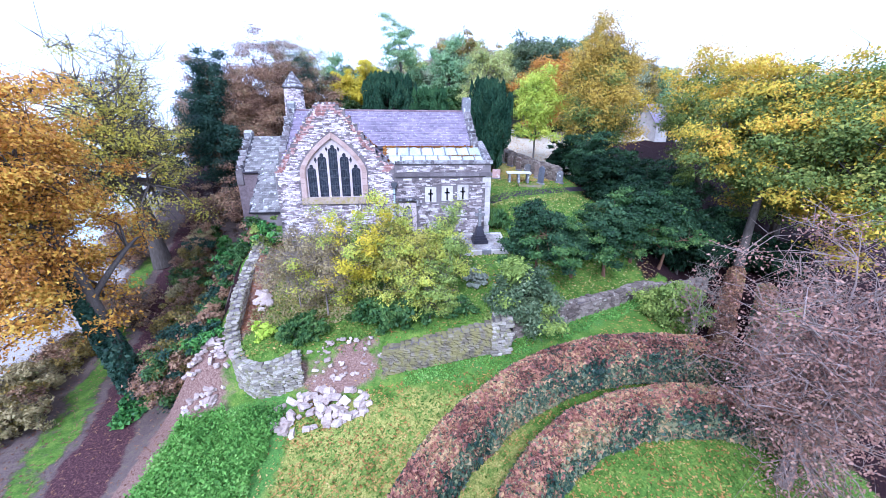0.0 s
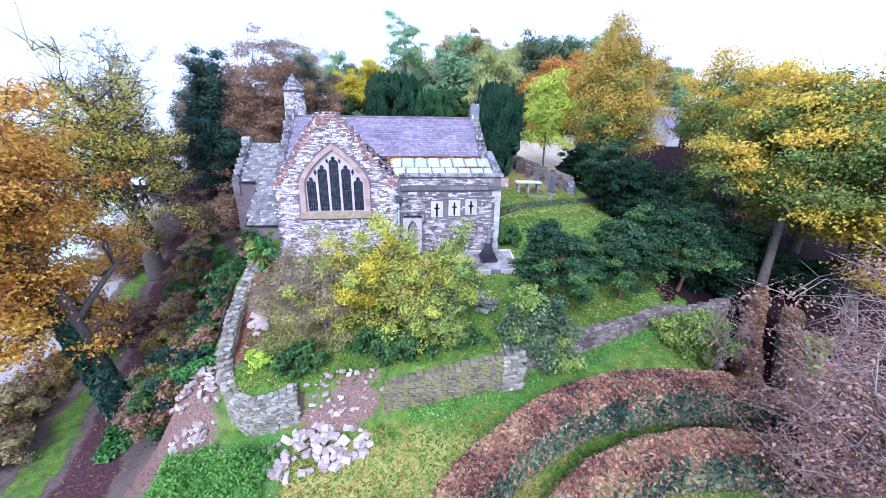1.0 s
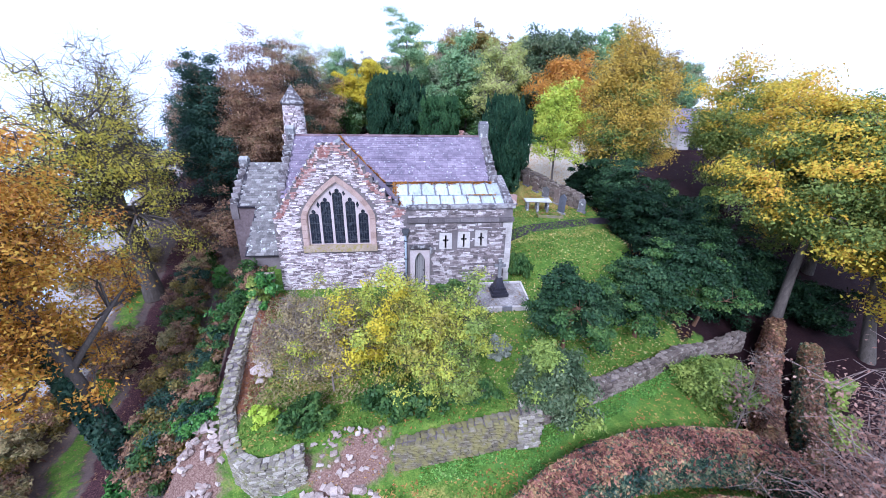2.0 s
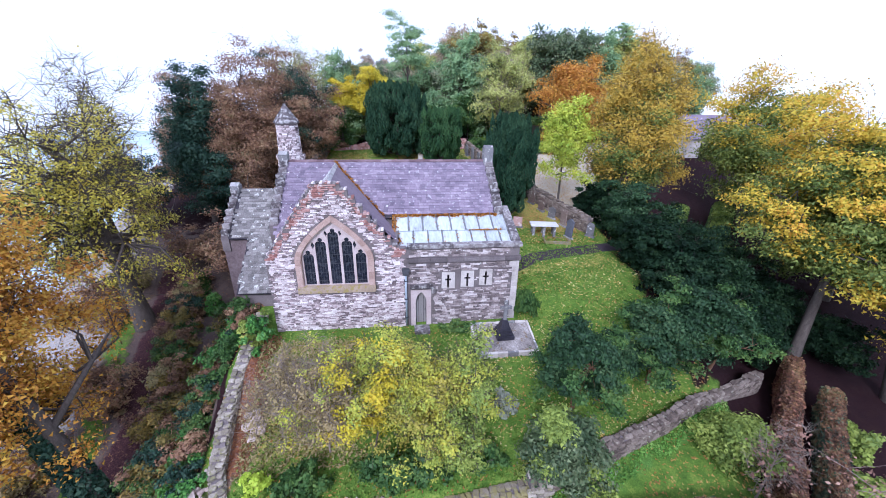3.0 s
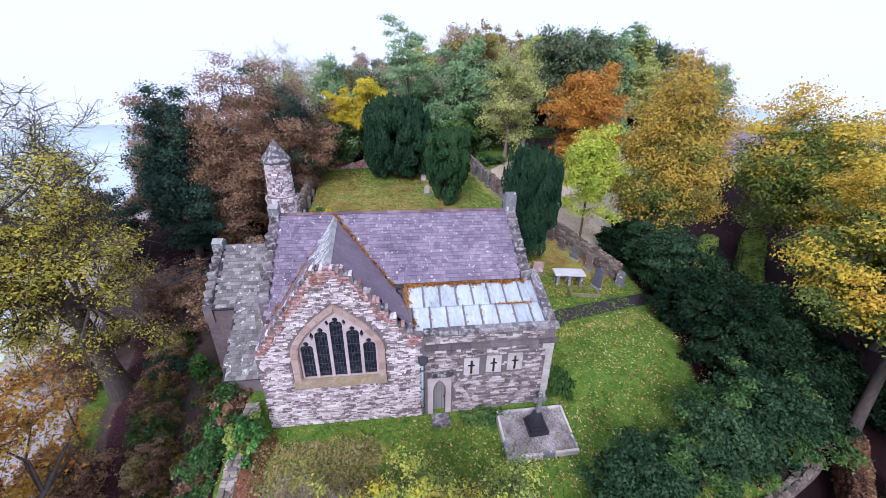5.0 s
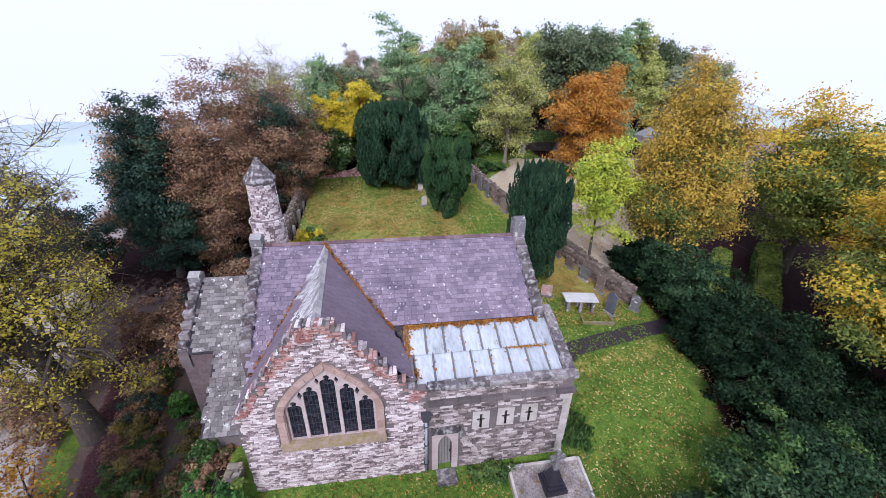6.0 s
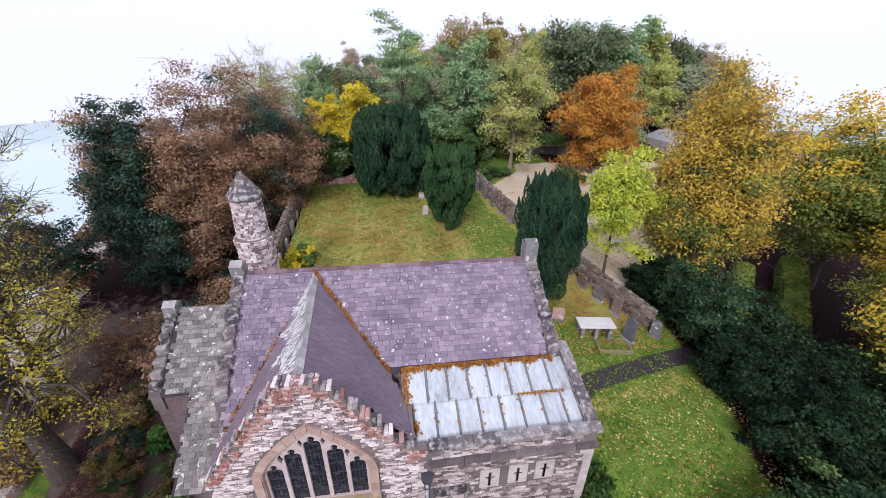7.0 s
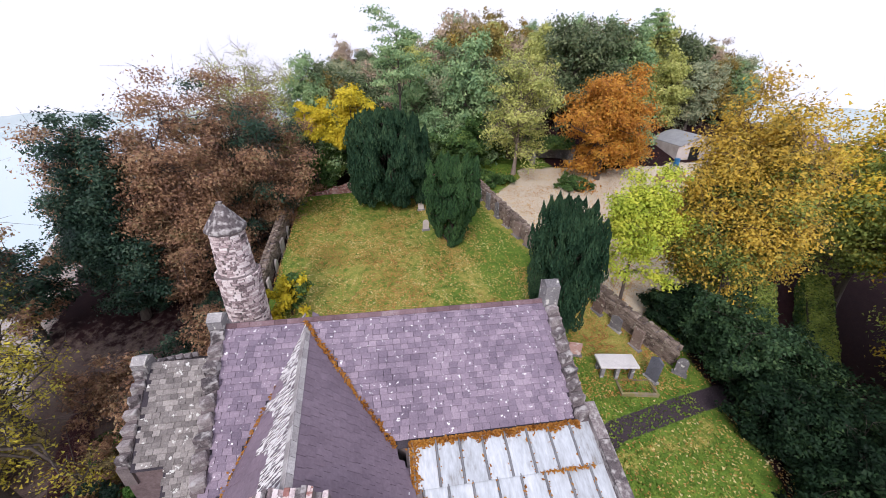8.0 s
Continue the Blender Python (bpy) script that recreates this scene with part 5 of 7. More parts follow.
tree("oak_tree", "russet-brown oak with dark ivy", "tree", -11.6, 25.5, 15.2, 4.9, 4.5, 0.05, "brown", 84000, 0.115, 260, "round", trunk=0.3, twigs=1, lite=True, seed=23, second="fir", flat=0.9, spread=0.15, ragged=0.85, share=0.2)
tree("bare_ash_tree", "tall nearly bare ash behind the oaks", "tree", -12.0, 30.5, 17.0, 4.6, 4.2, 0.35, "palegreen", 15000, 0.09, 150, "round", bark=BARK_PALE, trunk=0.3, limbs=44, twigs=3, seed=24, spread=0.16)
tree("ash_tree", "bare grey ash on the shore side", "tree", -22.5, 12.5, 17.5, 3.4, 3.4, 0.25, "yellowgreen", 4000, 0.10, 110, "vase", trunk=0.3, limbs=30, twigs=5, seed=25)
tree("thicket_bush", "dark bramble and brown thicket", "bush", -11.5, 14.5, 5.4, 2.6, 3.2, 0.0, "brown", 16000, 0.12, 90, "round", trunk=0.1, twigs=3, lite=True, seed=26)
tree("thicket_bush", "brown leafless thicket above the shore", "bush", -13.8, 11, 6.5, 2.6, 2.6, 0.0, "brown", 9000, 0.12, 80, "round", trunk=0.1, twigs=5, seed=27)
tree("oak_tree", "brown oak on the shore slope", "tree", -22.0, 24.0, 10.5, 3.6, 3.4, 0.05, "brown", 42000, 0.12, 160, "round", trunk=0.28, twigs=1, lite=True, seed=401, flat=1.0, second="fir")
tree("ivy_clad_tree", "dark low ivy-clad tree at the shore edge", "tree", -24.5, 18.0, 8.5, 2.6, 2.6, 0.05, "fir", 20000, 0.13, 100, "round", trunk=0.25, lite=True, seed=402, second="brown")
tree("oak_tree", "brown oak on the shore slope", "tree", -16.5, 28.5, 10.5, 3.6, 3.4, 0.05, "brown", 42000, 0.12, 160, "round", trunk=0.28, twigs=1, lite=True, seed=403, flat=1.0)
# back of the yard
tree("acer_tree", "small bright yellow maple beside the wood", "tree", -7.4, 30.3, 8.4, 1.5, 1.4, 0.5, "yellow", 7000, 0.14, 50, "round", trunk=0.12, lite=True, seed=281)
tree("acer_tree", "bright yellow maple behind the yews", "tree", -3.8, 29.8, 9.2, 2.5, 2.2, 0.35, "yellow", 16000, 0.15, 90, "round", trunk=0.16, lite=True, seed=28)
tree("chestnut_tree", "rust-orange chestnut by the yard", "tree", 21.2, 30.5, 11.2, 4.8, 4.2, 0.08, "rust", 38000, 0.155, 150, "round", trunk=0.3, lite=True, seed=29)
tree("ash_tree", "pale green half-bare ash by the gravel yard", "tree", 12.2, 31.5, 11.4, 3.9, 3.6, 0.2, "palegreen", 15000, 0.14, 120, "round", bark=BARK_PALE, trunk=0.25, limbs=30, twigs=3, lite=True, seed=30)
tree("laurel_bush", "dense green laurel by the yard wall", "bush", 6.0, 31.5, 6.0, 3.2, 2.4, 0.0, "green", 18000, 0.18, 90, lite=True, seed=31)
tree("yellow_shrub", "small shrub with bright yellow tips", "bush", -7.1, 14.1, 3.4, 1.3, 1.2, 0.0, "green", 4500, 0.14, 45, "egg", trunk=0.06, seed=32, second="yellow")
# inside the front enclosure
for k, (x, y, hh, r, lf, sec, n_, br) in enumerate(((-1.6, -6.2, 5.9, 1.85, "sapling", "yellow", 14500, BARK), (0.5, -6.5, 6.2, 1.95, "sapling", "yellowgreen", 13500, BARK), (2.6, -5.8, 5.3, 1.85, "sapling", "topiary", 11000, BARK), (-0.4, -4.9, 4.8, 1.6, "topiary", "sapling", 12000, BARK), (-3.5, -6.1, 5.7, 1.8, "pinkgrey", "sapling", 9500, BARK_PALE), (-5.1, -5.2, 5.0, 1.8, "pinkgrey", None, 6500, BARK_PALE), (1.6, -7.6, 3.6, 1.4, "topiary", "sapling", 9000, BARK))):
    tree("apple_sapling", "pale half-bare sapling by the side wall" if k == 5 else "loose yellow-green apple sapling in the enclosure", "tree", x, y, hh, r, r * 0.9, 0.1, lf, n_, 0.078, 110, "round", bark=br, trunk=0.05, limbs=34, twigs=2 if k not in (4, 5) else 5, seed=33 + k * 7, group="saplings in the enclosure", second=sec, ragged=0.9, spread=0.17)
tree("evergreen_bush", "rounded grey-green evergreen bush by the wall", "bush", 6.2, -8.0, 4.1, 1.9, 1.6, 0.0, "bay", 30000, 0.10, 120, "egg", lite=True, trunk=0.1, seed=35, second="topiary", share=0.15, ragged=0.4)
for k, (x, y, hh, r) in enumerate(((7.6, -5.6, 4.7, 1.8), (12.6, -3.9, 5.2, 1.95), (14.8, -2.9, 5.0, 1.8), (16.8, -3.0, 4.8, 1.9), (10.4, -4.1, 3.7, 1.25))):
    tree("holly_tree", "dark glossy holly with bare red-brown stem", "tree", x, y, hh, r, r, 0.26, "holly", 26000, 0.105, 130, "egg", lite=True, bark=BARK_RED, trunk=0.11, seed=36 + k, second="green", group="hollies along the wall", flat=0.7, share=0.22)
for k, (x, y, hh, r) in enumerate(((15.8, 3.5, 4.2, 1.9), (16.5, 6.6, 5.6, 2.2), (16.6, 1.1, 4.4, 1.9), (18.6, 2.2, 6.2, 2.5), (16.9, 8.8, 4.6, 2.0), (19.6, 5.2, 6.4, 2.6), (17.8, -1.2, 4.8, 2.1), (20.0, -0.8, 5.4, 2.3), (22.2, 2.8, 6.0, 2.6), (15.7, 10.8, 3.4, 1.5), (22.8, 0.6, 4.8, 2.2), (22.8, 4.8, 3.8, 1.9), (25.0, 1.2, 4.6, 2.4), (25.8, 3.8, 3.2, 2.0), (27.4, -0.8, 3.6, 2.1))):
    tree("rhododendron_bush", "dense dark evergreen shrub beside the lawn", "bush", x, y, hh, r, r, 0.0, "holly" if k in (1, 4, 8) else "laurel", 22000, 0.115, 130, "round", lite=True, trunk=0.1, seed=45 + k, group="evergreen shrubs beside the lawn", flat=0.75, spread=0.17)
tree("topiary_bush", "clipped light green bay bush", "bush", 14.7, -7.4, 2.8, 1.85, 1.6, 0.0, "topiary", 16000, 0.10, 100, "egg", lite=True, trunk=0.07, seed=60, spread=0.22)
# wooded hill; distance haze is mixed into the far leaves' colours
kinds = []
for k, (leaf, shp, words) in enumerate((("wood_far", "round", "haze-paled green and brown"), ("wood_far_brown", "round", "bare haze-paled brown"), ("wood_far_green", "round", "haze-paled green"), ("wood_far", "egg", "tall haze-greyed green"), ("wood_far_brown", "egg", "haze-greyed brown"), ("bay", "round", "dark evergreen"), ("olive", "round", "olive-brown"), ("palegreen", "egg", "pale half-bare"))):
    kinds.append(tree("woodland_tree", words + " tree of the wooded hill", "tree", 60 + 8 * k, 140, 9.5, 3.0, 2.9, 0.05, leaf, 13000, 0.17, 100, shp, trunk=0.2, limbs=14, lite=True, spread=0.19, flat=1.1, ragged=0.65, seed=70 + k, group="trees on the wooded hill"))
wr = random.Random(5)
spots = []
for _ in range(9000):
    x, y = wr.uniform(-15, 62), wr.uniform(34, 66)
    if x < 8 and y < 37 or 13 < x < 46 and y < 42 or x > 20 + 0.66 * y or any((x - a) ** 2 + (y - c) ** 2 < 3.7 ** 2 for a, c in spots):
        continue
    spots.append((x, y))
    if len(spots) > 165:
        break
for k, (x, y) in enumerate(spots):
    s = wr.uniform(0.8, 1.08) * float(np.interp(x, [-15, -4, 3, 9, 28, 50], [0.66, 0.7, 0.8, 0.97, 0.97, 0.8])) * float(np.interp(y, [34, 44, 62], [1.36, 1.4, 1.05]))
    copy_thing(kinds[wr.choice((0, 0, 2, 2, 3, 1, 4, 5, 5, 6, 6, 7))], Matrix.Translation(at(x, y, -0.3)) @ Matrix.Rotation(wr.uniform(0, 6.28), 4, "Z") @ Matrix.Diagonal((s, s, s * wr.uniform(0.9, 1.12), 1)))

# banks on the shore side: brambles, saplings, undergrowth
ur = random.Random(17)
for k in range(26):
    t = k / 25
    x, y = -10.6 - 1.4 * ur.random(), -6.5 + 18 * t
    leaf, second = ur.choice((("brown", "green"), ("green", "ivy"), ("brown", "fir"), ("dry", "brown")))
    tree("bramble_bush", "tangled bramble and brown undergrowth on the bank", "bush", x, y, ur.uniform(1.6, 3.0), ur.uniform(1.1, 1.7), None, 0.0, leaf, 3200, 0.105, 40, "round", trunk=0.03, limbs=12, twigs=0, lite=True, seed=200 + k, group="undergrowth on the bank", second=second)
for k in range(18):
    leaf, second = ur.choice((("olive", "green"), ("green", "brown"), ("fir", "olive"), ("brown", "olive")))
    tree("bank_bush", "tall olive and brown thicket on the bank below the wall", "bush", -11.2 - 1.3 * ur.random(), -6.8 + 0.72 * k, ur.uniform(2.2, 3.6), ur.uniform(1.1, 1.6), None, 0.0, leaf, 6500, 0.10, 60, "round", trunk=0.04, limbs=14, twigs=1, lite=True, seed=460 + k, group="thicket on the bank", second=second)
for k in range(20):
    y = -5.5 + 0.85 * k
    x = float(np.interp(y, [-14, -8, -3, 3, 9, 14], [-12.4, -13.6, -15.3, -17.5, -19, -20])) + ur.uniform(1.5, 2.6)
    leaf, second = ur.choice((("brown", "fir"), ("olive", "brown"), ("green", "brown"), ("brown", "dry")))
    tree("bank_bush", "brown and green thicket beside the leafy path", "bush", x, y, ur.uniform(1.6, 2.9), ur.uniform(1.1, 1.6), None, 0.0, leaf, 5200, 0.10, 55, "round", trunk=0.04, limbs=16, twigs=2, lite=True, seed=520 + k, group="thicket beside the path", second=second)
for k in range(14):
    x, y = ur.uniform(-22, -17.6), ur.uniform(-11, 3)
    tree("bank_bush", "brown leaf-shedding thicket on the shore bank", "bush", x, y, ur.uniform(1.2, 2.4), ur.uniform(1.0, 1.7), None, 0.0, ur.choice(("brown", "dry", "olive")), 3600, 0.10, 45, "round", trunk=0.04, limbs=14, twigs=2, lite=True, seed=490 + k, group="thicket on the shore bank")
for k in range(15):
    leaf, second = ur.choice((("green", "ivy"), ("ivy", "fir"), ("brown", "green"), ("fir", "brown")))
    tree("bramble_bush", "dense green and brown bramble against the side wall", "bush", -9.5 - 0.9 * ur.random(), -6.4 + 0.66 * k, ur.uniform(1.5, 2.6), ur.uniform(0.8, 1.2), None, 0.0, leaf, 3200, 0.10, 40, "round", trunk=0.03, limbs=10, twigs=0, lite=True, seed=430 + k, group="undergrowth on the bank", second=second)
for k in range(16):
    x, y = ur.uniform(-19, -12.5), ur.uniform(10, 27)
    tree("thicket_bush", "brown leafless scrub on the wooded bank", "bush", x, y, ur.uniform(2.2, 4.2), ur.uniform(1.4, 2.2), None, 0.0, ur.choice(("brown", "brown", "fir")), 3400, 0.115, 45, "round", trunk=0.05, limbs=12, twigs=1, lite=True, seed=240 + k, group="scrub on the wooded bank")
for k in range(16):
    x, y = ur.uniform(-27, -19), ur.uniform(-14, 12)
    tree("shore_bush", "brown leaf-shedding scrub above the shore", "bush", x, y, ur.uniform(1.6, 3.6), ur.uniform(1.3, 2.2), None, 0.0, ur.choice(("brown", "dry", "brown")), 2600, 0.11, 40, "round", trunk=0.05, limbs=12, twigs=1, lite=True, seed=270 + k, group="scrub above the shore")
tree("green_sapling", "young bright green conifer on the bank", "bush", -14.6, 8.0, 2.6, 0.9, 0.9, 0.0, "ivy", 2600, 0.13, 40, "cone", trunk=0.05, seed=301)
tree("elder_bush", "green and yellow bush at the church corner", "bush", -7.9, -0.9, 2.2, 0.95, 0.9, 0.0, "ivy", 2600, 0.13, 40, "round", trunk=0.05, seed=302, second="topiary")
tree("privet_bush", "bright lime-green young bush inside the wall", "bush", -6.3, -7.1, 1.3, 0.65, 0.6, 0.0, "limebush", 1700, 0.10, 26, "round", trunk=0.03, seed=303)
tree("shrub", "low dark green shrub behind the front wall", "bush", -4.4, -7.6, 1.5, 1.35, 0.8, 0.0, "green", 4200, 0.12, 50, "round", trunk=0.04, seed=304)
tree("shrub", "low dark green shrub behind the front wall", "bush", -0.2, -7.7, 1.7, 1.9, 0.8, 0.0, "green", 5600, 0.12, 60, "round", trunk=0.04, seed=305)
tree("shrub", "low yellow-green shrub behind the front wall", "bush", 2.9, -7.6, 1.5, 1.2, 0.7, 0.0, "topiary", 3600, 0.11, 45, "round", trunk=0.04, seed=306, second="green")
tree("lavender_bush", "grey-green lavender beside the saplings", "bush", 4.4, -5.3, 1.2, 0.8, 0.7, 0.0, "lavender", 2600, 0.11, 36, "round", trunk=0.03, seed=307)
tree("foxglove_clump", "green leafy clump at the vestry wall", "plant", 2.8, -0.6, 0.9, 1.15, 0.5, 0.0, "green", 4200, 0.11, 46, "round", trunk=0.02, seed=308)
tree("iris_clump", "strap-leaved green clump at the vestry corner", "plant", 6.9, 0.3, 1.7, 0.8, 1.1, 0.0, "green", 5200, 0.13, 50, "round", trunk=0.02, seed=309, upright=True)
tree("beech_tree", "young beech with dry pinkish-brown leaves", "tree", 14.3, -14.8, 9.6, 4.1, 3.6, 0.05, "pinkbrown", 27000, 0.072, 300, "vase", bark=BARK_PINK, trunk=0.25, limbs=70, twigs=2, seed=310, ragged=1.0, spread=0.2)
tree("beech_sapling", "bare pale sapling beside the hedge", "tree", 14.5, -9.1, 5.4, 1.2, 1.1, 0.1, "pinkbrown", 250, 0.11, 40, "vase", bark=BARK_PALE, trunk=0.05, limbs=16, twigs=3, seed=311)
tree("laurel_bush", "yellow-green laurel beside the long hedge", "bush", 22.5, -6.7, 2.4, 0.9, 0.9, 0.0, "topiary", 2800, 0.17, 40, "round", trunk=0.05, seed=312)
tree("laurel_bush", "yellow-green laurel beside the long hedge", "bush", 20.4, -8.9, 2.2, 1.0, 1.0, 0.0, "topiary", 2800, 0.17, 40, "round", trunk=0.05, seed=314)
tree("laurel_bush", "dark clipped laurel by the gravel yard", "bush", 17.6, 28.2, 1.6, 1.9, 1.1, 0.0, "green", 3600, 0.17, 50, "round", trunk=0.05, seed=313)
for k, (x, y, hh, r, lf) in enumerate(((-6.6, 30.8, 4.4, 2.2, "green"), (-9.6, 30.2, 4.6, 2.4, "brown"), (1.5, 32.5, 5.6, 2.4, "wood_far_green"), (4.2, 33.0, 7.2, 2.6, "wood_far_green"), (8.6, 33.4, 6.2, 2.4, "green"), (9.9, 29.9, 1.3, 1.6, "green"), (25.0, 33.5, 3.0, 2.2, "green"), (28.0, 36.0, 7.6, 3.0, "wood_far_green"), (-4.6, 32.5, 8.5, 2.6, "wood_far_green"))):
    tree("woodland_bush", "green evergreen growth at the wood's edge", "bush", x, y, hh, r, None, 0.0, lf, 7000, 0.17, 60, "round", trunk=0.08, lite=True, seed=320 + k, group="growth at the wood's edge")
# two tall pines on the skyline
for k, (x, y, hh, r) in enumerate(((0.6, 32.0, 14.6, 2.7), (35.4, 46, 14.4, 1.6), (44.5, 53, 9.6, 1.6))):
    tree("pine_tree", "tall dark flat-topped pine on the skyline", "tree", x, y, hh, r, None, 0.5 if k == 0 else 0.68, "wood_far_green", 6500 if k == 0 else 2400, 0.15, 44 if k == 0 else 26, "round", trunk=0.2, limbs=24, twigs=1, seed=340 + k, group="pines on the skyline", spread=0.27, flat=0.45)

# ---- walls of field stone ----
stone_shapes = []
for k in range(10):
    bm = bmesh.new()
    r = random.Random(100 + k)
    bmesh.ops.create_cube(bm, size=1.0)
    bmesh.ops.bevel(bm, geom=bm.edges[:], offset=r.uniform(0.1, 0.18), segments=1, affect="EDGES")
    for v in bm.verts:
        v.co += Vector((r.uniform(-1, 1), r.uniform(-1, 1), r.uniform(-1, 1))) * 0.06
    stone_shapes.append(bm)


def stones_mesh(spots, material):
    """Many stones in one mesh: (x, y, z, length, depth, height, turn)."""
    V, F, base = [], [], 0
    for k, (x, y, z, a, d, c, turn) in enumerate(spots):
        src = stone_shapes[k % len(stone_shapes)]
        src.verts.index_update()
        ct, st = math.cos(turn), math.sin(turn)
        for v in src.verts:
            px, py = v.co.x * a, v.co.y * d
            V.append((x + px * ct - py * st, y + px * st + py * ct, z + v.co.z * c))
        for f in src.faces:
            q = [v.index + base for v in f.verts]
            for i in range(1, len(q) - 1):
                F.append((q[0], q[i], q[i + 1]))
        base += len(src.verts)
    return arrays_mesh(V, F, material)


def field_wall(name, label, line, thick, material, stone=(0.34, 0.17), ends=None, seed=1, cap=True):
    """A rubble wall along a line of (x, y, foot, top): a core with courses of stones on both faces and along its top."""
    r = random.Random(seed)
    wall = thing(name, label, "stone wall", kind="structure")
    bm = bmesh.new()
    spots = []
    for (x0, y0, f0, t0), (x1, y1, f1, t1) in zip(line, line[1:]):
        length = math.hypot(x1 - x0, y1 - y0)
        turn = math.atan2(y1 - y0, x1 - x0)
        nx_, ny_ = -math.sin(turn) * thick / 2, math.cos(turn) * thick / 2
        c = [bm.verts.new(p) for p in ((x0 + nx_ * 0.8, y0 + ny_ * 0.8, f0 - 0.3), (x0 - nx_ * 0.8, y0 - ny_ * 0.8, f0 - 0.3), (x0 - nx_ * 0.8, y0 - ny_ * 0.8, t0 - 0.08), (x0 + nx_ * 0.8, y0 + ny_ * 0.8, t0 - 0.08))]
        e = [bm.verts.new(p) for p in ((x1 + nx_ * 0.8, y1 + ny_ * 0.8, f1 - 0.3), (x1 - nx_ * 0.8, y1 - ny_ * 0.8, f1 - 0.3), (x1 - nx_ * 0.8, y1 - ny_ * 0.8, t1 - 0.08), (x1 + nx_ * 0.8, y1 + ny_ * 0.8, t1 - 0.08))]
        bm.faces.new(c)
        bm.faces.new(e[::-1])
        for k in range(4):
            bm.faces.new((c[k], e[k], e[(k + 1) % 4], c[(k + 1) % 4]))
        for side in (-1, 1):
            z = -0.25
            while True:
                hgt = stone[1] * r.uniform(0.7, 1.3)
                u, any_ = r.uniform(-0.2, 0), False
                while u < length:
                    w = stone[0] * r.uniform(0.55, 1.5)
                    t = min(1, max(0, (u + w / 2) / length))
                    foot, top = f0 + (f1 - f0) * t, t0 + (t1 - t0) * t
                    if foot + z + hgt < top + r.uniform(-0.05, 0.03):
                        any_ = True
                        px, py = x0 + (x1 - x0) * t, y0 + (y1 - y0) * t
                        spots.append((px + side * nx_, py + side * ny_, foot + z + hgt / 2, w * 0.95, 0.16, hgt * 0.93, turn + r.uniform(-0.04, 0.04)))
                    u += w
                z += hgt
                if not any_:
                    break
        if cap:
            u = 0
            while u < length:
                w = stone[0] * r.uniform(0.8, 1.4)
                t = min(1, (u + w / 2) / length)
                for side in (-1, 1):
                    spots.append((x0 + (x1 - x0) * t + side * nx_ * 0.55, y0 + (y1 - y0) * t + side * ny_ * 0.55, t0 + (t1 - t0) * t - 0.05 + r.uniform(-0.06, 0.06), w * r.uniform(0.7, 1.0), thick * r.uniform(0.42, 0.62), stone[1] * r.uniform(0.7, 1.2), turn + r.uniform(-0.35, 0.35)))
                u += w
    part("wall_core", bm, MORTAR, wall)
    return wall, spots


WALLS = []


def g(x, y):
    return float(land(x, y))


WALLS.append((*field_wall("wall_front", "mossy front wall of the enclosure with a square end pier", [(-0.6, -8.85, -3.75, -2.78), (1.6, -8.8, -3.4, -2.3), (4.6, -8.72, -2.95, -1.72)], 0.55, MOSSY, (0.27, 0.085), seed=2), MOSSY))
WALLS.append((*field_wall("wall_pier", "square stone pier ending the front wall", [(4.55, -8.7, -3.1, -1.4), (5.25, -8.7, -3.0, -1.4)], 0.72, BOUNDARY, seed=3), BOUNDARY))
corner = [(-4.4, -8.75, -4.55, -2.75), (-5.3, -9.0, -4.7, -3.0), (-6.2, -9.0, -4.9, -3.15), (-7.0, -8.5, -5.0, -3.2), (-7.7, -7.6, -4.9, -2.95), (-8.2, -6.4, -4.6, -2.45), (-8.45, -4.5, -4.2, -1.45), (-8.42, -2.5, -3.6, -0.45), (-8.3, -0.6, -3.0, 0.35), (-8.2, 0.8, -2.6, 0.8)]
WALLS.append((*field_wall("wall_corner", "rounded dry-stone corner and side wall of the enclosure", corner, 0.5, BOUNDARY, (0.27, 0.11), seed=4), BOUNDARY))
rw = [(5.6, -8.0), (8.4, -7.15), (12, -6.0), (14, -5.2), (17, -4.0), (20.6, -2.55)]
WALLS.append((*field_wall("wall_garden", "low garden retaining wall under the hollies", [(x, y - 0.1, g(x, y - 0.8), max(g(x, y - 0.8) + 1.15 - 0.02 * x, -1.0 - 0.08 * x)) for x, y in rw], 0.45, OLDWALL, seed=5), OLDWALL))
ew = [(7.7, 28.2), (8.9, 24), (10.2, 19.6), (11.6, 15.2), (13.2, 10.6), (14.2, 8.0)]
WALLS.append((*field_wall("wall_churchyard_east", "weathered churchyard wall with old slabs against it", [(x, y, g(x, y), g(x, y) + 1.25) for x, y in ew], 0.45, OLDWALL, seed=6), OLDWALL))
ww = [(-9.4, 28.6), (-9.6, 24), (-9.7, 19.5), (-9.8, 15), (-9.9, 11.5)]
WALLS.append((*field_wall("wall_churchyard_west", "weathered churchyard wall on the shore side", [(x, y, g(x + 0.6, y), g(x + 0.6, y) + 1.3) for x, y in ww], 0.45, OLDWALL, seed=7), OLDWALL))
WALLS.append((*field_wall("wall_churchyard_back", "overgrown red-brown wall behind the lawn", [(-9.4, 28.8, g(-9.4, 28.8), g(-9.4, 28.8) + 1.2), (-2, 29.6, g(-2, 29.6), g(-2, 29.6) + 1.3), (7.7, 29.3, g(7.7, 29.3), g(7.7, 29.3) + 1.2)], 0.45, BRICK, seed=8), BRICK))

# ---- graves and monuments ----
chest = thing("chest_tomb", "table tomb with a white slab on stone legs", "tomb", at=at(10.5, 7.75))
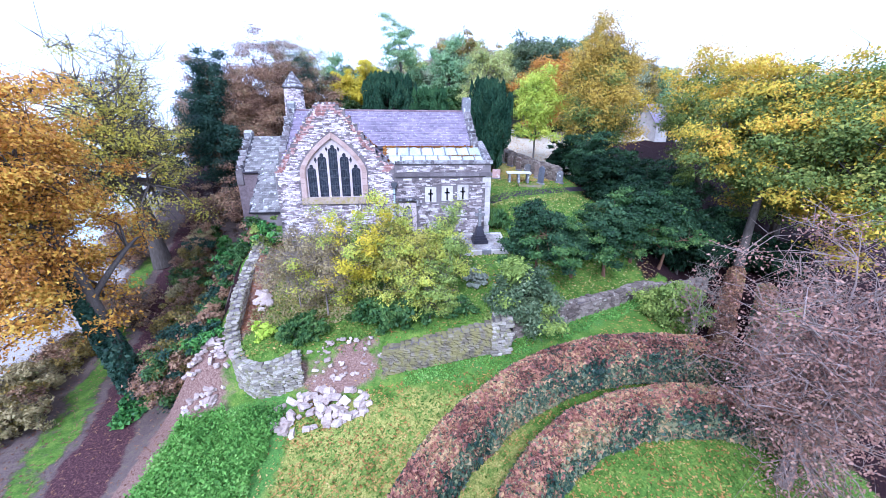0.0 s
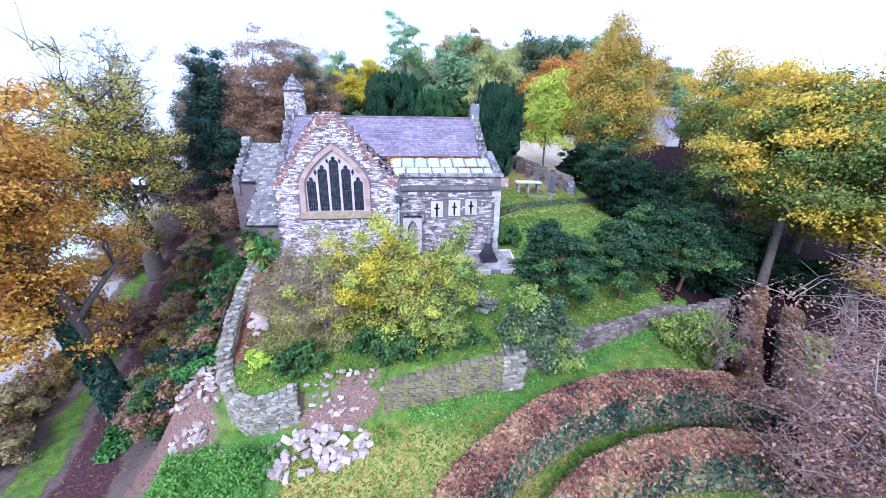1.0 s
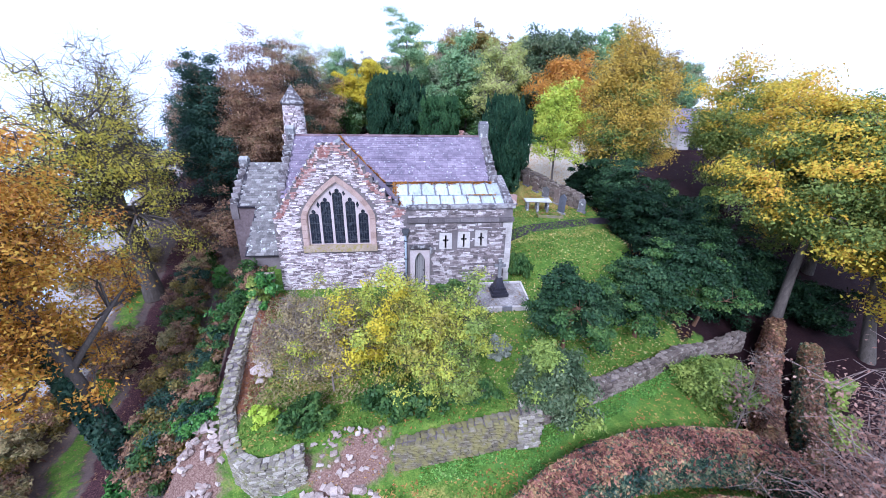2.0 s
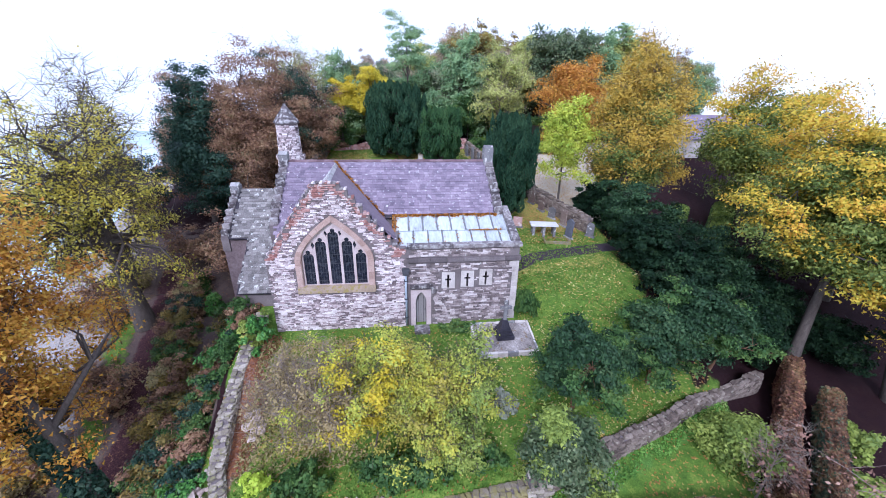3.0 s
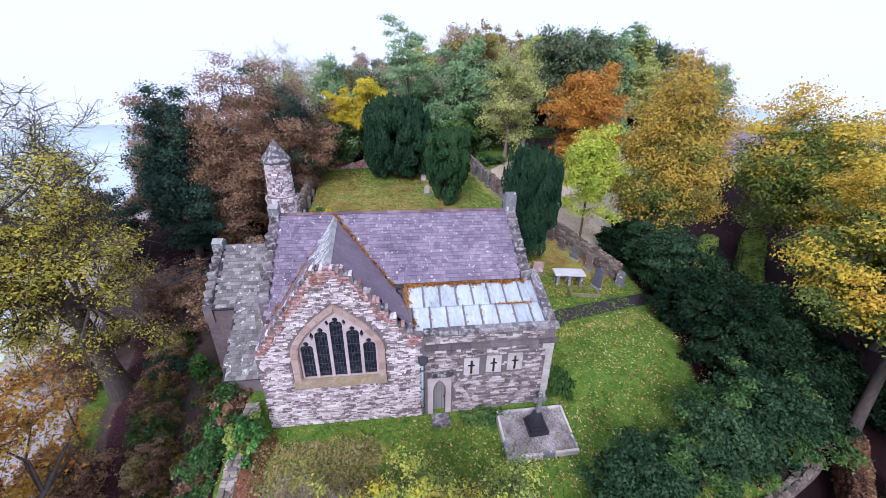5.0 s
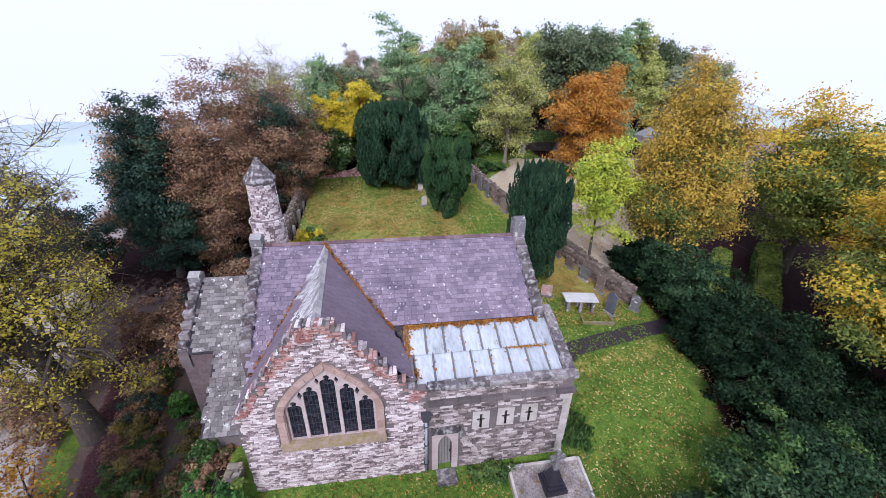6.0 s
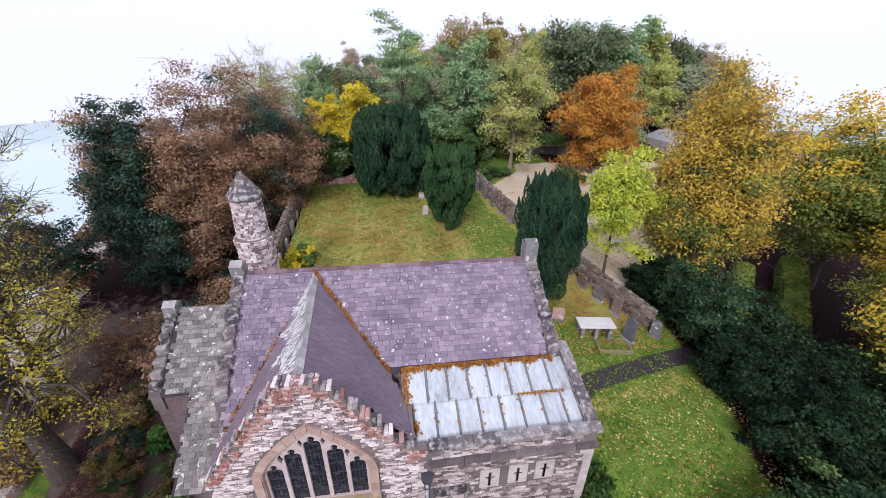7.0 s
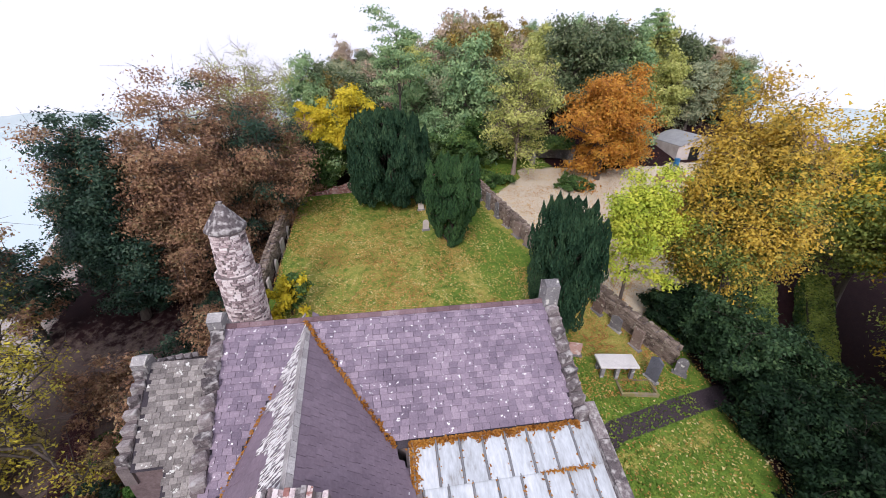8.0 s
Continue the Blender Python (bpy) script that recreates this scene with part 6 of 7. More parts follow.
chest.rotation_euler = (0, 0, radians(-9))
for dx, dy in ((-0.78, -0.3), (0.78, -0.3), (-0.78, 0.3), (0.78, 0.3), (0, -0.3), (0, 0.3)):
    bm = bmesh.new()
    box(bm, dx - 0.09, dx + 0.09, dy - 0.09, dy + 0.09, -0.2, 0.78, 0.01, rnd)
    part("leg", bm, GREYSTONE, chest)
bm = bmesh.new()
box(bm, -1.02, 1.02, -0.5, 0.5, 0.78, 0.9)
bmesh.ops.bevel(bm, geom=bm.edges[:], offset=0.02, segments=1, affect="EDGES")
part("slab", bm, WHITESTONE, chest, "white stone slab")


def headstone(x, y, w, hgt, turn, kind="round", label="worn grey headstone", mat=None, group="", lean=0.0, up=0.0):
    """A headstone with a shaped top on a low base."""
    t = thing("headstone", label, "gravestone", group, at=at(x, y, up))
    t.rotation_euler = (radians(lean), 0, radians(turn))
    if kind == "round":
        o = [(-w / 2, -0.3), (-w / 2, hgt * 0.75)] + [(-w / 2 * math.cos(a), hgt * 0.75 + hgt * 0.25 * math.sin(a)) for a in np.linspace(0.2, math.pi - 0.2, 9)] + [(w / 2, hgt * 0.75), (w / 2, -0.3)]
    elif kind == "point":
        o = [(-w / 2, -0.3), (-w / 2, hgt * 0.86), (0, hgt), (w / 2, hgt * 0.86), (w / 2, -0.3)]
    else:
        o = [(-w / 2, -0.3), (-w / 2, hgt), (w / 2, hgt), (w / 2, -0.3)]
    bm = prism(bmesh.new(), o, -0.06, 0.06)
    part("stone", bm, mat or GREYSTONE, t)
    bm = bmesh.new()
    box(bm, -w / 2 - 0.08, w / 2 + 0.08, -0.14, 0.14, -0.3, 0.1, 0.01, rnd)
    part("base", bm, GREYSTONE, t)
    return t


headstone(12.25, 7.1, 0.66, 1.5, -72, "point", "tall dark slate headstone leaning back", SLATESTONE, lean=-4)
kerb = thing("grave_kerb", "low stone kerb round a grassy grave", "grave kerb", at=at(11.2, 6.75))
kerb.rotation_euler = (0, 0, radians(-9))
for x0, x1, y0, y1 in ((-0.95, 0.95, -0.52, -0.40), (-0.95, 0.95, 0.40, 0.52), (-0.95, -0.83, -0.39, 0.39), (0.83, 0.95, -0.39, 0.39)):
    bm = bmesh.new()
    box(bm, x0, x1, y0, y1, -0.25, 0.10, 0.02, rnd)
    part("kerb_stone", bm, MOSSY, kerb)
hr = random.Random(21)
for k in range(13):
    t = k / 12
    x, y = 8.15 + (13.3 - 8.15) * t, 27.0 + (9.4 - 27.0) * t
    headstone(x - 0.62, y - 0.15, hr.uniform(0.5, 0.75), hr.uniform(0.9, 1.45), -70 + hr.uniform(-8, 8), hr.choice(("round", "point", "flat")), "old headstone standing against the churchyard wall", hr.choice((GREYSTONE, BROWNSTONE, BROWNSTONE)), "headstones along the wall", hr.uniform(-6, 2))
for k in range(7):
    headstone(-9.25, 13 + k * 2.2, hr.uniform(0.55, 0.8), hr.uniform(0.9, 1.3), 88 + hr.uniform(-6, 6), hr.choice(("round", "flat")), "pale old headstone leaning on the shore-side wall", PALE, "headstones along the shore-side wall", hr.uniform(-4, 4))
headstone(2.0, 22.6, 0.5, 0.9, 10, "round", "small white-topped headstone near the yew", PALE)
headstone(1.9, 25.6, 0.5, 0.85, 10, "round", "small pale headstone near the yew", PALE)
headstone(8.9, 9.2, 0.7, 0.85, -20, "flat", "brown headstone beside the narrow yew", BRICK)
headstone(14.0, 7.2, 0.55, 1.1, -40, "round", "grey headstone half hidden by shrubs", GREYSTONE)

# war memorial cross in its gravel plot
plot = thing("memorial_plot", "kerbed gravel plot with white edging stones", "memorial plot", at=(5.25, -1.55, -0.28))
plot.rotation_euler = (0, 0, radians(1))


def plot_z(y):
    return 0.08 + 0.24 * (y + 1.07)


for x0, x1, y0, y1 in ((-1.70, 1.70, -1.09, -0.98), (-1.70, -1.59, -0.97, 1.09), (1.59, 1.70, -0.97, 1.09), (-1.58, 1.58, 0.98, 1.09)):
    n_ = max(1, int(max(x1 - x0, y1 - y0) / 0.55))
    for k in range(n_):
        bm = bmesh.new()
        if x1 - x0 > y1 - y0:
            v = box(bm, x0 + (x1 - x0) * k / n_, x0 + (x1 - x0) * (k + 1) / n_ - 0.01, y0, y1, -0.5, 0.0, 0.012, rnd)
        else:
            v = box(bm, x0, x1, y0 + (y1 - y0) * k / n_, y0 + (y1 - y0) * (k + 1) / n_ - 0.01, -0.5, 0.0, 0.012, rnd)
        for q in v:
            if q.co.z > -0.25:
                q.co.z += plot_z(q.co.y)
        part("kerb_stone", bm, PALE if k % 3 else GREYSTONE, plot)
bm = bmesh.new()
slab(bm, [(-1.58, -0.97, plot_z(-0.97) - 0.06), (1.58, -0.97, plot_z(-0.97) - 0.06), (1.58, 0.97, plot_z(0.97) - 0.06), (-1.58, 0.97, plot_z(0.97) - 0.06)], 0.4)
part("gravel_bed", bm, GRAVEL, plot, "mixed gravel with fallen leaves")
memorial = thing("memorial_cross", "stone cross on a stepped black base", "memorial", at=(5.3, -1.35, -0.02))
memorial.rotation_euler = (0, 0, radians(3))
for k, (r0, z0, z1) in enumerate(((0.48, 0.0, 0.2), (0.40, 0.2, 0.36), (0.34, 0.36, 0.52))):
    bm = bmesh.new()
    box(bm, -r0, r0, -r0, r0, z0, z1)
    part("step", bm, DARKSTONE, memorial)
bm = bmesh.new()
v = box(bm, -0.28, 0.28, -0.28, 0.28, 0.52, 1.05)
for q in v:
    if q.co.z > 0.8:
        q.co.x *= 0.5
        q.co.y *= 0.5
part("plinth", bm, DARKSTONE, memorial, "tapered black granite plinth")
bm = bmesh.new()
box(bm, -0.09, 0.09, -0.07, 0.07, 1.05, 2.2)
box(bm, -0.32, 0.32, -0.065, 0.065, 1.72, 1.88)
part("cross", bm, GREYSTONE, memorial, "weathered grey stone cross")

# doorstep
bm = bmesh.new()
box(bm, 0.4, 1.25, -0.75, -0.08, -0.15, 0.06, 0.02, rnd)
tagged(part("doorstep", bm, COPING), "worn stone step at the vestry door", "step")

# ---- tumbled stones ----
def rubble(name, label, cx, cy, rx, ry, count, big, material, seed, mound=0.5, group=""):
    """A heap: each of its stones is a part."""
    heap = thing(name, label, "rubble heap", group, at=at(cx, cy))
    r = random.Random(seed)
    shapes = []
    for k in range(8):
        bm = bmesh.new()
        bmesh.ops.create_cube(bm, size=1.0)
        bmesh.ops.bevel(bm, geom=bm.edges[:], offset=r.uniform(0.08, 0.2), segments=1, affect="EDGES")
        for v in bm.verts:
            v.co += Vector((r.uniform(-1, 1), r.uniform(-1, 1), r.uniform(-1, 1))) * 0.13
        shapes.append(mesh_of(bm, material))
    z0 = g(cx, cy)
    for k in range(count):
        a, d = r.uniform(0, 6.283), math.sqrt(r.random())
        dx, dy = rx * d * math.cos(a), ry * d * math.sin(a)
        s = big * r.uniform(0.45, 1.1)
        o = new("stone", r.choice(shapes))
        o.parent = heap
        o.location = (dx, dy, g(cx + dx, cy + dy) - z0 + mound * (1 - d) * r.uniform(0.3, 1.0) + s * 0.12)
        o.scale = (s * r.uniform(0.8, 1.5), s * r.uniform(0.6, 1.0), s * r.uniform(0.35, 0.7))
        o.rotation_euler = (r.uniform(-0.5, 0.5), r.uniform(-0.5, 0.5), r.uniform(0, 6.28))
    return heap


rubble("rubble_heap", "heap of freshly tumbled pale wall stones on the grass", -3.4, -10.2, 2.2, 0.95, 100, 0.38, FRESH, 31, 0.36)
rubble("rubble_heap", "spill of broken wall stones on the bank", -8.7, -7.9, 1.2, 1.9, 100, 0.28, FRESH, 32, 0.3)
rubble("rubble_heap", "loose earth and stones in the wall's breach", -2.5, -8.6, 1.8, 0.55, 60, 0.2, FRESH, 33, 0.3)
rubble("rubble_heap", "flat slabs lying beside the side wall", -7.3, -4.6, 0.5, 0.6, 7, 0.5, FRESH, 34, 0.1)

# ---- clipped beech hedges ----
def hedge(name, label, line, width, height, seed, leaves, top_leaf="copper", side_leaf="hedge", size=0.13, group=""):
    """A clipped hedge along (x, y): a core painted dark as inner shade, leaves on its sides and differently coloured
    leaves on its top.
    """
    rng = np.random.default_rng(seed)
    line = np.array(line, float)
    seg = np.diff(line, axis=0)
    lens = np.hypot(seg[:, 0], seg[:, 1])
    cum = np.concatenate([[0], np.cumsum(lens)])
    foot = land(line[:, 0], line[:, 1])

    def along(u):
        k = np.clip(np.searchsorted(cum, u, side="right") - 1, 0, len(lens) - 1)
        t = (u - cum[k]) / lens[k]
        p = line[k] + seg[k] * t[:, None]
        d = seg[k] / lens[k][:, None]
        return p, np.stack([-d[:, 1], d[:, 0]], 1), foot[k] + (foot[k + 1] - foot[k]) * t

    root = thing(name, label, "hedge", group)
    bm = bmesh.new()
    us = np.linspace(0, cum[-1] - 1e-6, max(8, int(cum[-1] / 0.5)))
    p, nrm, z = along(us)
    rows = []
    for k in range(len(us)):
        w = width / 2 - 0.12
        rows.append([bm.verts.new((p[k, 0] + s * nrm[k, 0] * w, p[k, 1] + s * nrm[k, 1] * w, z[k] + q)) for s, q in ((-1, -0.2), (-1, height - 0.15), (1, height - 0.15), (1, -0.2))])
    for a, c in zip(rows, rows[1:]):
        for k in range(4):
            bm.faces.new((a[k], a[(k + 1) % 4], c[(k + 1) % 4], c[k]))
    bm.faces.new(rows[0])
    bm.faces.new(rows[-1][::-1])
    part("shade_core", bm, SHADECORE, root, "solid core coloured as the hedge's shaded inside")
    n_ = leaves
    u = rng.uniform(0, cum[-1] - 1e-6, n_)
    p, nrm, z = along(u)
    # round the section from one foot over the domed top to the other
    v = rng.uniform(0, 1, n_)
    rise = 0.45 * height / (1.8 * height + width)
    left_, right_ = v < rise * 2, v > 1 - rise * 2
    side = np.where(v < 0.5, -1.0, 1.0)
    q = np.where(left_, v / (rise * 2), np.where(right_, (1 - v) / (rise * 2), 1.0))
    s = np.where(left_ | right_, side, (v - 0.5) / (0.5 - 2 * rise))
    lump = np.array([noise.noise((a * 0.9, b_ * 1.6 + c * 2.0, seed)) for a, b_, c in zip(u, q, s)])
    out = s * (width / 2) * (1 - 0.10 * q ** 3) + side * (left_ | right_) * (0.12 * lump + rng.normal(0, 0.045, n_))
    zz = z + np.where(left_ | right_, q * (height - 0.2), height - 0.2 * s ** 4) + np.where(left_ | right_, 0.0, 0.14 * lump - rng.exponential(0.05, n_))
    pts = np.stack([p[:, 0] + nrm[:, 0] * out, p[:, 1] + nrm[:, 1] * out, zz], 1)
    flat_ = ~(left_ | right_)
    nn = np.where(flat_[:, None], np.array([0, 0, 1.3]), np.stack([side * nrm[:, 0], side * nrm[:, 1], np.full(n_, 0.35)], 1) * 1.2)
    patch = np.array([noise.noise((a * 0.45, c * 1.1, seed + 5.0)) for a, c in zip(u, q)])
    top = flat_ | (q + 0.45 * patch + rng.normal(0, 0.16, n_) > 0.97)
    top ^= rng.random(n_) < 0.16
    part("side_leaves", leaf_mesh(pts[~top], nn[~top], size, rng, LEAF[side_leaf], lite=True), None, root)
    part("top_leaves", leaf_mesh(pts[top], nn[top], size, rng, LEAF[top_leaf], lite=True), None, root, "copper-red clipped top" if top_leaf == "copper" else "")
    return root


# near-black core colour, painting the shade between the hedge leaves
SHADECORE = rough_material("hedge_inner_shade", [(0.3, (0.012, 0.014, 0.010)), (0.7, (0.035, 0.03, 0.022))])


def arc(cx, cy, rx, ry, a0, a1, n_=26):
    return [(cx + rx * math.cos(radians(a)), cy + ry * math.sin(radians(a))) for a in np.linspace(a0, a1, n_)]


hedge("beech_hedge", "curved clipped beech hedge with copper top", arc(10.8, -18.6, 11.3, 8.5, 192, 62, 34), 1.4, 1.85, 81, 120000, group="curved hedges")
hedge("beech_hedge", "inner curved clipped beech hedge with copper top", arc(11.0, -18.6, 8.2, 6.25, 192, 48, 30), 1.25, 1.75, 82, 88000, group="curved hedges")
hedge("beech_hedge", "long straight clipped beech hedge", [(15.2, -10.3), (16.4, -9.0), (18.0, -7.3), (20.0, -5.35), (22.0, -3.45), (23.6, -2.0)], 0.85, 1.8, 83, 38000, "hedge_top", "copper", group="straight hedges")
hedge("beech_hedge", "long straight clipped beech hedge", [(16.6, -11.3), (18.2, -9.6), (20.0, -7.75), (22.0, -5.85), (23.7, -4.3)], 0.8, 1.8, 84, 36000, "hedge_top", "hedge", group="straight hedges")
hedge("yew_hedge", "low clipped green hedge of the garden walk", [(21.2, 7.6), (23.3, 10.4), (26.8, 14.4)], 1.3, 1.8, 85, 20000, "topiary", "green", 0.13, "garden walk hedges")
hedge("yew_hedge", "low clipped green hedge of the garden walk", [(24.4, 6.9), (27.6, 10.4), (31.6, 14.6)], 1.7, 1.9, 86, 26000, "topiary", "green", 0.13, "garden walk hedges")

# ---- farm buildings beyond the yard ----
def gabled(name, label, x0, x1, y0, y1, eave, ridge, wall_mat, roof_mat, openings=()):
    """A long low building with a gabled roof along x."""
    b_ = thing(name, label, "building")
    z0 = g((x0 + x1) / 2, y0)
    bm = bmesh.new()
    box(bm, x0, x1, y0, y1, z0 - 1.5, z0 + eave)
    for xx in (x0, x1):
        v = [bm.verts.new((xx, yy, zz)) for yy, zz in ((y0, z0 + eave), ((y0 + y1) / 2, z0 + ridge - 0.1), (y1, z0 + eave))]
        bm.faces.new(v)
    part("wall", bm, wall_mat, b_)
    ym = (y0 + y1) / 2
    for ya in (y0 - 0.3, y1 + 0.3):
        bm = bmesh.new()
        slab(bm, [(x0 - 0.3, ya, z0 + eave - 0.12), (x1 + 0.3, ya, z0 + eave - 0.12), (x1 + 0.3, ym, z0 + ridge), (x0 - 0.3, ym, z0 + ridge)], 0.1)
        part("roof", bm, roof_mat, b_)
    # openings are black panels on the solid wall, painted as shade
    for xa, xb, za, zb in openings:
        bm = bmesh.new()
        box(bm, xa, xb, y0 - 0.03, y0 + 0.05, z0 + za, z0 + zb)
        part("doorway", bm, DARK, b_, "black panel standing for an open doorway's shade")
    return b_


gabled("barn", "long low stone barn with a grey slate roof", 36.2, 47, 27.5, 33, 2.5, 5.2, PALE, SLATE, ((38, 39.4, 0, 1.9), (41.5, 43, 0, 1.9), (45, 46, 0.6, 1.8)))

# round-roofed shed
shed = thing("round_roofed_shed", "pale shed with a curved grey sheet roof", "shed")
SX0, SX1, SY0, SY1 = 33.0, 38.6, 34.0, 39.0
sz = g(39, 34) - 0.4
bm = bmesh.new()
prism(bm, [(SX0, sz - 1), (SX0, sz + 2.0)] + [(SX0 + (SX1 - SX0) * k / 12, sz + 2.0 + 1.0 * math.sin(math.pi * k / 12)) for k in range(1, 12)] + [(SX1, sz + 2.0), (SX1, sz - 1)], SY0, SY1)
part("wall", bm, PALE, shed)
bm = bmesh.new()
curve_ = [(SX0 + (SX1 - SX0) * k / 16, sz + 2.06 + math.sin(math.pi * k / 16)) for k in range(17)]
prism(bm, curve_ + [(x, z - 0.06) for x, z in curve_[::-1]], SY0 - 0.3, SY1)
part("roof", bm, METALROOF, shed, "curved corrugated sheet roof")
# black panel for the doorway's shade; the wall behind is closed
bm = bmesh.new()
box(bm, SX0 + 1.6, SX0 + 2.9, SY0 - 0.03, SY0 + 0.05, sz - 0.2, sz + 1.9)
part("doorway", bm, DARK, shed, "black panel standing for an open doorway's shade")

# open lean-to under the trees
lean = thing("open_shelter", "dark open shelter of stone under overhanging trees", "shelter")
lx0, lx1, ly = 15.2, 19.2, 33.2
lz = g(17, 33)
for x0, x1, y0, y1, z1 in ((lx0, lx1, ly + 2.0, ly + 2.4, 2.0), (lx0 - 0.3, lx0, ly, ly + 2.4, 2.0), (lx1, lx1 + 0.35, ly - 0.3, ly + 2.4, 2.2)):
    bm = bmesh.new()
    box(bm, x0, x1, y0, y1, lz - 1, lz + z1)
    part("wall", bm, GREYSTONE, lean)
bm = bmesh.new()
slab(bm, [(lx0 - 0.4, ly - 0.2, lz + 1.9), (lx1 + 0.4, ly - 0.2, lz + 1.9), (lx1 + 0.4, ly + 2.6, lz + 2.4), (lx0 - 0.4, ly + 2.6, lz + 2.4)], 0.12)
part("roof", bm, MOSSY, lean)
rgl = np.random.default_rng(77)
n_ = 5200
lx_, ly_ = rgl.uniform(lx0 - 0.5, lx1 + 0.5, n_), rgl.uniform(ly - 0.35, ly + 2.6, n_)
pts = np.stack([lx_, ly_, lz + 1.95 + 0.18 * (ly_ - ly) + np.abs(rgl.normal(0, 0.22, n_))], 1)
part("ivy", leaf_mesh(pts, np.tile([0, -0.3, 1.0], (n_, 1)), 0.17, rgl, LEAF["green"], lite=True), None, lean, "ivy trailing over the roof")
# low brick wall and blue drum of the farmyard
bm = bmesh.new()
box(bm, 27.5, 30.5, 29.2, 29.6, g(29, 29) - 0.5, g(29, 29) + 1.0)
tagged(part("yard_wall", bm, BRICK), "low red brick wall at the farmyard", "wall", kind="structure")
bm = bmesh.new()
bmesh.ops.create_cone(bm, segments=14, radius1=0.3, radius2=0.3, depth=0.8, cap_ends=True, matrix=Matrix.Translation((32.0, 32.5, g(32, 32.5) + 0.5)))
tagged(part("blue_drum", bm, BLUEPAINT), "blue plastic drum standing in the farmyard", "drum")

# ---- low growth and litter ----
rg = np.random.default_rng(9)


def scatter(name, label, category, inside, box_, count, size, leaf, height, upright=0.9):
    """Loose low leaves over a stretch of ground, as one piece of stuff."""
    x, y = rg.uniform(box_[0], box_[1], count), rg.uniform(box_[2], box_[3], count)
    keep = inside(x, y)
    x, y = x[keep], y[keep]
    z = land(x, y) + np.abs(rg.normal(0, height, len(x))) + 0.015
    pts = np.stack([x, y, z], 1)
    nrm = np.tile([0, 0, upright], (len(x), 1))
    tagged(new(name, leaf_mesh(pts, nrm, size * 1.1, rg, LEAF[leaf], lite=True)), label, category, kind="stuff")


def lumps(x, y, s, seed):
    return np.array([noise.noise((a * s, c * s, seed)) for a, c in zip(x, y)])


scatter("weed_patch", "lush bright green weeds on the bank", "weeds", lambda x, y: (x > -9.4 + 0.5 * lumps(x, y, 0.8, 1)) & (x < -4.9 + 0.12 * (y + 9.4) + 0.5 * lumps(x, y, 0.8, 2)) & (y < -9.9 - 0.05 * (x + 5) + 0.4 * lumps(x, y, 0.9, 3)), (-10, -4, -24, -9), 110000, 0.075, "nettle", 0.22, 0.4)
scatter("weed_patch", "green weeds along the foot of the wall", "weeds", lambda x, y: (y < wall_line(x) - 0.35) & (y > wall_line(x) - 1.1 + 0.5 * lumps(x, y, 0.9, 4)) & (x > 0.3), (0.3, 17, -10, -4), 34000, 0.065, "nettle", 0.08, 0.7)
scatter("dry_grass", "tall dry straw-coloured grass inside the wall", "grass", lambda x, y: (x > -7.6) & (x < -2.2 + lumps(x, y, 0.5, 5)) & (y > -6.8) & (y < -0.9), (-8, -1, -7.5, -0.5), 9000, 0.085, "dry", 0.10, 0.5)
scatter("ivy_patch", "ivy creeping over the bank", "ivy", lambda x, y: np.hypot((x + 13.6), (y + 6.2) * 0.7) < 1.1 + 0.5 * lumps(x, y, 0.8, 6), (-17.5, -12.5, -9, -2), 9000, 0.14, "ivy", 0.14, 0.7)
scatter("fallen_leaves", "yellow and brown leaves scattered over the lawns", "leaves", lambda x, y: ((np.abs(x + 0.9) > 7.3) | (y < -0.1) | (y > 11.6)) & ((np.abs(y - np.interp(x, [6.6, 9, 13, 17], [3.5, 4.8, 5.5, 6.1])) > 0.6) | (x < 6.5)) & (lumps(x, y, 0.3, 8) > -0.35), (-9, 16, -32, 29), 38000, 0.07, "litter", 0.004, 3.0)
scatter("fallen_leaves", "thick drift of leaves on the churchyard lawn", "leaves", lambda x, y: lumps(x, y, 0.22, 7) > -0.12, (-9, 6, 11.8, 28), 16000, 0.085, "litter", 0.004, 3.0)
scatter("fallen_leaves", "thick drift of leaves round the table tomb", "leaves", lambda x, y: (x < 13.6 - 0.28 * (y - 9)) & (lumps(x, y, 0.5, 9) > -0.25), (7.6, 14, 6.4, 17), 5200, 0.085, "litter", 0.004, 3.0)
scatter("fallen_leaves", "leaf litter under the trees", "leaves", lambda x, y: x < -9.5, (-22, -9.5, -16, 16), 6000, 0.07, "litter_dark", 0.006, 3.0)
scatter("fallen_leaves", "leaves blown over the gravel yard", "leaves", lambda x, y: x > 9.5 + 0.3 * (28 - y), (9, 24, 12, 33), 9000, 0.085, "litter", 0.004, 3.0)
scatter("fallen_leaves", "pale yellow leaves lying on the lawn", "leaves", lambda x, y: (y > wall_line(x) + 0.3) & ((x > 6.6) | (y < -0.3)) & (np.abs(y - np.interp(x, [6.6, 9, 13, 17], [3.5, 4.8, 5.5, 6.1])) > 0.6) & (lumps(x, y, 0.45, 11) > -0.3), (-2, 16.5, -7, 6), 5200, 0.085, "litter_pale", 0.006, 3.0)
scatter("fallen_leaves", "pale leaves on the churchyard lawn", "leaves", lambda x, y: lumps(x, y, 0.3, 12) > -0.25, (-9, 8, 12, 28.5), 7000, 0.085, "litter_pale", 0.006, 3.0)
scatter("fallen_leaves", "brown and yellow leaves on the grass by the hedges", "leaves", lambda x, y: (y < -9.5) & (lumps(x, y, 0.5, 13) > -0.3), (-4.5, 14, -17, -9.4), 6000, 0.075, "litter", 0.006, 3.0)
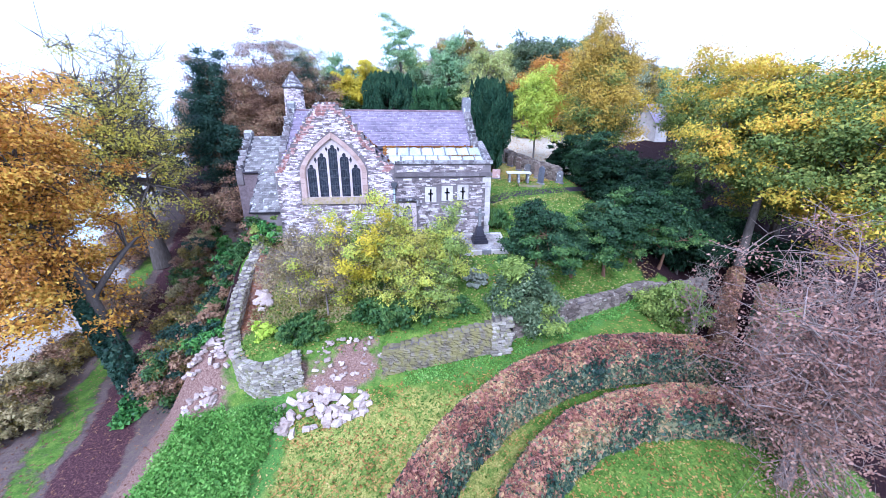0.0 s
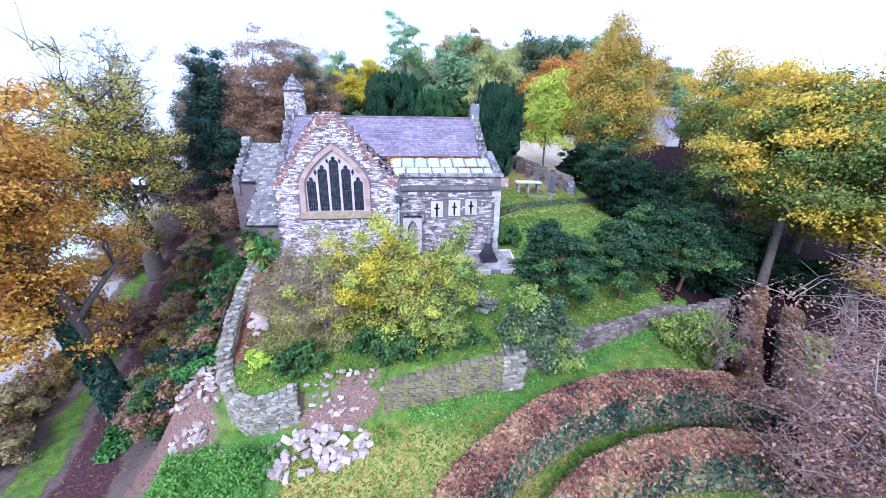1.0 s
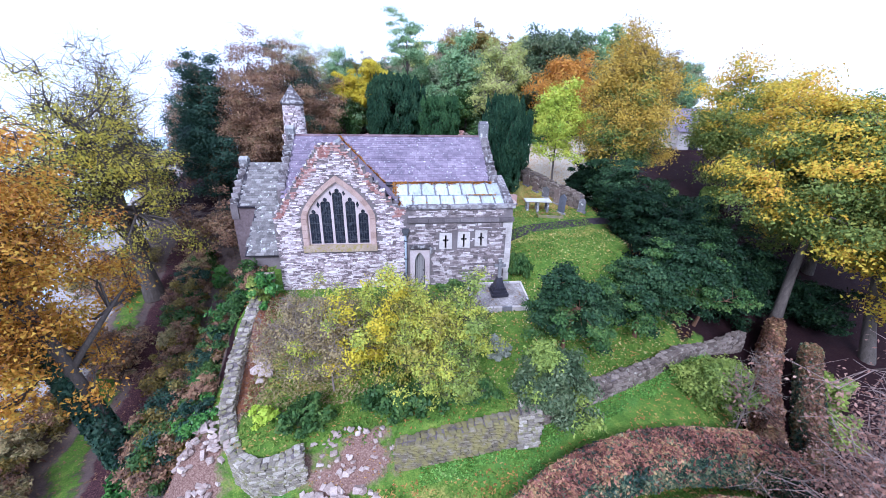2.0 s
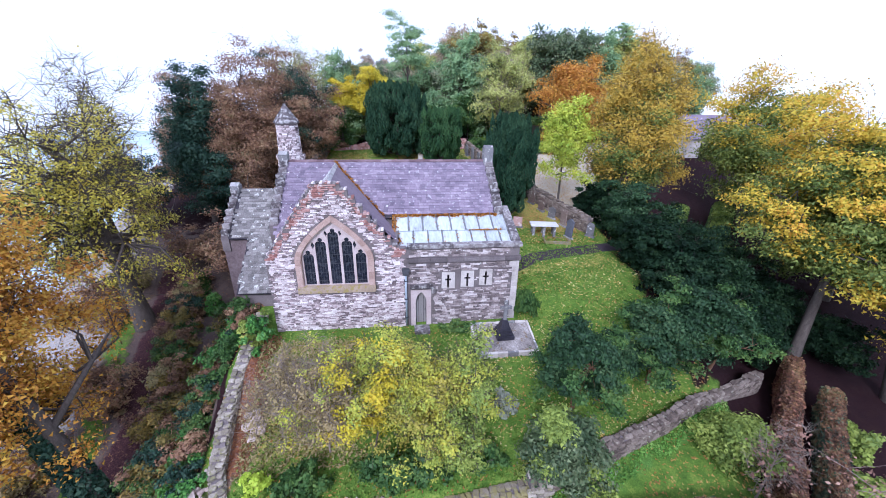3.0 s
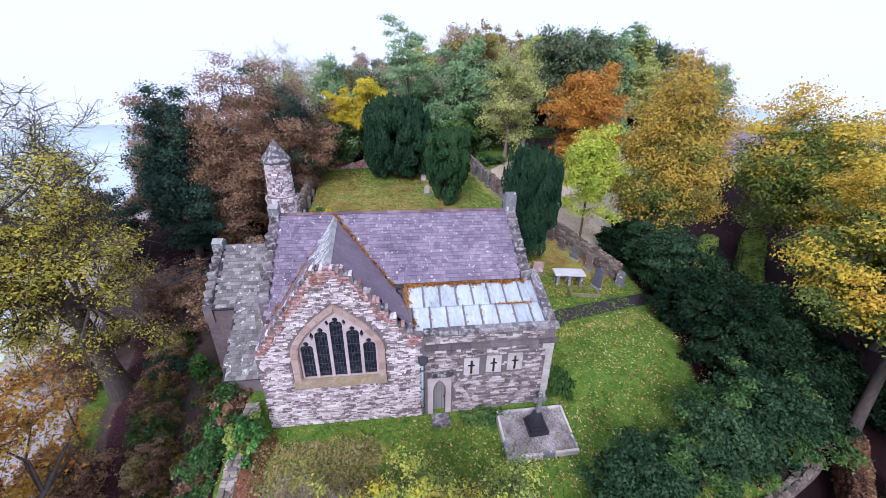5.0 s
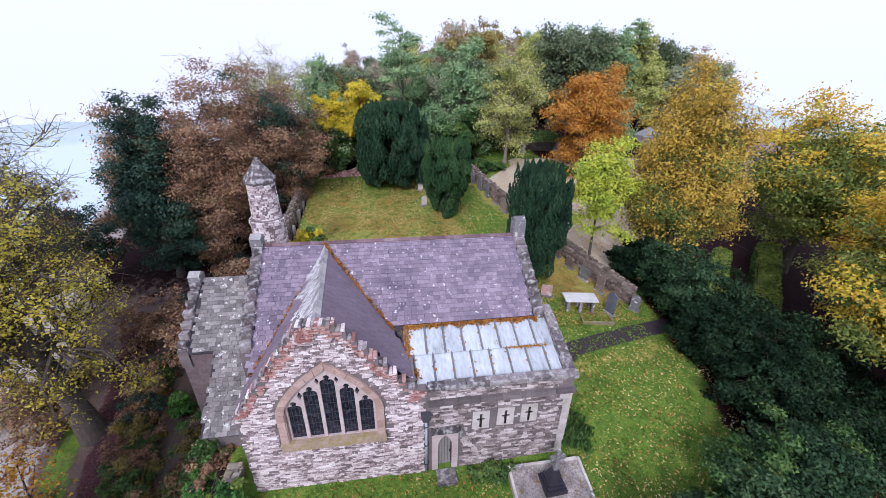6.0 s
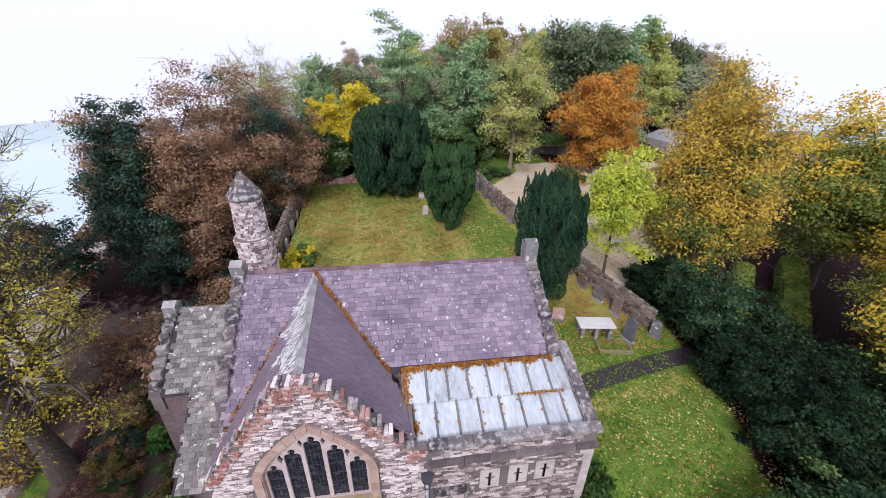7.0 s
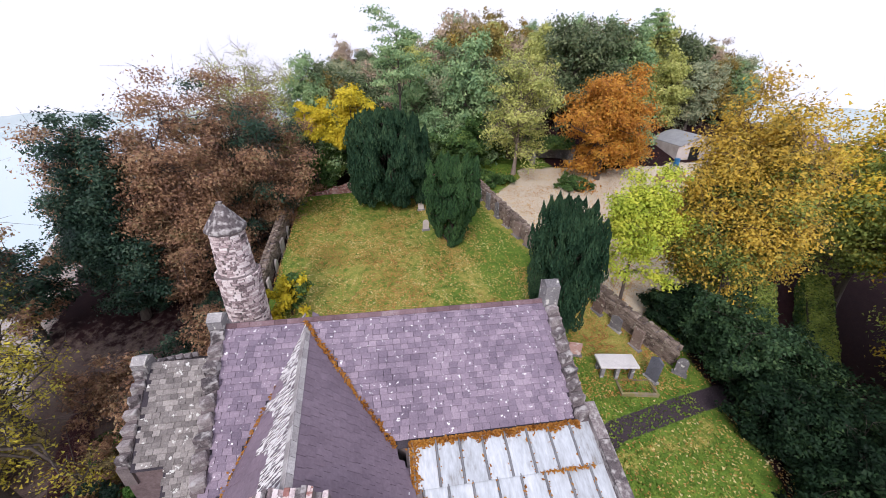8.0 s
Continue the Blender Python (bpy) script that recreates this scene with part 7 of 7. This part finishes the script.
scatter("fallen_leaves", "rust-brown leaves drifted along the side wall", "leaves", lambda x, y: x < -7.0 + 0.5 * lumps(x, y, 0.8, 14), (-8.1, -6.4, -6.5, -0.3), 3600, 0.08, "litter_rust", 0.01, 3.0)
scatter("grass_tufts", "short uneven grass tufts of the lawn", "grass", lambda x, y: (y > wall_line(x)) & ((np.abs(x + 0.5) > 7.0) | (y < -0.1)) | (y < -9.6) & (x > -4.6), (-7.5, 14, -18, 8), 46000, 0.085, "turf", 0.02, 0.2)

# ivy on the big beech's trunk
rgi = np.random.default_rng(12)
n_ = 6500
u, a = rgi.uniform(0, 1, n_), rgi.uniform(0, 6.283, n_)
base = np.array(at(-14.4, -5.0))
r_ = (0.62 - 0.24 * u) * (0.85 + 0.4 * rgi.random(n_))
pts = np.stack([base[0] - 1.95 * u + r_ * np.cos(a), base[1] + 0.3 * u + r_ * np.sin(a), base[2] + 6.5 * u], 1)
ivy = thing("ivy_climber", "dark ivy climbing the big beech's trunk", "ivy")
part("leaves", leaf_mesh(pts, np.stack([np.cos(a), np.sin(a), 0 * a + 0.3], 1), 0.16, rgi, LEAF["fir"]), None, ivy)

# ---- single stones, bricks and slates, laid on the surfaces above ----
def piece_shapes(material, count, bevel, wobble, seed):
    out = []
    for k in range(count):
        r = random.Random(seed + k)
        bm = bmesh.new()
        bmesh.ops.create_cube(bm, size=1.0)
        face = [e for e in bm.edges if all(v.co.y < 0 for v in e.verts)]
        bmesh.ops.bevel(bm, geom=face, offset=bevel * r.uniform(0.7, 1.3), segments=1, affect="EDGES")
        for v in bm.verts:
            v.co += Vector((r.uniform(-1, 1), r.uniform(-1, 1), r.uniform(-1, 1))) * wobble
        out.append(mesh_of(bm, material))
    return out


def joined(shapes, mats, material):
    """One mesh of many placed copies of a few small shapes."""
    V, F, base = [], [], 0
    data = []
    for s in shapes:
        co = np.array([v.co for v in s.vertices])
        tri = []
        for p in s.polygons:
            q = list(p.vertices)
            tri += [(q[0], q[i], q[i + 1]) for i in range(1, len(q) - 1)]
        data.append((co, np.array(tri)))
    for k, m in enumerate(mats):
        co, tri = data[k % len(data)]
        a = np.array(m)
        V.append(co @ a[:3, :3].T + a[:3, 3])
        F.append(tri + base)
        base += len(co)
    return arrays_mesh(np.concatenate(V), np.concatenate(F), material)


def lay(parent, name, mats, shapes, material, single=300, rest="rest_of_pieces"):
    """The first pieces as parts of their own, and those past them joined."""
    for k, m in enumerate(mats[:single]):
        o = new(name, shapes[k % len(shapes)])
        o.parent = parent
        o.matrix_basis = m
    if len(mats) > single:
        o = part(rest, joined(shapes, mats[single:], material), None, parent)
        o["kind"] = "stuff"


def in_poly(x, z, poly):
    c = False
    for (x0, z0), (x1, z1) in zip(poly, poly[1:] + poly[:1]):
        if (z0 > z) != (z1 > z) and x < (x1 - x0) * (z - z0) / (z1 - z0) + x0:
            c = not c
    return c


def courses(x0, x1, z0, z1, ok, length, height, seed, y=-0.005, depth=0.07):
    """Poses of rubble stones in rough courses on a wall that faces -y."""
    r = random.Random(seed)
    mats, z = [], z0
    while z < z1:
        h_ = height * r.uniform(0.65, 1.4)
        x = x0 - r.uniform(0, length)
        while x < x1:
            w = length * r.choice((0.5, 0.7, 1.0, 1.0, 1.35, 1.7)) * r.uniform(0.85, 1.15)
            cx, cz, hh = x + w / 2, z + h_ / 2 + height * 0.9 * noise.noise((x * 0.7, seed, z * 2.3)), h_ * r.choice((0.62, 0.8, 0.95, 1.1, 1.25))
            if all(ok(cx + sx * w * 0.46, cz + sz * hh * 0.45) for sx in (-1, 1) for sz in (-1, 1)):
                mats.append(Matrix.Translation((cx, y, cz)) @ Matrix.Rotation(r.uniform(-0.085, 0.085), 4, "Y") @ Matrix.Diagonal((w * 0.95, depth * r.uniform(0.7, 1.5), hh * 0.93, 1)))
            x += w
        z += h_
    return mats


stone_set = piece_shapes(RUBBLE, 10, 0.12, 0.05, 400)
brick_set = piece_shapes(BRICK, 5, 0.06, 0.02, 420)
surround = [(WX - WHALF - 0.32, 2.30)] + arch(WX, WHALF + 0.32, WSPRING, WRISE + 0.36, flat=0.5) + [(WX + WHALF + 0.32, 2.30)]


def gable_ok(x, z):
    return in_poly(x, z, gable) and not in_poly(x, z, surround) and z > -0.3


def brick_zone(x, z):
    """Along the broken edges of the gable."""
    edge_l = -7.2 + (z - 4.5) * 0.72
    edge_r = -0.3 - (z - 4.9) * 0.80
    wave = 0.35 * noise.noise((x * 1.3, 0.0, z * 1.3))
    return z > 4.3 and (x - edge_l < 0.50 + wave or edge_r - x < 0.62 + wave or z > 7.75 + wave)


rubble_mats = [m for m in courses(-7.2, 0.02, -0.3, 8.4, gable_ok, 0.225, 0.076, 41) if not brick_zone(m.translation.x, m.translation.z)]
brick_mats = [m for m in courses(-7.2, 0.0, 4.3, 8.4, gable_ok, 0.21, 0.078, 42, depth=0.08) if brick_zone(m.translation.x, m.translation.z)]
rubble_mats.sort(key=lambda m: -m.translation.z)
brick_mats.sort(key=lambda m: -m.translation.z)
lay(transept_wall, "stone", rubble_mats, stone_set, RUBBLE, 300, "stonework")
lay(transept_wall, "brick", brick_mats, brick_set, BRICK, 300, "brickwork")

# voussoirs of the window surround
r41 = random.Random(43)
ring_in, ring_out = arch(WX, WHALF + 0.01, WSPRING, WRISE + 0.01, 9, 0.5), arch(WX, WHALF + 0.3, WSPRING, WRISE + 0.34, 9, 0.5)
for k in range(len(ring_in) - 1):
    bm = bmesh.new()
    q = [ring_in[k], ring_in[k + 1], ring_out[k + 1], ring_out[k]]
    cx, cz = sum(p[0] for p in q) / 4, sum(p[1] for p in q) / 4
    prism(bm, [(cx + (x - cx) * 0.95, cz + (z - cz) * 0.97) for x, z in q], -0.085 - r41.uniform(0, 0.015), -0.04)
    part("voussoir", bm, DRESSED, window)
for s in (-1, 1):
    z = WSILL
    while z < WSPRING - 0.1:
        hh = min(r41.uniform(0.32, 0.5), WSPRING - z)
        xa, xb = WX + s * (WHALF + 0.01), WX + s * (WHALF + 0.30)
        bm = bmesh.new()
        box(bm, min(xa, xb), max(xa, xb), -0.085 - r41.uniform(0, 0.015), -0.04, z + 0.008, z + hh - 0.008, 0.004, r41)
        part("jamb_stone", bm, DRESSED, window)
        z += hh

# vestry front
blocks = []
for s in slits:
    cx, cz = sum(p[0] for p in s) / len(s), sum(p[1] for p in s) / len(s)
    blocks.append((cx - 0.38, cx + 0.38, cz - 0.54, cz + 0.5))


def vestry_ok(x, z):
    if not (0.06 < x < VX - 0.3 and -0.3 < z < 4.78) or 3.98 < z < 4.27:
        return False
    if 0.2 < x < 1.4 and z < 2.66:
        return False
    return not any(a < x < c and d < z < e for a, c, d, e in blocks)


vm = courses(0.05, VX, -0.3, 4.8, vestry_ok, 0.29, 0.105, 44)
vm.sort(key=lambda m: -m.translation.z)
lay(vestry_wall, "stone", vm, piece_shapes(VESTRY, 10, 0.13, 0.06, 430), VESTRY, 300, "stonework")

# turret stones
tm, r44 = [], random.Random(45)
z = 2.5
while z < 10.1:
    hh = r44.uniform(0.09, 0.15)
    rad = 0.95 if z < 7.55 else 1.01 if z < 7.85 else 0.81 - 0.08 * (z - 8.0) / 2.1
    a = r44.uniform(0, 0.3)
    while a < 6.283:
        w = r44.uniform(0.16, 0.42)
        if math.sin(a) < 0.55:
            tm.append(Matrix.Translation((TX + rad * math.cos(a), TY + rad * math.sin(a), z + hh / 2)) @ Matrix.Rotation(a + math.pi / 2, 4, "Z") @ Matrix.Diagonal((w * 0.93, 0.07 * r44.uniform(0.7, 1.4), hh * 0.9, 1)))
        a += w / rad
    z += hh
tm.sort(key=lambda m: -m.translation.z)
lay(turret, "stone", tm, stone_set, RUBBLE, 300, "stonework")


# slates
def slate_shapes(material, seed):
    out = []
    for k in range(4):
        r = random.Random(seed + k)
        bm = bmesh.new()
        v = box(bm, -0.5, 0.5, -0.5, 0.75, -0.5, 0.5)
        for q in v:
            q.co.x += r.uniform(-0.03, 0.03)
            if q.co.y < 0:
                q.co.y += r.uniform(-0.05, 0.05)
        out.append(mesh_of(bm, material))
    return out


def slates(origin, along, up, ok, span, rise, width, gauge, seed, thick=0.035, tilt=0.085):
    """Poses of slates in broken bond on a slope: origin at its foot, along the eave and up the slope."""
    r = random.Random(seed)
    o, u, w = Vector(origin), Vector(along).normalized(), Vector(up).normalized()
    n_ = u.cross(w).normalized()
    rot = Matrix((u, w, n_)).transposed().to_4x4()
    mats, t, row = [], 0.0, 0
    while t < rise:
        s = -width * (0.5 if row % 2 else 0.0) - r.uniform(0, 0.05)
        while s < span:
            ww = width * r.uniform(0.86, 1.12)
            p = o + u * (s + ww / 2) + w * (t + gauge / 2)
            if ok(p):
                mats.append(Matrix.Translation(p + n_ * (0.012 + r.uniform(0, 0.008))) @ rot @ Matrix.Rotation(-tilt - r.uniform(0, 0.02), 4, "X") @ Matrix.Rotation(r.uniform(-0.012, 0.012), 4, "Z") @ Matrix.Diagonal((ww * 0.955, gauge, thick, 1)))
            s += ww
        t += gauge
        row += 1
    return mats


def above_nave(p):
    if not (west_x(p.y) - 0.06 < p.x < NX1 + 0.06):
        return False
    if p.x > -4.3:
        return p.y > 2.98 and tran_z(p.x, p.y) < nave_z(p.y) + 0.02
    return tran_z(p.x, p.y) < nave_z(p.y) + 0.02


cosn = 1 / math.hypot(1, NAVE_S)
nm = slates((NX0, 1.35, nave_z(1.35) - 0.03), (1, 0, 0), (0, 1, NAVE_S), above_nave, NX1 - NX0, (RY - 1.45) / cosn, 0.31, 0.225, 51, 0.03)
nm.sort(key=lambda m: -m.translation.y)
lay(nave_roof, "slate", nm, slate_shapes(SLATE, 500), SLATE, 300, "slating")
am = slates((-11.3, 1.62, annexe_z(1.62)), (1, 0, 0), (0, 1, AS), lambda p: p.x < min(west_x(p.y) - 0.42 if p.y > 2.3 else -7.2, -7.2) and p.x > (-10.82 if p.y > 4.55 else -9.7), 4.2, (AY - 1.66) * math.hypot(1, AS), 0.28, 0.21, 52, 0.04, 0.11)
am.sort(key=lambda m: -m.translation.y)
lay(annexe_roof, "slate", am, slate_shapes(SLATE_GREY, 510), SLATE_GREY, 300, "slating")
ridge_dir = (rb - ra).normalized()
for roof, side, slope, foot, mat, seed, width, gauge, thick in ((transept_roof_w, -1, LS, leftfoot, SLATE_WHITE, 53, 0.26, 0.2, 0.02), (transept_roof_e, 1, RS, rightfoot, SLATE_E, 54, 0.34, 0.26, 0.014)):
    run = Vector((-side, 0, slope))
    run = (run - ridge_dir * run.dot(ridge_dir)).normalized()
    length = (ra - foot).dot(run)
    start = ra - run * length
    ok = lambda p, s=side: p.y > F + 0.12 and tran_z(p.x, p.y) > nave_z(p.y) + 0.02 and (tran_z(p.x, p.y) > 5.32 if s > 0 else True) and (p.x - (TA.x + (TB.x - TA.x) * (p.y - TA.y) / (TB.y - TA.y))) * s > 0.12
    if side > 0:
        ms = slates(start, ridge_dir, run, ok, 7.5, length - 0.1, width, gauge, seed, thick, 0.02)
    else:
        ms = slates(start + ridge_dir * 7.5, -ridge_dir, run, ok, 7.5, length - 0.1, width, gauge, seed, thick, 0.035)
    ms.sort(key=lambda m: -m.translation.z)
    if side < 0:
        low = [m for m in ms if m.translation.z < ra.z - 1.15 - 0.9 * noise.noise((m.translation.y * 1.4, m.translation.x, 1.0))]
        ms = [m for m in ms if m not in low]
        lay(roof, "slate", low, slate_shapes(SLATE_E, 560), SLATE_E, 150, "slating")
    lay(roof, "slate", ms, slate_shapes(mat, 520 + seed), mat, 150, "slating")

# stones of the field walls
for wall, spots, mat in WALLS:
    shapes = []
    for src in stone_shapes:
        me = bpy.data.meshes.new("mesh")
        src.to_mesh(me)
        me.materials.append(mat)
        shapes.append(me)
    ms = [Matrix.Translation((x, y, z)) @ Matrix.Rotation(turn, 4, "Z") @ Matrix.Diagonal((a, d, c, 1)) for x, y, z, a, d, c, turn in spots]
    ms.sort(key=lambda m: m.translation.y)
    lay(wall, "stone", ms, shapes, mat, 260 if "churchyard" not in wall.name else 120, "stonework")
